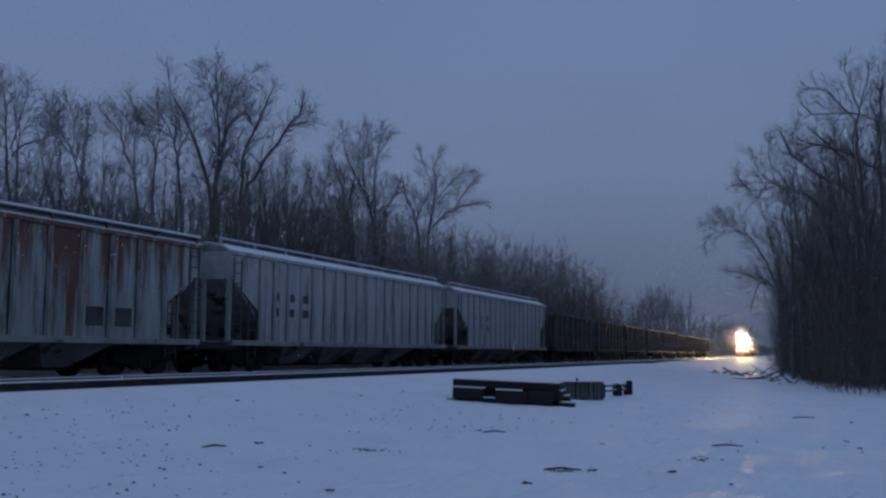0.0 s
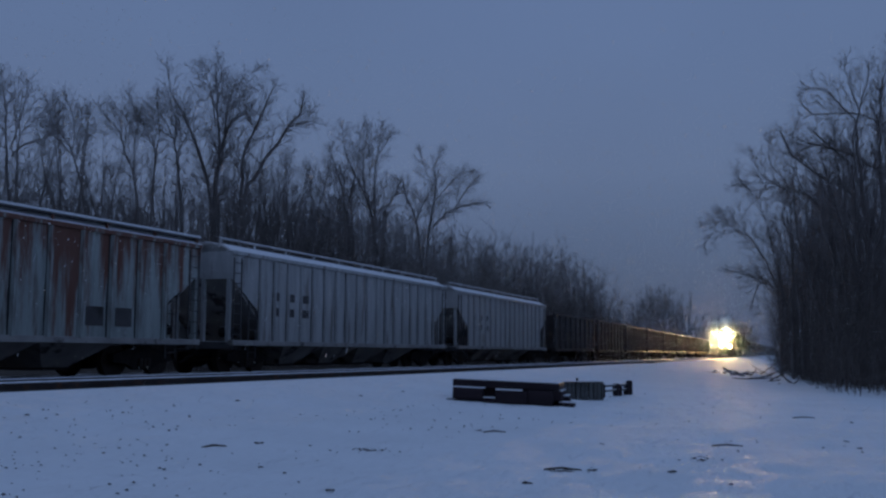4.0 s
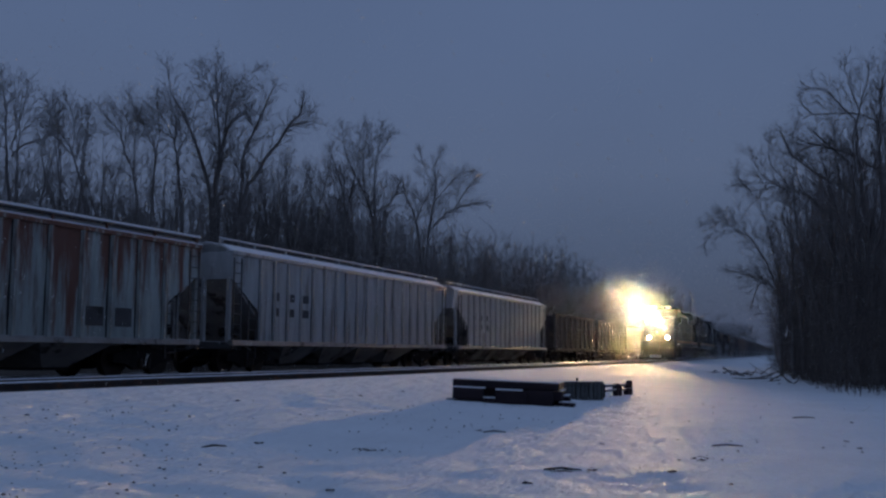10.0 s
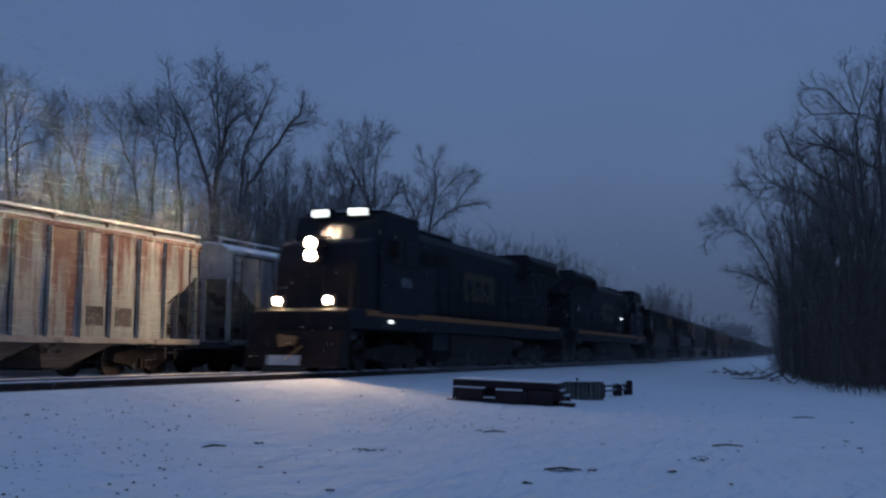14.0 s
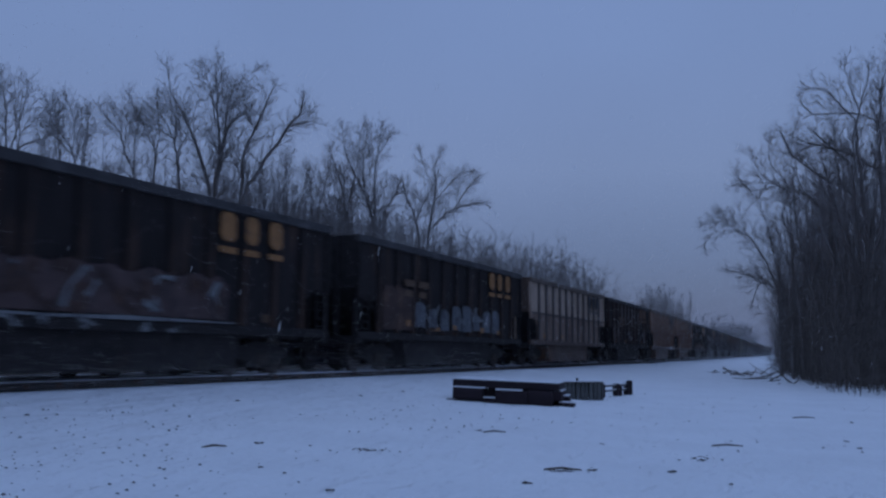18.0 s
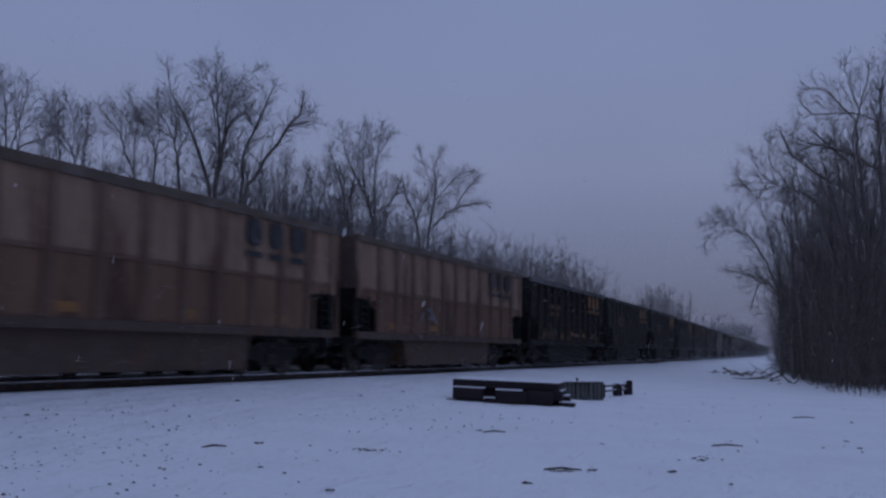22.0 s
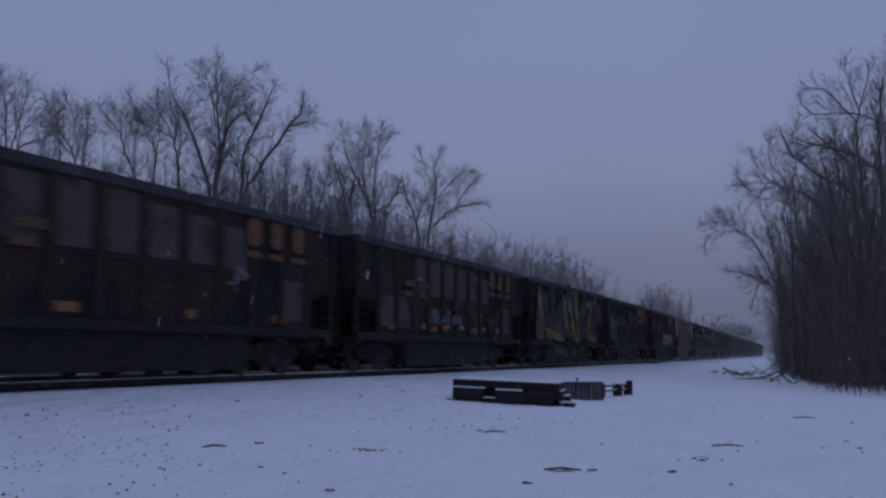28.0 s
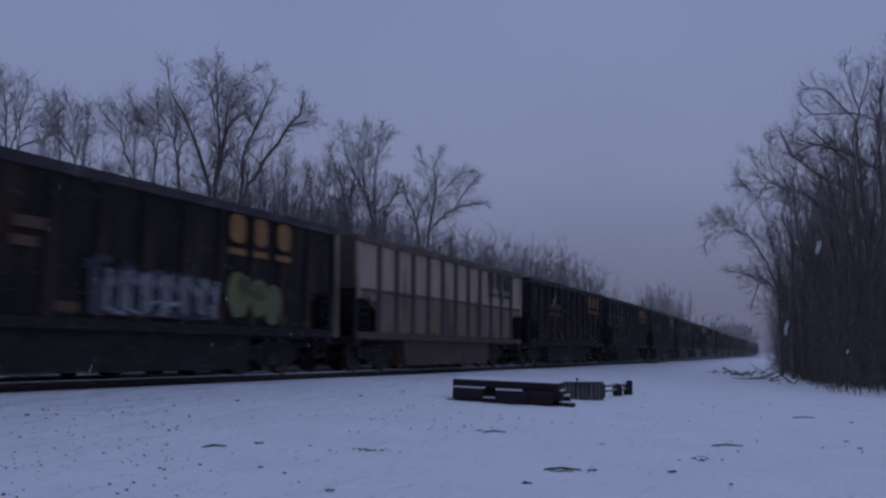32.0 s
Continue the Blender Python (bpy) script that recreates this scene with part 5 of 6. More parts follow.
LEFT = "trees behind the siding"
put(bare_tree("tree", "broad bare tree with several spreading stems", 21, [[(0.0, 0.0, -0.3), (-0.6, -0.1, 8.5), (-0.4, -0.1, 10.8), (-0.6, -0.1, 13.2), (-0.7, 0.0, 15.7)],
                  [(-0.5, -0.2, 9.1), (-0.2, 0.2, 11.5), (-0.2, 0.1, 12.9), (0.3, -0.2, 14.2), (1.3, 0.2, 15.3)], [(-0.6, -0.2, 12.2), (-1.0, -0.0, 14.1), (-1.5, 0.1, 15.3)],
                  [(0.0, 0.0, -0.3), (-0.8, -0.1, 8.4), (-1.3, 0.2, 10.2), (-1.9, -0.2, 12.0), (-2.4, 0.1, 13.0), (-3.0, -0.1, 14.0), (-3.3, 0.1, 15.5)],
                  [(0.0, 0.0, -0.3), (0.7, 0.1, 8.2), (0.8, -0.2, 10.4), (1.0, 0.2, 11.5), (1.4, -0.0, 12.2), (1.9, 0.0, 13.4), (2.3, 0.1, 14.4)],
                  [(1.3, 0.2, 12.1), (0.9, -0.2, 13.2), (0.4, -0.0, 14.1)],
                  [(0.0, 0.0, -0.3), (0.8, -0.0, 8.2), (1.4, 0.2, 9.5), (1.9, 0.2, 10.6), (2.6, 0.2, 11.5), (3.1, -0.1, 12.2), (3.6, 0.2, 12.9), (3.8, 0.1, 13.6)],
                  [(3.1, -0.1, 12.2), (3.8, -0.1, 12.4), (4.3, 0.2, 12.6)], [(-0.3, -0.2, 10.8), (-0.0, 0.0, 12.3), (0.6, 0.2, 12.9)]],
              [(-2.9, 0, 13.8, 1.1, 1.7), (-0.8, 0, 14.1, 1.6, 1.8), (1.0, 0, 13.5, 1.7, 1.8), (2.9, 0, 12.5, 1.7, 1.4), (-0.1, 0, 10.9, 2.3, 2.0),
                  (-1.7, 0, 12.0, 1.3, 1.8)], LEFT, thick=1.15), 35.79, 51.2)
put(bare_tree("tree", "slim bare tree with one leaning fork", 22, [[(0.0, 0.0, -0.3), (-0.3, -0.2, 6.5), (-0.7, 0.2, 9.5), (-0.9, -0.1, 10.9), (-1.5, -0.2, 12.1), (-1.9, 0.2, 12.9)],
                  [(-0.9, -0.1, 10.9), (-1.5, -0.2, 11.3), (-2.3, -0.2, 11.6)], [(-0.7, -0.2, 10.1), (-0.4, -0.2, 10.7), (-0.1, -0.2, 11.4), (0.1, 0.2, 12.7)],
                  [(-0.9, 0.2, 10.7), (-0.8, -0.2, 11.9), (-1.2, 0.1, 13.0)]],
              [(-1.6, 0, 11.8, 1.1, 1.3), (-0.6, 0, 11.4, 1.0, 1.5), (-0.9, 0, 10.0, 0.8, 1.1)], LEFT, thick=1.15), 37.8, 48.6)
put(bare_tree("tree", "bare tree with two crooked forked stems", 23, [[(0.0, 0.0, -0.3), (-0.4, 0.2, 6.9), (-0.6, -0.2, 9.4), (-1.1, -0.0, 10.4), (-1.4, -0.1, 11.4), (-2.4, -0.1, 12.5)],
                  [(-0.6, -0.2, 9.4), (-0.6, -0.2, 11.1), (-0.6, 0.2, 12.1), (-1.0, -0.1, 13.2)], [(-1.1, -0.2, 10.5), (-1.2, 0.2, 11.5), (-1.7, -0.2, 12.5)],
                  [(0.0, 0.0, -0.3), (0.3, -0.1, 6.9), (0.3, 0.2, 9.4), (0.4, 0.2, 10.5), (-0.0, 0.2, 11.2), (-0.4, -0.2, 12.1)], [(0.4, -0.2, 10.0), (0.5, 0.2, 11.2), (0.6, -0.2, 12.2)]],
              [(-1.6, 0, 11.8, 1.0, 1.3), (-0.7, 0, 12.1, 1.0, 1.5), (0.1, 0, 11.1, 0.8, 1.4), (-0.7, 0, 10.2, 1.1, 1.1)], LEFT, thick=1.0), 40.22, 50.2)
put(bare_tree("tree", "bare tree with a fan of thin stems", 24, [[(0.0, 0.0, -0.3), (-0.1, 0.2, 6.7), (-0.8, 0.2, 10.0), (-1.3, -0.2, 11.0), (-1.9, -0.0, 11.8), (-2.1, 0.1, 12.6)],
                  [(-0.8, 0.1, 10.0), (-1.5, 0.0, 10.9), (-1.7, 0.0, 12.5)], [(-0.4, 0.1, 9.2), (-0.2, -0.1, 10.7), (-0.1, 0.1, 12.0)], [(-0.8, -0.2, 10.1), (-0.8, 0.2, 11.5), (-1.2, -0.0, 12.8)],
                  [(-1.3, -0.1, 10.6), (-2.2, -0.1, 11.3)]],
              [(-1.9, 0, 11.5, 1.0, 1.3), (-1.0, 0, 11.5, 1.1, 1.4), (-0.2, 0, 10.8, 0.7, 1.4)], LEFT, thick=0.9), 43.32, 50.0)
put(bare_tree("tree", "dark bare tree at the edge of the woods", 25, [[(0.0, 0.0, -0.3), (-0.3, -0.1, 6.2), (-0.6, -0.1, 10.1), (-0.8, 0.1, 11.7), (-1.1, 0.1, 13.5)],
                  [(-0.5, 0.1, 9.9), (-0.0, -0.1, 11.3), (0.3, -0.1, 12.8)], [(-0.3, -0.2, 9.5), (0.3, -0.2, 10.1), (0.9, 0.2, 10.4)], [(-0.7, -0.2, 10.7), (-1.4, -0.1, 12.0), (-1.8, 0.2, 13.6)]],
              [(-0.9, 0, 12.1, 1.1, 1.6), (0.2, 0, 11.7, 0.9, 1.4), (0.6, 0, 10.3, 0.7, 0.7), (-1.8, 0, 11.7, 1.2, 1.8)], LEFT, thick=1.1), 46.84, 49.1)
put(bare_tree("tree", "bare tree with an upright forked crown", 26, [[(0.0, 0.0, -0.3), (0.6, -0.1, 5.9), (0.3, 0.1, 8.6), (-0.0, 0.1, 10.2), (-0.9, 0.2, 12.1), (-1.5, -0.2, 13.4),
                  (-1.8, -0.2, 15.2)], [(0.1, 0.2, 9.7), (-0.3, 0.1, 11.4), (-0.4, 0.0, 13.1), (-0.2, 0.2, 15.1)],
                  [(0.0, 0.0, -0.3), (0.4, -0.2, 8.5), (0.3, 0.2, 10.7), (0.4, 0.2, 12.7), (0.6, 0.1, 14.0), (0.8, 0.2, 15.3)],
                  [(0.0, 0.0, -0.3), (-1.1, -0.1, 5.9), (-1.3, 0.0, 8.8), (-1.3, -0.1, 10.3), (-0.9, -0.0, 12.0)],
                  [(0.0, 0.0, -0.3), (-1.5, 0.1, 7.7), (-1.5, 0.0, 9.6), (-1.8, 0.2, 11.4), (-2.5, -0.0, 13.5)], [(-0.9, -0.2, 12.1), (-0.7, -0.1, 13.6), (-0.5, 0.2, 15.3)],
                  [(0.4, -0.2, 12.9), (0.9, 0.2, 14.0), (1.3, -0.2, 14.7)], [(0.1, 0.2, 9.6), (1.4, 0.2, 10.3), (1.9, -0.2, 11.4)]],
              [(-1.8, 0, 13.7, 1.6, 1.7), (-0.5, 0, 13.6, 1.3, 1.9), (0.7, 0, 13.7, 0.8, 1.8), (-1.4, 0, 11.0, 1.8, 1.9), (0.7, 0, 11.0, 1.5, 1.5),
                  (1.5, 0, 10.3, 1.0, 1.6)], LEFT, thick=1.05), 27.63, 63.2)
put(bare_tree("tree", "small bare tree with bent stems", 27, [[(0.0, 0.0, -0.3), (-0.2, -0.1, 5.8), (0.0, 0.1, 8.8), (0.5, -0.0, 10.5), (0.8, -0.2, 11.7)],
                  [(0.0, 0.1, 8.8), (-0.5, 0.2, 10.5), (-0.7, 0.2, 11.5)], [(0.4, 0.0, 10.3), (1.3, 0.1, 11.2)], [(0.0, 0.0, -0.3), (-1.3, -0.1, 5.8), (-1.9, -0.2, 9.8), (-1.7, -0.1, 12.2)]],
              [(0.4, 0, 10.9, 1.1, 1.4), (-0.7, 0, 10.5, 1.0, 1.4), (-1.9, 0, 10.8, 1.0, 1.9)], LEFT, thick=0.9), 30.67, 58.5)
put(bare_tree("tree", "round-crowned bare tree with a long side limb", 28, [[(0.0, 0.0, -0.3), (0.1, -0.2, 7.0), (0.3, -0.2, 10.2), (0.6, 0.0, 12.2), (0.8, -0.2, 13.5), (0.6, -0.2, 14.9),
                  (1.2, 0.2, 16.1)], [(0.6, -0.2, 12.1), (1.6, -0.2, 13.3), (2.5, -0.2, 14.3), (3.4, 0.2, 14.6)], [(0.2, 0.1, 9.9), (1.6, -0.1, 11.3), (2.9, -0.2, 11.9), (4.4, -0.2, 12.1)],
                  [(2.2, -0.2, 11.6), (3.0, 0.2, 13.0), (4.0, 0.2, 14.2)], [(0.0, 0.0, -0.3), (-0.3, 0.2, 7.0), (-0.8, -0.1, 10.8), (-1.5, -0.1, 12.6), (-1.7, 0.1, 13.6)],
                  [(-0.7, -0.1, 10.7), (-0.1, 0.2, 12.2), (0.6, 0.1, 13.6)], [(0.7, 0.1, 13.3), (-0.2, 0.2, 15.1), (-0.5, 0.1, 16.1)]],
              [(0.6, 0, 14.8, 1.5, 1.6), (2.7, 0, 13.6, 1.5, 1.5), (3.7, 0, 12.7, 1.0, 1.2), (-0.5, 0, 12.9, 1.5, 2.0), (1.1, 0, 12.2, 2.0, 1.7)], LEFT, thick=1.1), 24.3, 75.0)
KIT = [bare_tree("tree", "bare winter tree in the woods behind the tracks", 31, [[(0, 0, -0.3), (0, 0, 4), (0.2, 0, 8), (0.1, 0, 12)], [(0, 0, 3.6), (-0.6, 0.4, 6.5), (-1.3, 0.6, 9.5)], [(0.1, 0, 4.6), (0.8, -0.3, 7.5), (1.4, -0.5, 10.0)], [(0.2, 0, 7.0), (-0.4, -0.6, 9.5), (-0.5, -0.9, 11.2)]],
                 [(0.1, 0, 10.4, 2.4, 2.7), (-1.2, 0.6, 8.4, 2.0, 2.4), (1.2, -0.5, 8.0, 2.0, 2.6)], LEFT, rich=0.8),
       bare_tree("tree", "bare winter tree in the woods behind the tracks", 32, [[(0, 0, -0.3), (-0.1, 0, 3.5), (-0.7, 0, 8), (-0.9, 0, 11)], [(0, 0, 2.5), (0.4, 0.2, 4.5), (1.0, 0.4, 7.5), (1.2, 0.3, 10.5)], [(-0.4, 0, 5.5), (0.0, -0.6, 8.0), (0.2, -0.8, 10.0)], [(0.8, 0.3, 6.0), (1.9, 0.2, 8.6)]],
                 [(-0.9, 0, 9.6, 2.0, 2.4), (1.2, 0.3, 9.2, 2.0, 2.3), (0, 0, 7, 2.2, 2.2)], LEFT, rich=0.8),
       bare_tree("tree", "thin bare sapling tree in the woods", 33, [[(0, 0, -0.3), (0, 0, 4), (0.1, 0, 10)], [(0, 0, -0.3), (0.2, 0.1, 3), (0.6, 0.2, 8.5)], [(0, 0, -0.3), (-0.2, 0, 3), (-0.6, -0.2, 9)]],
                 [(0.1, 0, 8.2, 1.4, 2.5), (0.7, 0.2, 7.2, 1.3, 2.4), (-0.7, -0.2, 7.4, 1.3, 2.4), (0, 0, 4.5, 1.6, 2.2)], LEFT, rich=0.75)]
rnd = random.Random(5)
put(KIT[0], 44.9, 55)
put(KIT[1], 33.2, 62)
put(KIT[2], 31.0, 60)
for bearing, far, kit, grow in ((49.5, 46, 0, 1.05), (46.0, 62, 1, 1.1), (43.6, 66, 0, 0.98), (41.2, 68, 2, 1.1), (39.0, 64, 1, 1.05), (37.5, 70, 0, 1.1), (35.0, 68, 2, 1.15), (34.0, 55, 2, 0.95),
                                (32.4, 72, 1, 1.1), (30.4, 70, 0, 1.12), (29.6, 62, 2, 1.05), (27.9, 78, 1, 1.2), (26.0, 72, 2, 1.1), (25.2, 86, 0, 1.0), (23.0, 84, 2, 1.05), (22.2, 92, 1, 0.95),
                                (21.4, 86, 2, 0.95), (20.6, 96, 0, 0.85), (19.8, 92, 2, 0.98), (19.0, 100, 1, 0.95), (18.2, 98, 2, 1.02), (17.4, 108, 0, 0.95), (16.7, 106, 2, 1.08), (16.0, 116, 1, 1.05),
                                (15.4, 114, 2, 1.12), (14.8, 124, 0, 1.0), (14.2, 128, 2, 1.08), (45.2, 44, 2, 0.8), (41.6, 46, 2, 0.75), (38.8, 47, 2, 0.72), (33.6, 50, 2, 0.7), (31.8, 52, 2, 0.72), (48.4, 58, 0, 1.2), (47.0, 54, 2, 1.05), (44.4, 60, 2, 1.15), (42.6, 57, 1, 1.0), (40.6, 60, 0, 1.0), (38.2, 58, 2, 1.05), (36.6, 62, 1, 1.15), (35.6, 74, 0, 1.2), (33.0, 66, 0, 1.05),
                                (31.2, 78, 2, 1.3), (29.0, 80, 0, 1.15), (26.8, 82, 2, 1.3), (24.0, 92, 1, 1.1), (49.8, 66, 1, 1.2), (45.6, 72, 0, 1.2), (39.6, 76, 0, 1.25), (22.8, 78, 2, 0.9), (21.0, 80, 2, 0.85), (20.0, 86, 2, 0.9),
                                (18.6, 92, 2, 0.95), (17.8, 96, 2, 0.98), (17.0, 100, 2, 1.0), (16.3, 108, 2, 1.05), (15.7, 112, 2, 1.05), (34.6, 48, 2, 0.95), (32.8, 54, 0, 0.85), (31.4, 57, 1, 0.85), (30.0, 56, 2, 1.0), (28.8, 60, 0, 0.85), (27.6, 62, 2, 1.05), (26.4, 65, 1, 0.85), (25.4, 67, 2, 1.0), (24.4, 70, 0, 0.8), (23.6, 72, 2, 0.9), (36.8, 50, 2, 0.9), (39.4, 52, 0, 0.8), (43.0, 47, 2, 0.85), (47.6, 45, 1, 0.85), (33.8, 60, 1, 1.05), (29.3, 71, 1, 1.1), (49.2, 42, 1, 1.15), (46.6, 44, 0, 1.05), (35.2, 54, 0, 1.0), (34.4, 57, 1, 1.05), (33.5, 53, 1, 1.0), (32.6, 57, 0, 1.05), (31.8, 55, 1, 1.0), (31.05, 59, 0, 1.0), (30.2, 60, 1, 1.1), (36.2, 58, 0, 1.05), (29.4, 64, 0, 1.1), (41.0, 55, 1, 0.95), (38.5, 56, 0, 1.0), (28.2, 66, 1, 1.1), (26.9, 70, 0, 1.1), (44.0, 45, 1, 1.05), (42.4, 46, 0, 0.9), (40.8, 47, 1, 0.85)):
    tree = copy_thing(KIT[kit], pose(0, 0, 0))
    put(tree, bearing + rnd.uniform(-0.3, 0.3), far, rnd.uniform(0, 360), grow * (0.88 if bearing > 44 else 0.95 if bearing > 31 else 0.93 if bearing > 23.5 else 1.06 - 0.035 * max(0.0, 17.5 - bearing)))
# far clump past the bend
for bearing, far, grow in ((11.9, 190, 1.0), (11.3, 200, 1.12), (10.8, 205, 1.18), (10.3, 210, 1.1), (9.9, 215, 1.0), (9.35, 225, 1.25), (12.4, 185, 0.85), (11.6, 188, 1.05), (11.1, 194, 1.15), (10.6, 199, 1.15), (10.1, 205, 1.08), (9.75, 212, 1.0), (12.1, 190, 0.95), (11.4, 198, 1.1), (10.9, 203, 1.15)):
    put(copy_thing(KIT[rnd.choice((0, 1))], pose(0, 0, 0)), bearing, far, rnd.uniform(0, 360), grow)

RIGHT_WOODS = "trees at the edge of the clearing"
put(bare_tree("tree", "tall bare tree with long curling limbs beside the clearing", 41, [[(0.0, 0.0, -0.3), (-0.0, 0.2, 6.1), (-0.2, 0.1, 9.0), (-0.5, -0.2, 10.4), (-0.3, 0.1, 12.8),
                  (0.4, 0.2, 14.9)], [(-0.2, 0.2, 4.8), (-0.7, 0.1, 8.9), (-1.8, -0.0, 9.5), (-2.8, -0.2, 10.1), (-3.5, 0.2, 10.9), (-3.9, 0.2, 11.9)],
                  [(0.0, 0.0, -0.3), (0.6, 0.1, 6.1), (0.6, -0.2, 11.5), (0.8, -0.1, 14.2), (1.2, -0.2, 16.0)], [(0.4, -0.1, 10.1), (-0.4, 0.2, 10.8), (-1.7, -0.1, 11.1), (-2.8, 0.0, 11.4)],
                  [(0.6, 0.2, 11.2), (0.4, 0.1, 12.5), (-0.8, -0.2, 12.8), (-2.4, 0.2, 12.8), (-3.1, -0.2, 13.2)], [(-0.4, 0.1, 12.5), (-1.3, -0.1, 13.3), (-1.8, 0.2, 14.0), (-2.5, 0.2, 14.1)],
                  [(-0.3, -0.2, 12.7), (-0.7, -0.2, 13.9), (-0.9, -0.1, 15.1)], [(0.6, 0.2, 11.8), (1.9, -0.1, 13.7), (2.2, 0.2, 15.3)], [(-0.6, -0.2, 10.1), (-1.7, 0.2, 11.3), (-2.5, 0.0, 11.9)]],
              [(0.4, 0, 14.4, 1.4, 1.7), (-1.3, 0, 13.4, 1.7, 1.3), (0.3, 0, 10.9, 1.9, 2.1), (-2.2, 0, 11.1, 1.6, 1.1), (-3.6, 0, 11.0, 1.1, 1.1),
                  (1.9, 0, 14.0, 1.6, 2.2)], RIGHT_WOODS, thick=0.95, rich=1.2, crooked=1.8), -0.27, 50.2)
put(bare_tree("tree", "bare tree leaning out over the clearing", 42, [[(0.0, 0.0, -0.3), (-0.2, 0.0, 5.2), (-0.8, 0.1, 8.8), (-1.9, -0.2, 9.9), (-3.1, 0.2, 10.4), (-4.3, -0.2, 10.5),
                  (-5.4, -0.2, 10.3)], [(-0.9, -0.1, 9.0), (-1.6, -0.2, 9.8), (-2.6, 0.2, 10.1), (-4.0, -0.1, 10.9), (-4.6, 0.1, 12.1)],
                  [(-0.2, 0.0, 5.2), (0.7, -0.1, 7.0), (-0.1, 0.2, 9.1), (-1.2, -0.2, 11.0), (-1.8, -0.1, 11.7)], [(-2.6, -0.1, 10.3), (-3.5, 0.0, 11.5), (-3.6, -0.1, 12.6)],
                  [(-1.7, 0.1, 9.9), (-2.4, -0.1, 11.5), (-2.2, -0.1, 13.5)], [(-3.1, 0.2, 10.4), (-4.6, 0.2, 10.1), (-5.3, 0.1, 10.9)]],
              [(-2.8, 0, 10.5, 1.9, 1.4), (-4.6, 0, 10.6, 1.0, 1.4), (-2.7, 0, 12.5, 1.3, 1.2), (-1.3, 0, 10.3, 1.8, 2.1), (-4.3, 0, 9.1, 1.2, 1.2)], RIGHT_WOODS, thick=0.85, rich=1.2, crooked=1.8), 1.26, 56.1)
put(bare_tree("tree", "bare tree with drooping side branches", 43, [[(0.0, 0.0, -0.3), (-0.8, 0.2, 5.1), (-2.1, -0.1, 7.8), (-3.1, -0.2, 8.7), (-4.2, 0.2, 8.9), (-5.2, -0.2, 8.3),
                  (-5.4, -0.2, 7.8)], [(-2.1, -0.1, 7.8), (-3.1, 0.1, 9.2), (-4.2, -0.1, 10.0)], [(-0.5, 0.2, 3.7), (-1.4, 0.1, 5.7), (-2.9, 0.0, 6.2), (-3.9, -0.2, 6.4)],
                  [(-0.4, -0.1, 4.4), (-1.1, 0.2, 8.2), (-2.0, -0.2, 10.4), (-2.6, 0.0, 11.5)], [(0.0, 0.0, -0.3), (0.7, -0.2, 3.7), (0.7, 0.1, 8.5), (-0.2, -0.1, 11.2)],
                  [(-3.1, 0.0, 8.8), (-4.3, -0.2, 9.4), (-5.3, -0.2, 9.2)], [(-1.0, -0.2, 5.1), (-2.0, 0.0, 5.7), (-2.4, 0.2, 4.4)]],
              [(-3.8, 0, 9.2, 1.7, 1.1), (-2.4, 0, 9.2, 1.7, 2.1), (-0.7, 0, 9.2, 2.1, 2.6), (-2.3, 0, 6.4, 1.4, 1.6), (-0.1, 0, 5.8, 2.1, 2.8),
                  (-1.5, 0, 3.7, 0.8, 2.1)], RIGHT_WOODS, thick=0.80, rich=1.2, crooked=1.8), 3.7, 63.7)
for bearing, far, kit, grow in ((-3.5, 47, 0, 1.12), (-0.2, 60, 1, 1.25), (1.0, 54, 2, 1.0), (1.5, 66, 0, 1.05), (2.4, 72, 2, 1.0), (2.6, 64, 1, 0.95), (3.0, 78, 1, 0.85), (3.4, 90, 2, 0.9), (-2.4, 42, 2, 1.0),
                                (-4.5, 44, 1, 1.2), (-5.5, 52, 0, 1.3), (0.4, 48, 2, 0.85), (2.2, 84, 0, 1.0), (3.6, 100, 0, 0.95), (3.4, 120, 1, 0.95), (-1.6, 72, 0, 1.3), (3.6, 150, 0, 1.0), (-1.9, 44, 0, 1.08), (0.1, 52, 1, 1.15),
                                (-0.9, 56, 0, 0.95), (0.0, 66, 1, 1.0), (0.8, 58, 0, 0.85), (1.4, 74, 1, 1.05), (2.0, 60, 2, 0.95), (2.5, 80, 0, 1.0), (3.1, 66, 2, 0.85), (3.6, 72, 1, 0.75), (4.2, 84, 2, 0.75), (-0.4, 78, 0, 1.1), (1.8, 90, 0, 1.15), (3.9, 96, 0, 0.8), (4.4, 63, 2, 0.85), (3.8, 58, 0, 0.85), (3.3, 56, 1, 0.92), (2.8, 54, 0, 0.92), (2.2, 53, 1, 0.98), (1.5, 51, 0, 0.98), (0.8, 50, 1, 1.02), (0.2, 49, 0, 1.0), (3.0, 61, 1, 1.05), (1.1, 57, 0, 1.1), (-0.5, 51, 1, 1.1)):
    put(tagged(copy_thing(KIT[kit], pose(0, 0, 0)), "bare winter tree in the dark wood by the clearing", group=RIGHT_WOODS), bearing, far, rnd.uniform(0, 360), grow)


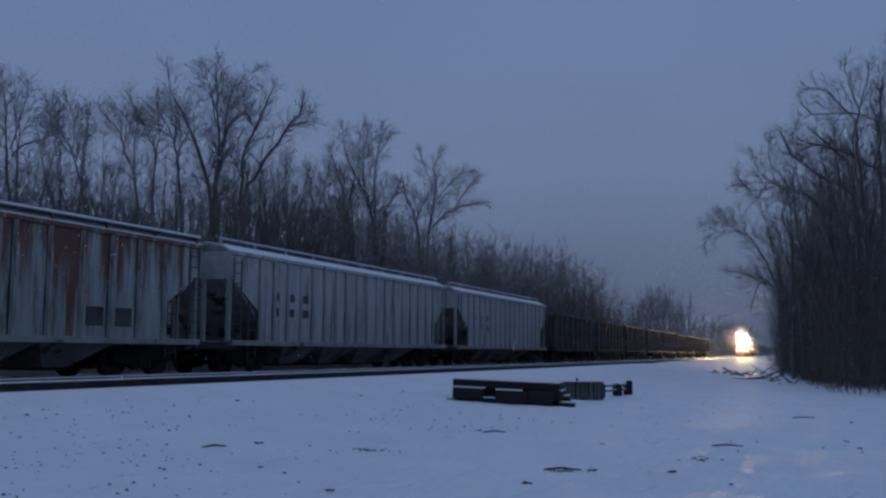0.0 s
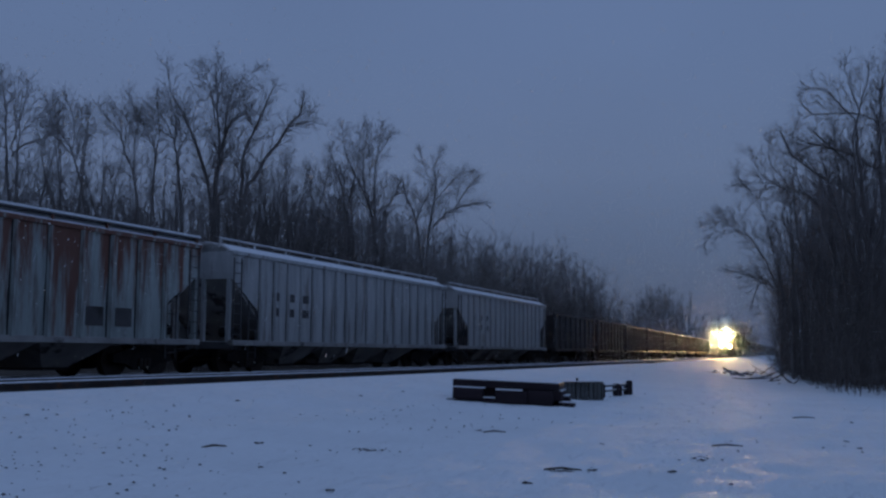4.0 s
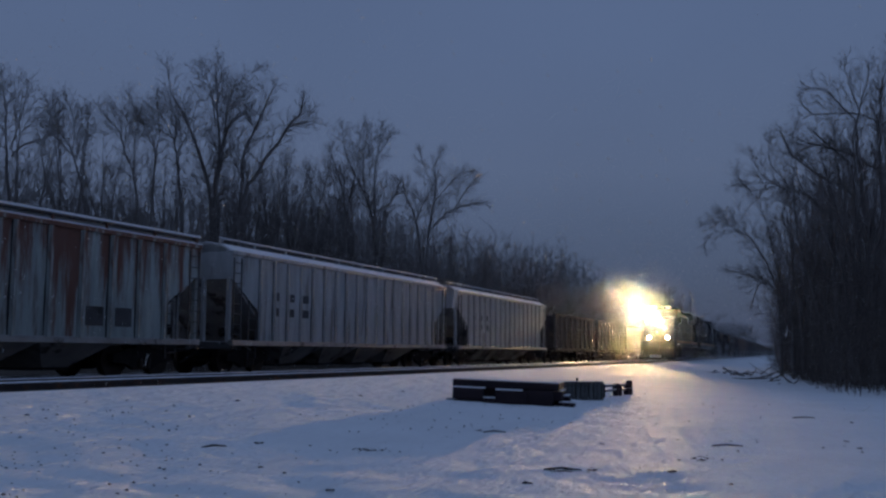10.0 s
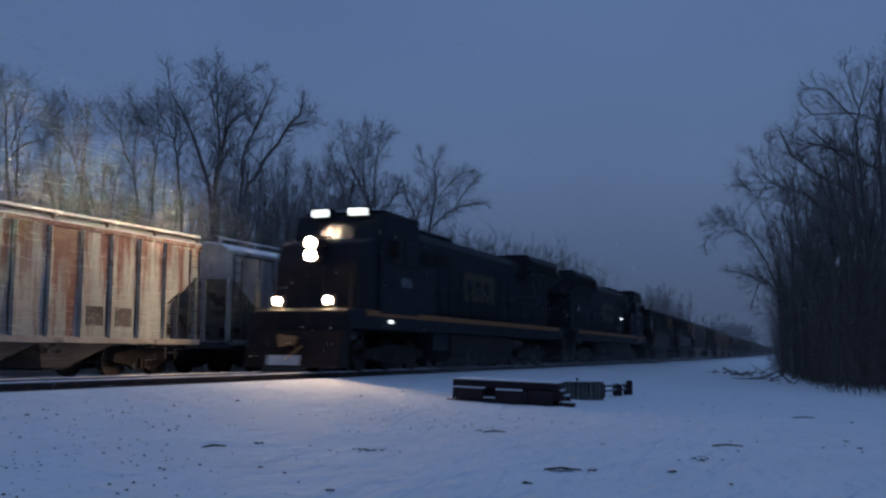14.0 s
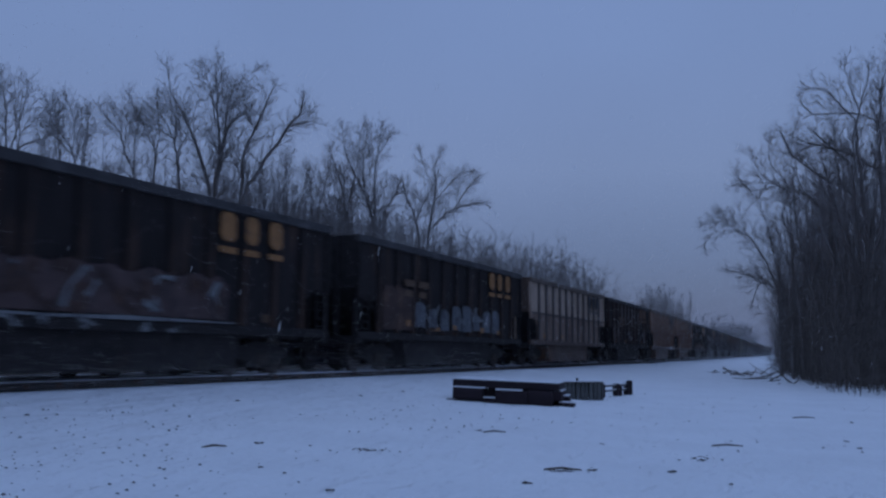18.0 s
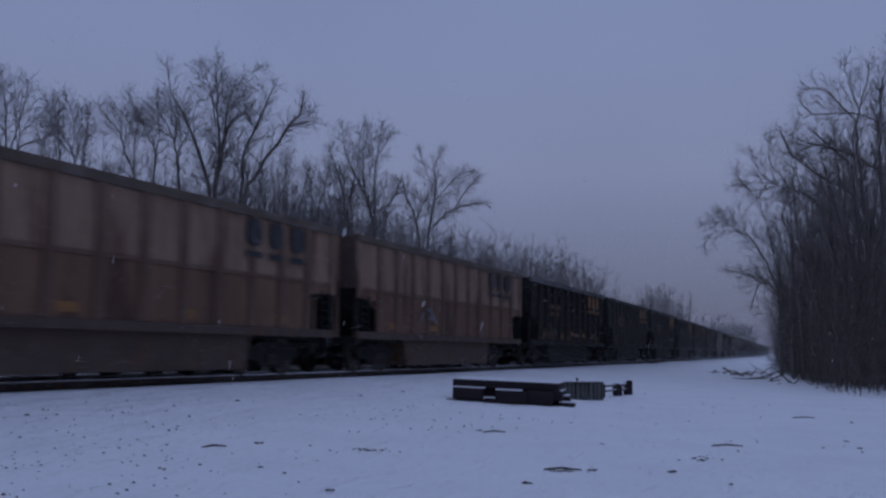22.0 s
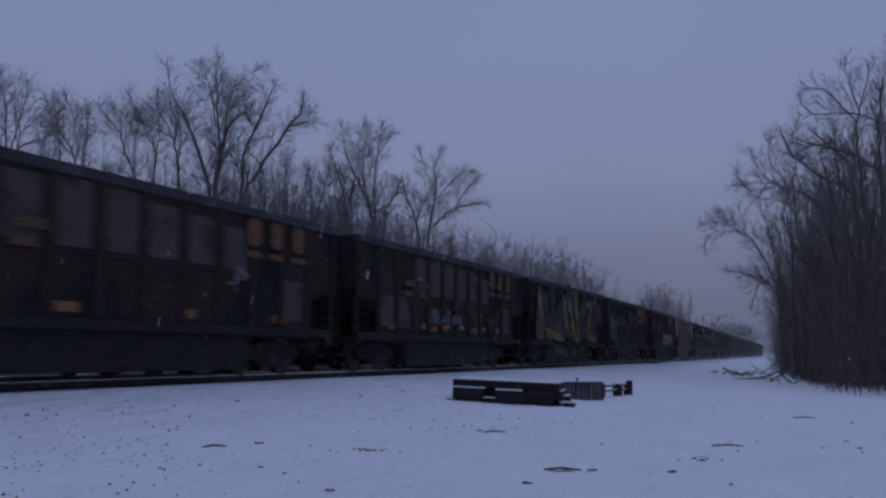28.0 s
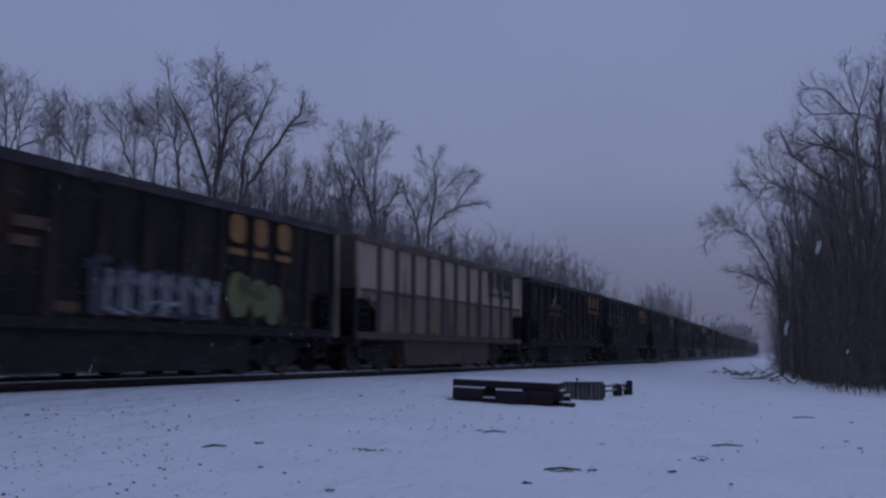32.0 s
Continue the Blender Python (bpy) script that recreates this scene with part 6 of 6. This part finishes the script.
def thicket(name, label, seed, wide, deep, count, tall, mat="brush"):
    """Brush: many thin crooked stems with side twigs."""
    rnd = random.Random(seed)
    lists = ([], [])
    for _ in range(count):
        p = Vector((rnd.uniform(-wide, wide), rnd.uniform(-deep, deep), -0.15))
        h = tall * rnd.uniform(0.35, 1.0)
        pts = run_line(rnd, p, Vector((rnd.gauss(0, 0.12), rnd.gauss(0, 0.12), 1)), h, 3, 0.15, 0.03)
        r = rnd.uniform(0.006, 0.014)
        tube_lists(lists, pts, [r * (1 - 0.25 * i) for i in range(4)], 3)
        for _k in range(8):
            q, d, _f = sprout(rnd, pts, rnd.uniform(0.05, 0.98), radians(rnd.uniform(30, 95)))
            tube_lists(lists, [q, q + d.normalized() * rnd.uniform(0.4, 1.5)], [0.0065, 0.003], 3)
    return tagged(from_lists(name, lists[0], lists[1], mat), label, "brush", kind="stuff")


B1 = thicket("thicket", "brown leafless brush under the trees", 51, 6, 3, 190, 5.5)
B2 = thicket("thicket", "tangled leafless brush under the trees", 52, 5, 3, 190, 3.6)
put(B1, 44, 40, 20)
put(B2, 40, 42, 20)
for bearing, far, which, turn, grow in ((50, 52, 1, 0, 1.4),
                                        (23, 72, 1, 0, 1.6), (21.6, 76, 0, 0, 1.2), (20.2, 82, 0, 60, 1.3), (19.0, 87, 1, 0, 1.8), (17.8, 92, 0, 0, 1.4), (16.8, 98, 0, 30, 1.4), (15.8, 104, 0, 90, 1.5), (17.2, 114, 1, 0, 1.7),
                                        (46, 50, 0, 0, 1.4), (42, 52, 0, 60, 1.5), (38.5, 54, 1, 0, 1.9), (35, 58, 0, 0, 1.5), (32, 62, 0, 20, 1.5), (29, 68, 0, 50, 1.5), (13.2, 184, 0, 20, 1.5), (12.4, 206, 0, 20, 1.5)):
    put(copy_thing((B1, B2)[which], pose(0, 0, 0)), bearing, far, turn, grow)
for bearing, far, which, turn, grow in ((-2.4, 44, 0, 95, 1.2), (-7.5, 43, 0, 80, 1.4), (-1.1, 48, 0, 98, 1.2), (-0.4, 53, 0, 98, 1.15), (0.5, 60, 0, 98, 1.1), (1.8, 68, 0, 95, 1.0), (2.3, 78, 1, 95, 1.2), (2.6, 90, 0, 95, 1.0),
                                        (-2.0, 56, 0, 95, 1.7), (-0.6, 64, 0, 95, 1.7), (0.6, 74, 0, 95, 1.7), (1.1, 86, 0, 95, 1.6), (-4.2, 54, 0, 95, 1.9), (2.2, 105, 0, 95, 1.5), (2.8, 130, 0, 95, 1.5), (0.6, 92, 0, 95, 1.9), (-12.5, 52, 0, 60, 1.9), (-3.6, 62, 0, 96, 2.1), (-1.4, 82, 0, 96, 2.1), (0.2, 106, 0, 96, 2.1)):
    put(copy_thing((B1, B2)[which], pose(0, 0, 0)), bearing, far, turn, grow)


def deep_woods():
    """The depth of the woods behind the first trees: trunks and branches too many to tell apart."""
    rnd = random.Random(62)
    lists = ([], [])
    for k in range(2100):
        s = rnd.uniform(5, 150)
        u = -rnd.uniform(17 if s < 45 else 11, 60)
        if k % 4 == 0:
            s, u = rnd.uniform(45, 128), -rnd.uniform(9.5, 19)
        x, y = line_x(s) + u, s
        h = (rnd.uniform(7.6, 11.2) + 1.4 * math.sin(s * 0.31) * math.sin(s * 0.113 + u * 0.2)) * min(1.0, max(0.45, (170 - s) / 60))
        pts = run_line(rnd, Vector((x, y, ground_z(x, y) - 0.3)), Vector((rnd.gauss(0, 0.1), rnd.gauss(0, 0.1), 1)), h, 3, 0.07, 0.02)
        tube_lists(lists, pts, [0.05, 0.04, 0.026, 0.01], 3)
        for _k in range(25):
            q, d, _f = sprout(rnd, pts, rnd.uniform(0.08, 0.98), radians(rnd.uniform(30, 80)))
            tube_lists(lists, [q, q + (d + Vector((0, 0, 0.25))).normalized() * rnd.uniform(0.7, 2.1)], [0.014, 0.006], 3)
    tagged(from_lists("deep_woods", lists[0], lists[1], "twig"), "dense leafless young woods behind the first trees", "woods", kind="stuff")


deep_woods()


def far_woods():
    rnd = random.Random(61)
    lists = ([], [])
    for k in range(1000):
        y = rnd.uniform(480, 760)
        x = rnd.uniform(-230, 110)
        if abs(x - line_x(y)) < 9:
            x -= 25
        h = rnd.uniform(13, 23)
        p = Vector((x, y, ground_z(x, y) - 0.3))
        pts = run_line(rnd, p, Vector((rnd.gauss(0, 0.08), rnd.gauss(0, 0.08), 1)), h, 4, 0.08, 0.02)
        tube_lists(lists, pts, [0.2, 0.17, 0.13, 0.09, 0.03], 3)
        for _k in range(8):
            q, d, _f = sprout(rnd, pts, rnd.uniform(0.12, 0.98), radians(rnd.uniform(30, 75)))
            tw = run_line(rnd, q, d, rnd.uniform(1.8, 5.0), 2, 0.2, 0.06)
            tube_lists(lists, tw, [0.16, 0.12, 0.05], 3)
    # distance haze is put into the twig colour here
    tagged(from_lists("far_woods", lists[0], lists[1], "haze_twig"), "distant woods beyond the bend of the line, greyed in colour for haze", "woods", kind="stuff")


far_woods()


# ---- things on the clearing ----
def beam_pile():
    """Stacked dark timbers under a snowed deck."""
    x0, y0 = -9.0, 21.5
    x1, y1 = -6.57, 21.99
    turn = math.degrees(math.atan2(y1 - y0, x1 - x0))
    pile = tagged(new("timber_stack"), "stack of dark railway timbers with snow on top", "timber stack")
    pile.matrix_basis = pose(x0, y0, 0.18, 0, 2.0, turn)

    def beam(name, a, b, c, d, e, f, snow=False):
        a, b = a * 1.02, b * 1.02
        ob = made(name, "timber", pile, [(a, b, c, d, e, f)], bevel=0.012)
        if snow:
            made("snow_cap", "snow_cap", ob, [(a + 0.01, b - 0.01, c + 0.01, d - 0.01, f, f + 0.028)], bevel=0.01)
    for k in range(6):
        beam("deck_timber", 0.0, 2.44, 0.02 + 0.24 * k, 0.25 + 0.24 * k, 0.43, 0.60, True)
    beam("timber", 0.03, 0.72, -0.12, 0.14, 0.16, 0.42)
    made("snow_cap", "snow_cap", pile, [(0.05, 0.78, -0.12, 0.0, 0.42, 0.445)])
    beam("timber", 1.02, 1.75, -0.16, 0.14, 0.10, 0.40)
    made("snow_cap", "snow_cap", pile, [(1.05, 1.65, -0.16, 0.0, 0.40, 0.43)])
    beam("timber", 1.75, 2.30, -0.10, 0.14, 0.06, 0.42)
    beam("timber", -0.12, 1.3, -0.06, 0.12, -0.02, 0.14)
    beam("timber", 0.72, 1.1, -0.10, 0.12, 0.10, 0.2, True)
    beam("timber", 0.9, 2.45, -0.14, 0.12, -0.02, 0.10)
    beam("timber", 0.05, 2.32, 0.145, 0.34, 0.0, 0.21)
    beam("timber", 0.02, 2.30, 0.145, 0.34, 0.215, 0.425)
    for k in range(3):
        beam("timber", 0.2 + 0.9 * k, 0.44 + 0.9 * k, 0.36, 1.4, 0.0, 0.22)
        beam("timber", 0.1 + 0.9 * k, 0.34 + 0.9 * k, 0.36, 1.4, 0.222, 0.428)
    beam("timber", 2.28, 2.5, 0.1, 1.3, 0.20, 0.42, True)
    beam("timber", 2.42, 2.78, 0.12, 0.5, -0.02, 0.17, True)
    beam("timber", 2.30, 2.62, 0.55, 1.2, -0.02, 0.30, True)


def slat_crate():
    cr = tagged(new("slatted_crate"), "grey slatted wooden crate with snow on its lid", "crate")
    x0, y0, x1, y1 = -7.34, 25.05, -6.68, 25.86
    turn = math.degrees(math.atan2(y1 - y0, x1 - x0))
    L = math.hypot(x1 - x0, y1 - y0)
    cr.matrix_basis = pose(x0, y0, ground_z(x0, y0) - 0.02, 0, 0, turn - 20)
    made("back_panel", "crate", cr, [(0, L, 0.9, 0.94, 0, 0.42)])
    n = 9
    for k in range(n):
        made("slat", "crate", cr, [(L * k / n, L * (k + (0.82, 0.9, 0.74)[k % 3]) / n, 0.0, 0.04, 0, 0.44 - 0.03 * ((k * 7) % 4) / 3)], bevel=0.005)
    for k in range(6):
        made("slat", "crate", cr, [(L, L + 0.04, 0.02 + 0.16 * k, 0.15 + 0.16 * k, 0, 0.43)], bevel=0.005)
        made("slat", "crate", cr, [(-0.04, 0, 0.02 + 0.16 * k, 0.15 + 0.16 * k, 0, 0.43)], bevel=0.005)
    lid = made("lid", "crate", cr, [(-0.03, L + 0.03, -0.02, 0.96, 0.44, 0.47)])
    made("snow_cap", "snow_cap", lid, [(0, L, 0, 0.94, 0.47, 0.49)])
    made("lid_peg", "under", cr, (), [((0.45, 0.3, 0.49), (0.45, 0.3, 0.57), 0.03, 0.03, 8)])


def post_rack():
    rk = tagged(new("post_rack"), "low rack of short dark posts joined by two bars", "rack")
    x0, y0, x1, y1 = -6.98, 27.6, -6.72, 30.0
    turn = math.degrees(math.atan2(y1 - y0, x1 - x0))
    L = math.hypot(x1 - x0, y1 - y0)
    rk.matrix_basis = pose(x0, y0, ground_z(x0, y0) - 0.02, 0, 0, turn)
    for z in (0.14, 0.28):
        made("bar", "crate", rk, [(0, L, -0.03, 0.03, z, z + 0.05)], bevel=0.006)
        made("bar_snow", "snow_cap", rk, [(0, L, -0.028, 0.028, z + 0.05, z + 0.065)])
    for k, (x, h) in enumerate(((0.05, 0.38), (L * 0.5, 0.36), (L * 0.62, 0.3), (L - 0.25, 0.36), (L, 0.42))):
        made("post", "timber", rk, [(x - 0.07, x + 0.07, -0.08, 0.08, 0, h)], bevel=0.012)


beam_pile()
slat_crate()
post_rack()


def lump(lists, rnd, x, y, z, r, flat=0.6):
    """A small irregular clod."""
    verts, faces = lists
    b = len(verts)
    for ring, (h, w) in enumerate(((-0.3, 0.9), (0.25, 1.0), (0.75, 0.6))):
        for i in range(6):
            a = 6.2832 * i / 6 + rnd.uniform(-0.3, 0.3)
            q = w * r * rnd.uniform(0.7, 1.2)
            verts.append((x + q * math.cos(a) * 1.25, y + q * math.sin(a), z + h * r * flat))
    verts.append((x, y, z + r * flat))
    for ring in range(2):
        for i in range(6):
            faces.append((b + ring * 6 + i, b + ring * 6 + (i + 1) % 6, b + ring * 6 + 6 + (i + 1) % 6, b + ring * 6 + 6 + i))
    for i in range(6):
        faces.append((b + 12 + i, b + 12 + (i + 1) % 6, b + 18))


def litter():
    rnd = random.Random(71)
    lists = ([], [])
    for _ in range(700):
        if rnd.random() < 0.72:
            x, y = rnd.gauss(-8.4, 1.9), 6 + abs(rnd.gauss(0, 6.5))
        else:
            x, y = rnd.uniform(-9, 2.5), rnd.uniform(7, 32)
        if x - line_x(y) > 2.2:
            lump(lists, rnd, x, y, ground_z(x, y) + 0.0, rnd.choice((0.008, 0.010, 0.013, 0.018)))
    ob = from_lists("clods", lists[0], lists[1], "clod")
    tagged(ob, "scattered dark clods and leaf bits in the snow", "debris", kind="stuff")
    big = ((-5.79, 15.0), (-3.24, 9.73), (-2.14, 11.64), (-1.37, 10.97), (-3.59, 14.18), (-0.37, 22.04), (-0.38, 17.24), (-0.16, 16.04), (-4.65, 8.17), (-6.04, 9.16), (-7.87, 9.84), (-7.24, 10.88),
           (-10.66, 13.5), (-10.43, 12.01), (-10.73, 10.42), (-10.7, 15.35), (-10.43, 21.85), (-10.29, 19.44))
    for x, y in big:
        lists = ([], [])
        r = rnd.uniform(0.022, 0.038)
        for _ in range(3):
            lump(lists, rnd, rnd.uniform(-r, r), rnd.uniform(-r, r), 0, r * rnd.uniform(0.5, 0.9))
        ob = from_lists("clod", lists[0], lists[1], "clod")
        ob.matrix_basis = pose(x, y, ground_z(x, y) + 0.02)
        tagged(ob, "dark frozen clod lying in the snow", "clod", "clods in the clearing")
    for x, y, length, turn in ((-5.5, 14.9, 0.35, 20), (-1.35, 23.05, 0.5, 30), (-1.97, 15.26, 0.45, 15), (-7.38, 10.13, 0.3, 50), (-3.25, 11.0, 0.4, 18)):
        bm = bmesh.new()
        tube(bm, (-length / 2, 0, 0.012), (0, 0.03, 0.03), 0.012, 0.014, 6)
        tube(bm, (0, 0.03, 0.03), (length / 2, 0, 0.015), 0.014, 0.008, 6)
        ob = part("stick", bm, "stick")
        ob.matrix_basis = pose(x, y, ground_z(x, y) + 0.01, 0, 0, turn)
        tagged(ob, "short brown stick on the snow", "stick", "sticks on the snow")
    for x, y, w, d in ((-5.98, 11.55, 0.16, 0.14), (-5.35, 11.21, 0.12, 0.12), (-3.14, 11.24, 0.2, 0.14), (-2.1, 13.49, 0.22, 0.3), (-3.35, 10.95, 0.2, 0.06)):
        lists = ([], [])
        for _ in range(26):
            lump(lists, rnd, rnd.gauss(0, w * 0.6), rnd.gauss(0, d * 0.6), 0, rnd.uniform(0.012, 0.03), 0.35)
        ob = from_lists("bare_patch", lists[0], lists[1], "clod")
        ob.matrix_basis = pose(x, y, ground_z(x, y) + 0.004, 0, 0, 15)
        tagged(ob, "bare patch of dark soil showing through the snow", "soil", kind="stuff")


litter()


def brush_pile(x, y, seed, length, count):
    rnd = random.Random(seed)
    pile = tagged(new("brush_pile"), "heap of fallen logs and broken branches in snow", "brush pile")
    pile.matrix_basis = pose(x, y, ground_z(x, y), 0, 0, 100)
    for k in range(count):
        a = rnd.uniform(-0.5, 0.5)
        p = Vector((rnd.uniform(-length / 2, length / 2), rnd.uniform(-1.2, 1.2), rnd.uniform(0.03, 0.22)))
        l = rnd.uniform(1.0, 3.4)
        pts = run_line(rnd, p, Vector((math.cos(a), math.sin(a), rnd.uniform(-0.05, 0.25))), l, 3, 0.08, -0.02)
        pts = [Vector((q.x, q.y, max(0.03, q.z))) for q in pts]
        lists = ([], [])
        r = rnd.uniform(0.02, 0.05)
        tube_lists(lists, pts, [r, r * 0.9, r * 0.7, r * 0.45], 6)
        from_lists("branch", lists[0], lists[1], "stick", pile)
    return pile


brush_pile(-7.4, 63, 81, 5, 8)
brush_pile(-5.4, 56, 82, 6, 11)
brush_pile(-3.4, 48.5, 83, 6, 9)


# ---- falling snow: rigid clouds of flakes that sink through the air ----
def plates(name, label, centres, sizes, rnd, mat="flake"):
    """Thin four-cornered flakes, each turned its own way."""
    n = len(centres)
    a = rnd.normal(size=(n, 3))
    a /= np.linalg.norm(a, axis=1)[:, None]
    b = np.cross(a, rnd.normal(size=(n, 3)))
    b /= np.linalg.norm(b, axis=1)[:, None] + 1e-9
    s = sizes[:, None]
    v = np.stack([centres + a * s, centres + b * s * 0.8, centres - a * s * 0.9, centres - b * s], 1).reshape(-1, 3)
    f = np.arange(n)[:, None] * 4 + np.arange(4)[None]
    me = bpy.data.meshes.new(name)
    me.from_pydata(v.tolist(), [], f.tolist())
    me.materials.append(M[mat])
    return tagged(new(name, me), label, "snowfall", kind="stuff")


def flake_cloud(seed, count, x0, x1, y0, y1, z1, size):
    rnd = np.random.RandomState(seed)
    c = np.column_stack([rnd.uniform(x0, x1, count), rnd.uniform(y0, y1, count), rnd.uniform(-1, z1, count)])
    return plates("falling_snow", "light snowflakes drifting down through the dusk", c, size * rnd.uniform(0.5, 1.3, count), rnd)


FLAKES = [(flake_cloud(90, 10000, -5, 19, 1.2, 12, 82, 0.0085), 0.55, 2.35), (flake_cloud(91, 14000, -9, 24, 5, 26, 66, 0.0092), 0.50, 1.75), (flake_cloud(92, 12000, -34, 20, 14, 80, 60, 0.010), 0.42, 1.45),
          (flake_cloud(93, 9000, -26, -12, 8, 74, 28, 0.016), 0.2, 0.65)]


def haze_veil(seed, label, count, near, far, left, high, size):
    """Oversized flakes added as haze, spread over the sector that the camera sees; size = (least, most) grows with
    distance from the eye.
    """
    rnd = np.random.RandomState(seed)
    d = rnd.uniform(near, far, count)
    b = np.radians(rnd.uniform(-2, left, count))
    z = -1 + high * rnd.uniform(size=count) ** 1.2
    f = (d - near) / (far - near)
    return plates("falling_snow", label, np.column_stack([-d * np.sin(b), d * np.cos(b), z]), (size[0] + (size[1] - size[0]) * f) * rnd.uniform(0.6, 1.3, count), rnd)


FLAKES += [(haze_veil(95, "oversized flakes added as snow haze before the woods", 100000, 34, 110, 50, 20, (0.010, 0.027)), 0.15, 0.15),
           (haze_veil(99, "oversized distant flakes added as haze over the line", 95000, 95, 430, 17, 18, (0.025, 0.058)), 0.2, 0.12)]


def line_flurry():
    """Snow sinking over the near tracks, from the main line across the parked cars to the edge of the woods."""
    rnd = np.random.RandomState(89)
    rows = []
    for _ in range(9000):
        m = on_line(rnd.uniform(-4, 46), rnd.normal(-2.6, 3.2), rnd.uniform(0.2, 9.5) + 2.0)
        rows.append(m.translation[:])
    c = np.array(rows)
    return plates("falling_snow", "snowflakes sinking over the parked hoppers and tracks", c, rnd.uniform(0.009, 0.019, len(c)), rnd)


FLAKES += [(line_flurry(), 0.3, 0.16)]


def lamp_flurry():
    """Snow that the leading engine's lamps light, carried with it and thickened to imitate their glare."""
    rnd = np.random.RandomState(98)
    n1, n2 = 500, 42000
    ahead = np.concatenate([rnd.uniform(12, 36, n1), 5.0 + 17 * rnd.uniform(size=n2) ** 0.7])
    wide = np.minimum(1.0 + 0.25 * ahead, 6.5)
    x = rnd.normal(0, 0.5, n1 + n2) * wide
    z = 3.2 + rnd.normal(0, 0.5, n1 + n2) * wide
    keep = (z > 0.1) & (x > -5.2) & (x < 7.5) & (rnd.uniform(size=n1 + n2) < (wide / 6.5) ** 0.5)
    keep &= (x > -3.1) | (z > 4.6)
    c = np.column_stack([x, -10.9 - ahead, z])[keep]
    near = 1800
    d = 2.5 + 11 * rnd.uniform(size=near) ** 0.8
    spread = 0.35 + 0.17 * d
    low = rnd.uniform(size=near) < 0.3
    extra = np.column_stack([rnd.normal(0, 1, near) * spread - np.where(low, 0.8, 0.0), -10.9 - d, np.where(low, 1.95, 3.5) + rnd.normal(0, 1, near) * spread * np.where(low, 0.5, 1.0)])
    c = np.concatenate([c, extra[(extra[:, 2] > 0.1) & (extra[:, 0] > -3.0)]])
    return plates("lamp_glow_snow", "snowflakes lit in the headlights, thickened to give the lamps a glow", c, rnd.uniform(0.009, 0.016, len(c)), rnd, "flake_scatter")


FLURRY = lamp_flurry()


def blown_snow():
    rnd = np.random.RandomState(97)
    count = 30000
    y = rnd.uniform(-9, 60, count)
    x = 1.3 + np.abs(rnd.normal(0, 0.9, count)) * np.where(rnd.uniform(size=count) < 0.85, 1, -3.0)
    z = -0.1 + rnd.exponential(0.32, count)
    return plates("blown_snow", "powder snow swirled up along the moving train", np.column_stack([x, y, z]), rnd.uniform(0.003, 0.009, count), rnd)


POWDER = blown_snow()


def wake_haze():
    """Fine snow in the wake along three cars of the train, added up to roof height to haze their dark sides."""
    rnd = np.random.RandomState(96)
    count = 12000
    side = np.where(rnd.uniform(size=count) < 0.88, 1, -1)
    x = side * (1.75 + np.abs(rnd.normal(0, 0.7, count)))
    x = np.maximum(x, -2.9)
    z = np.where(rnd.uniform(size=count) < 0.35, rnd.exponential(0.6, count), rnd.uniform(0, 4.7, count))
    c = np.column_stack([x, rnd.uniform(0, 3 * 16.18, count), z])
    return plates("wake_haze", "fine powder snow beside the passing cars, added as haze over their sides", c, rnd.uniform(0.004, 0.010, count), rnd)


WAKE = [wake_haze()]
WAKE += [copy_thing(WAKE[0], pose(0, 0, 0)) for _ in range(12)]


# ---- what moves ----
SPEED, LENGTH = 16.18, 16.18


def train_s(t):
    """Place of the centre of the twentieth hopper on the line."""
    return 14.92 - SPEED * (t - 20.0)


def motions():
    times = [float(k) for k in range(33)]
    for num, car in CARS.items():
        walk(car, [(t, on_line(train_s(t) + LENGTH * (num - 20) - (0.45 if num == 18 else 0.0))) for t in times])
    front = 18 * LENGTH - 20 * LENGTH - LENGTH / 2
    walk(LOCO_SECOND, [(t, on_line(train_s(t) + front - 12.5, 0, 0, 180)) for t in times])
    walk(LOCO_LEAD, [(t, on_line(train_s(t) + front - 37.15)) for t in times])
    walk(FLURRY, [(t, on_line(train_s(t) + front - 37.15)) for t in times])
    walk(POWDER, [(t, on_line(train_s(t) + front - 37.15)) for t in times])
    for k, cloud in enumerate(WAKE):
        walk(cloud, [(t, on_line(train_s(t) + front - 37.15 + 2 + 3 * LENGTH * k)) for t in times])
    for cloud, side, fall in FLAKES:
        drift = -RIGHT * side
        walk(cloud, [(t, pose(drift.x * t, drift.y * t, -fall * t)) for t in (0.0, 8.0, 16.0, 24.0, 32.0)])


motions()
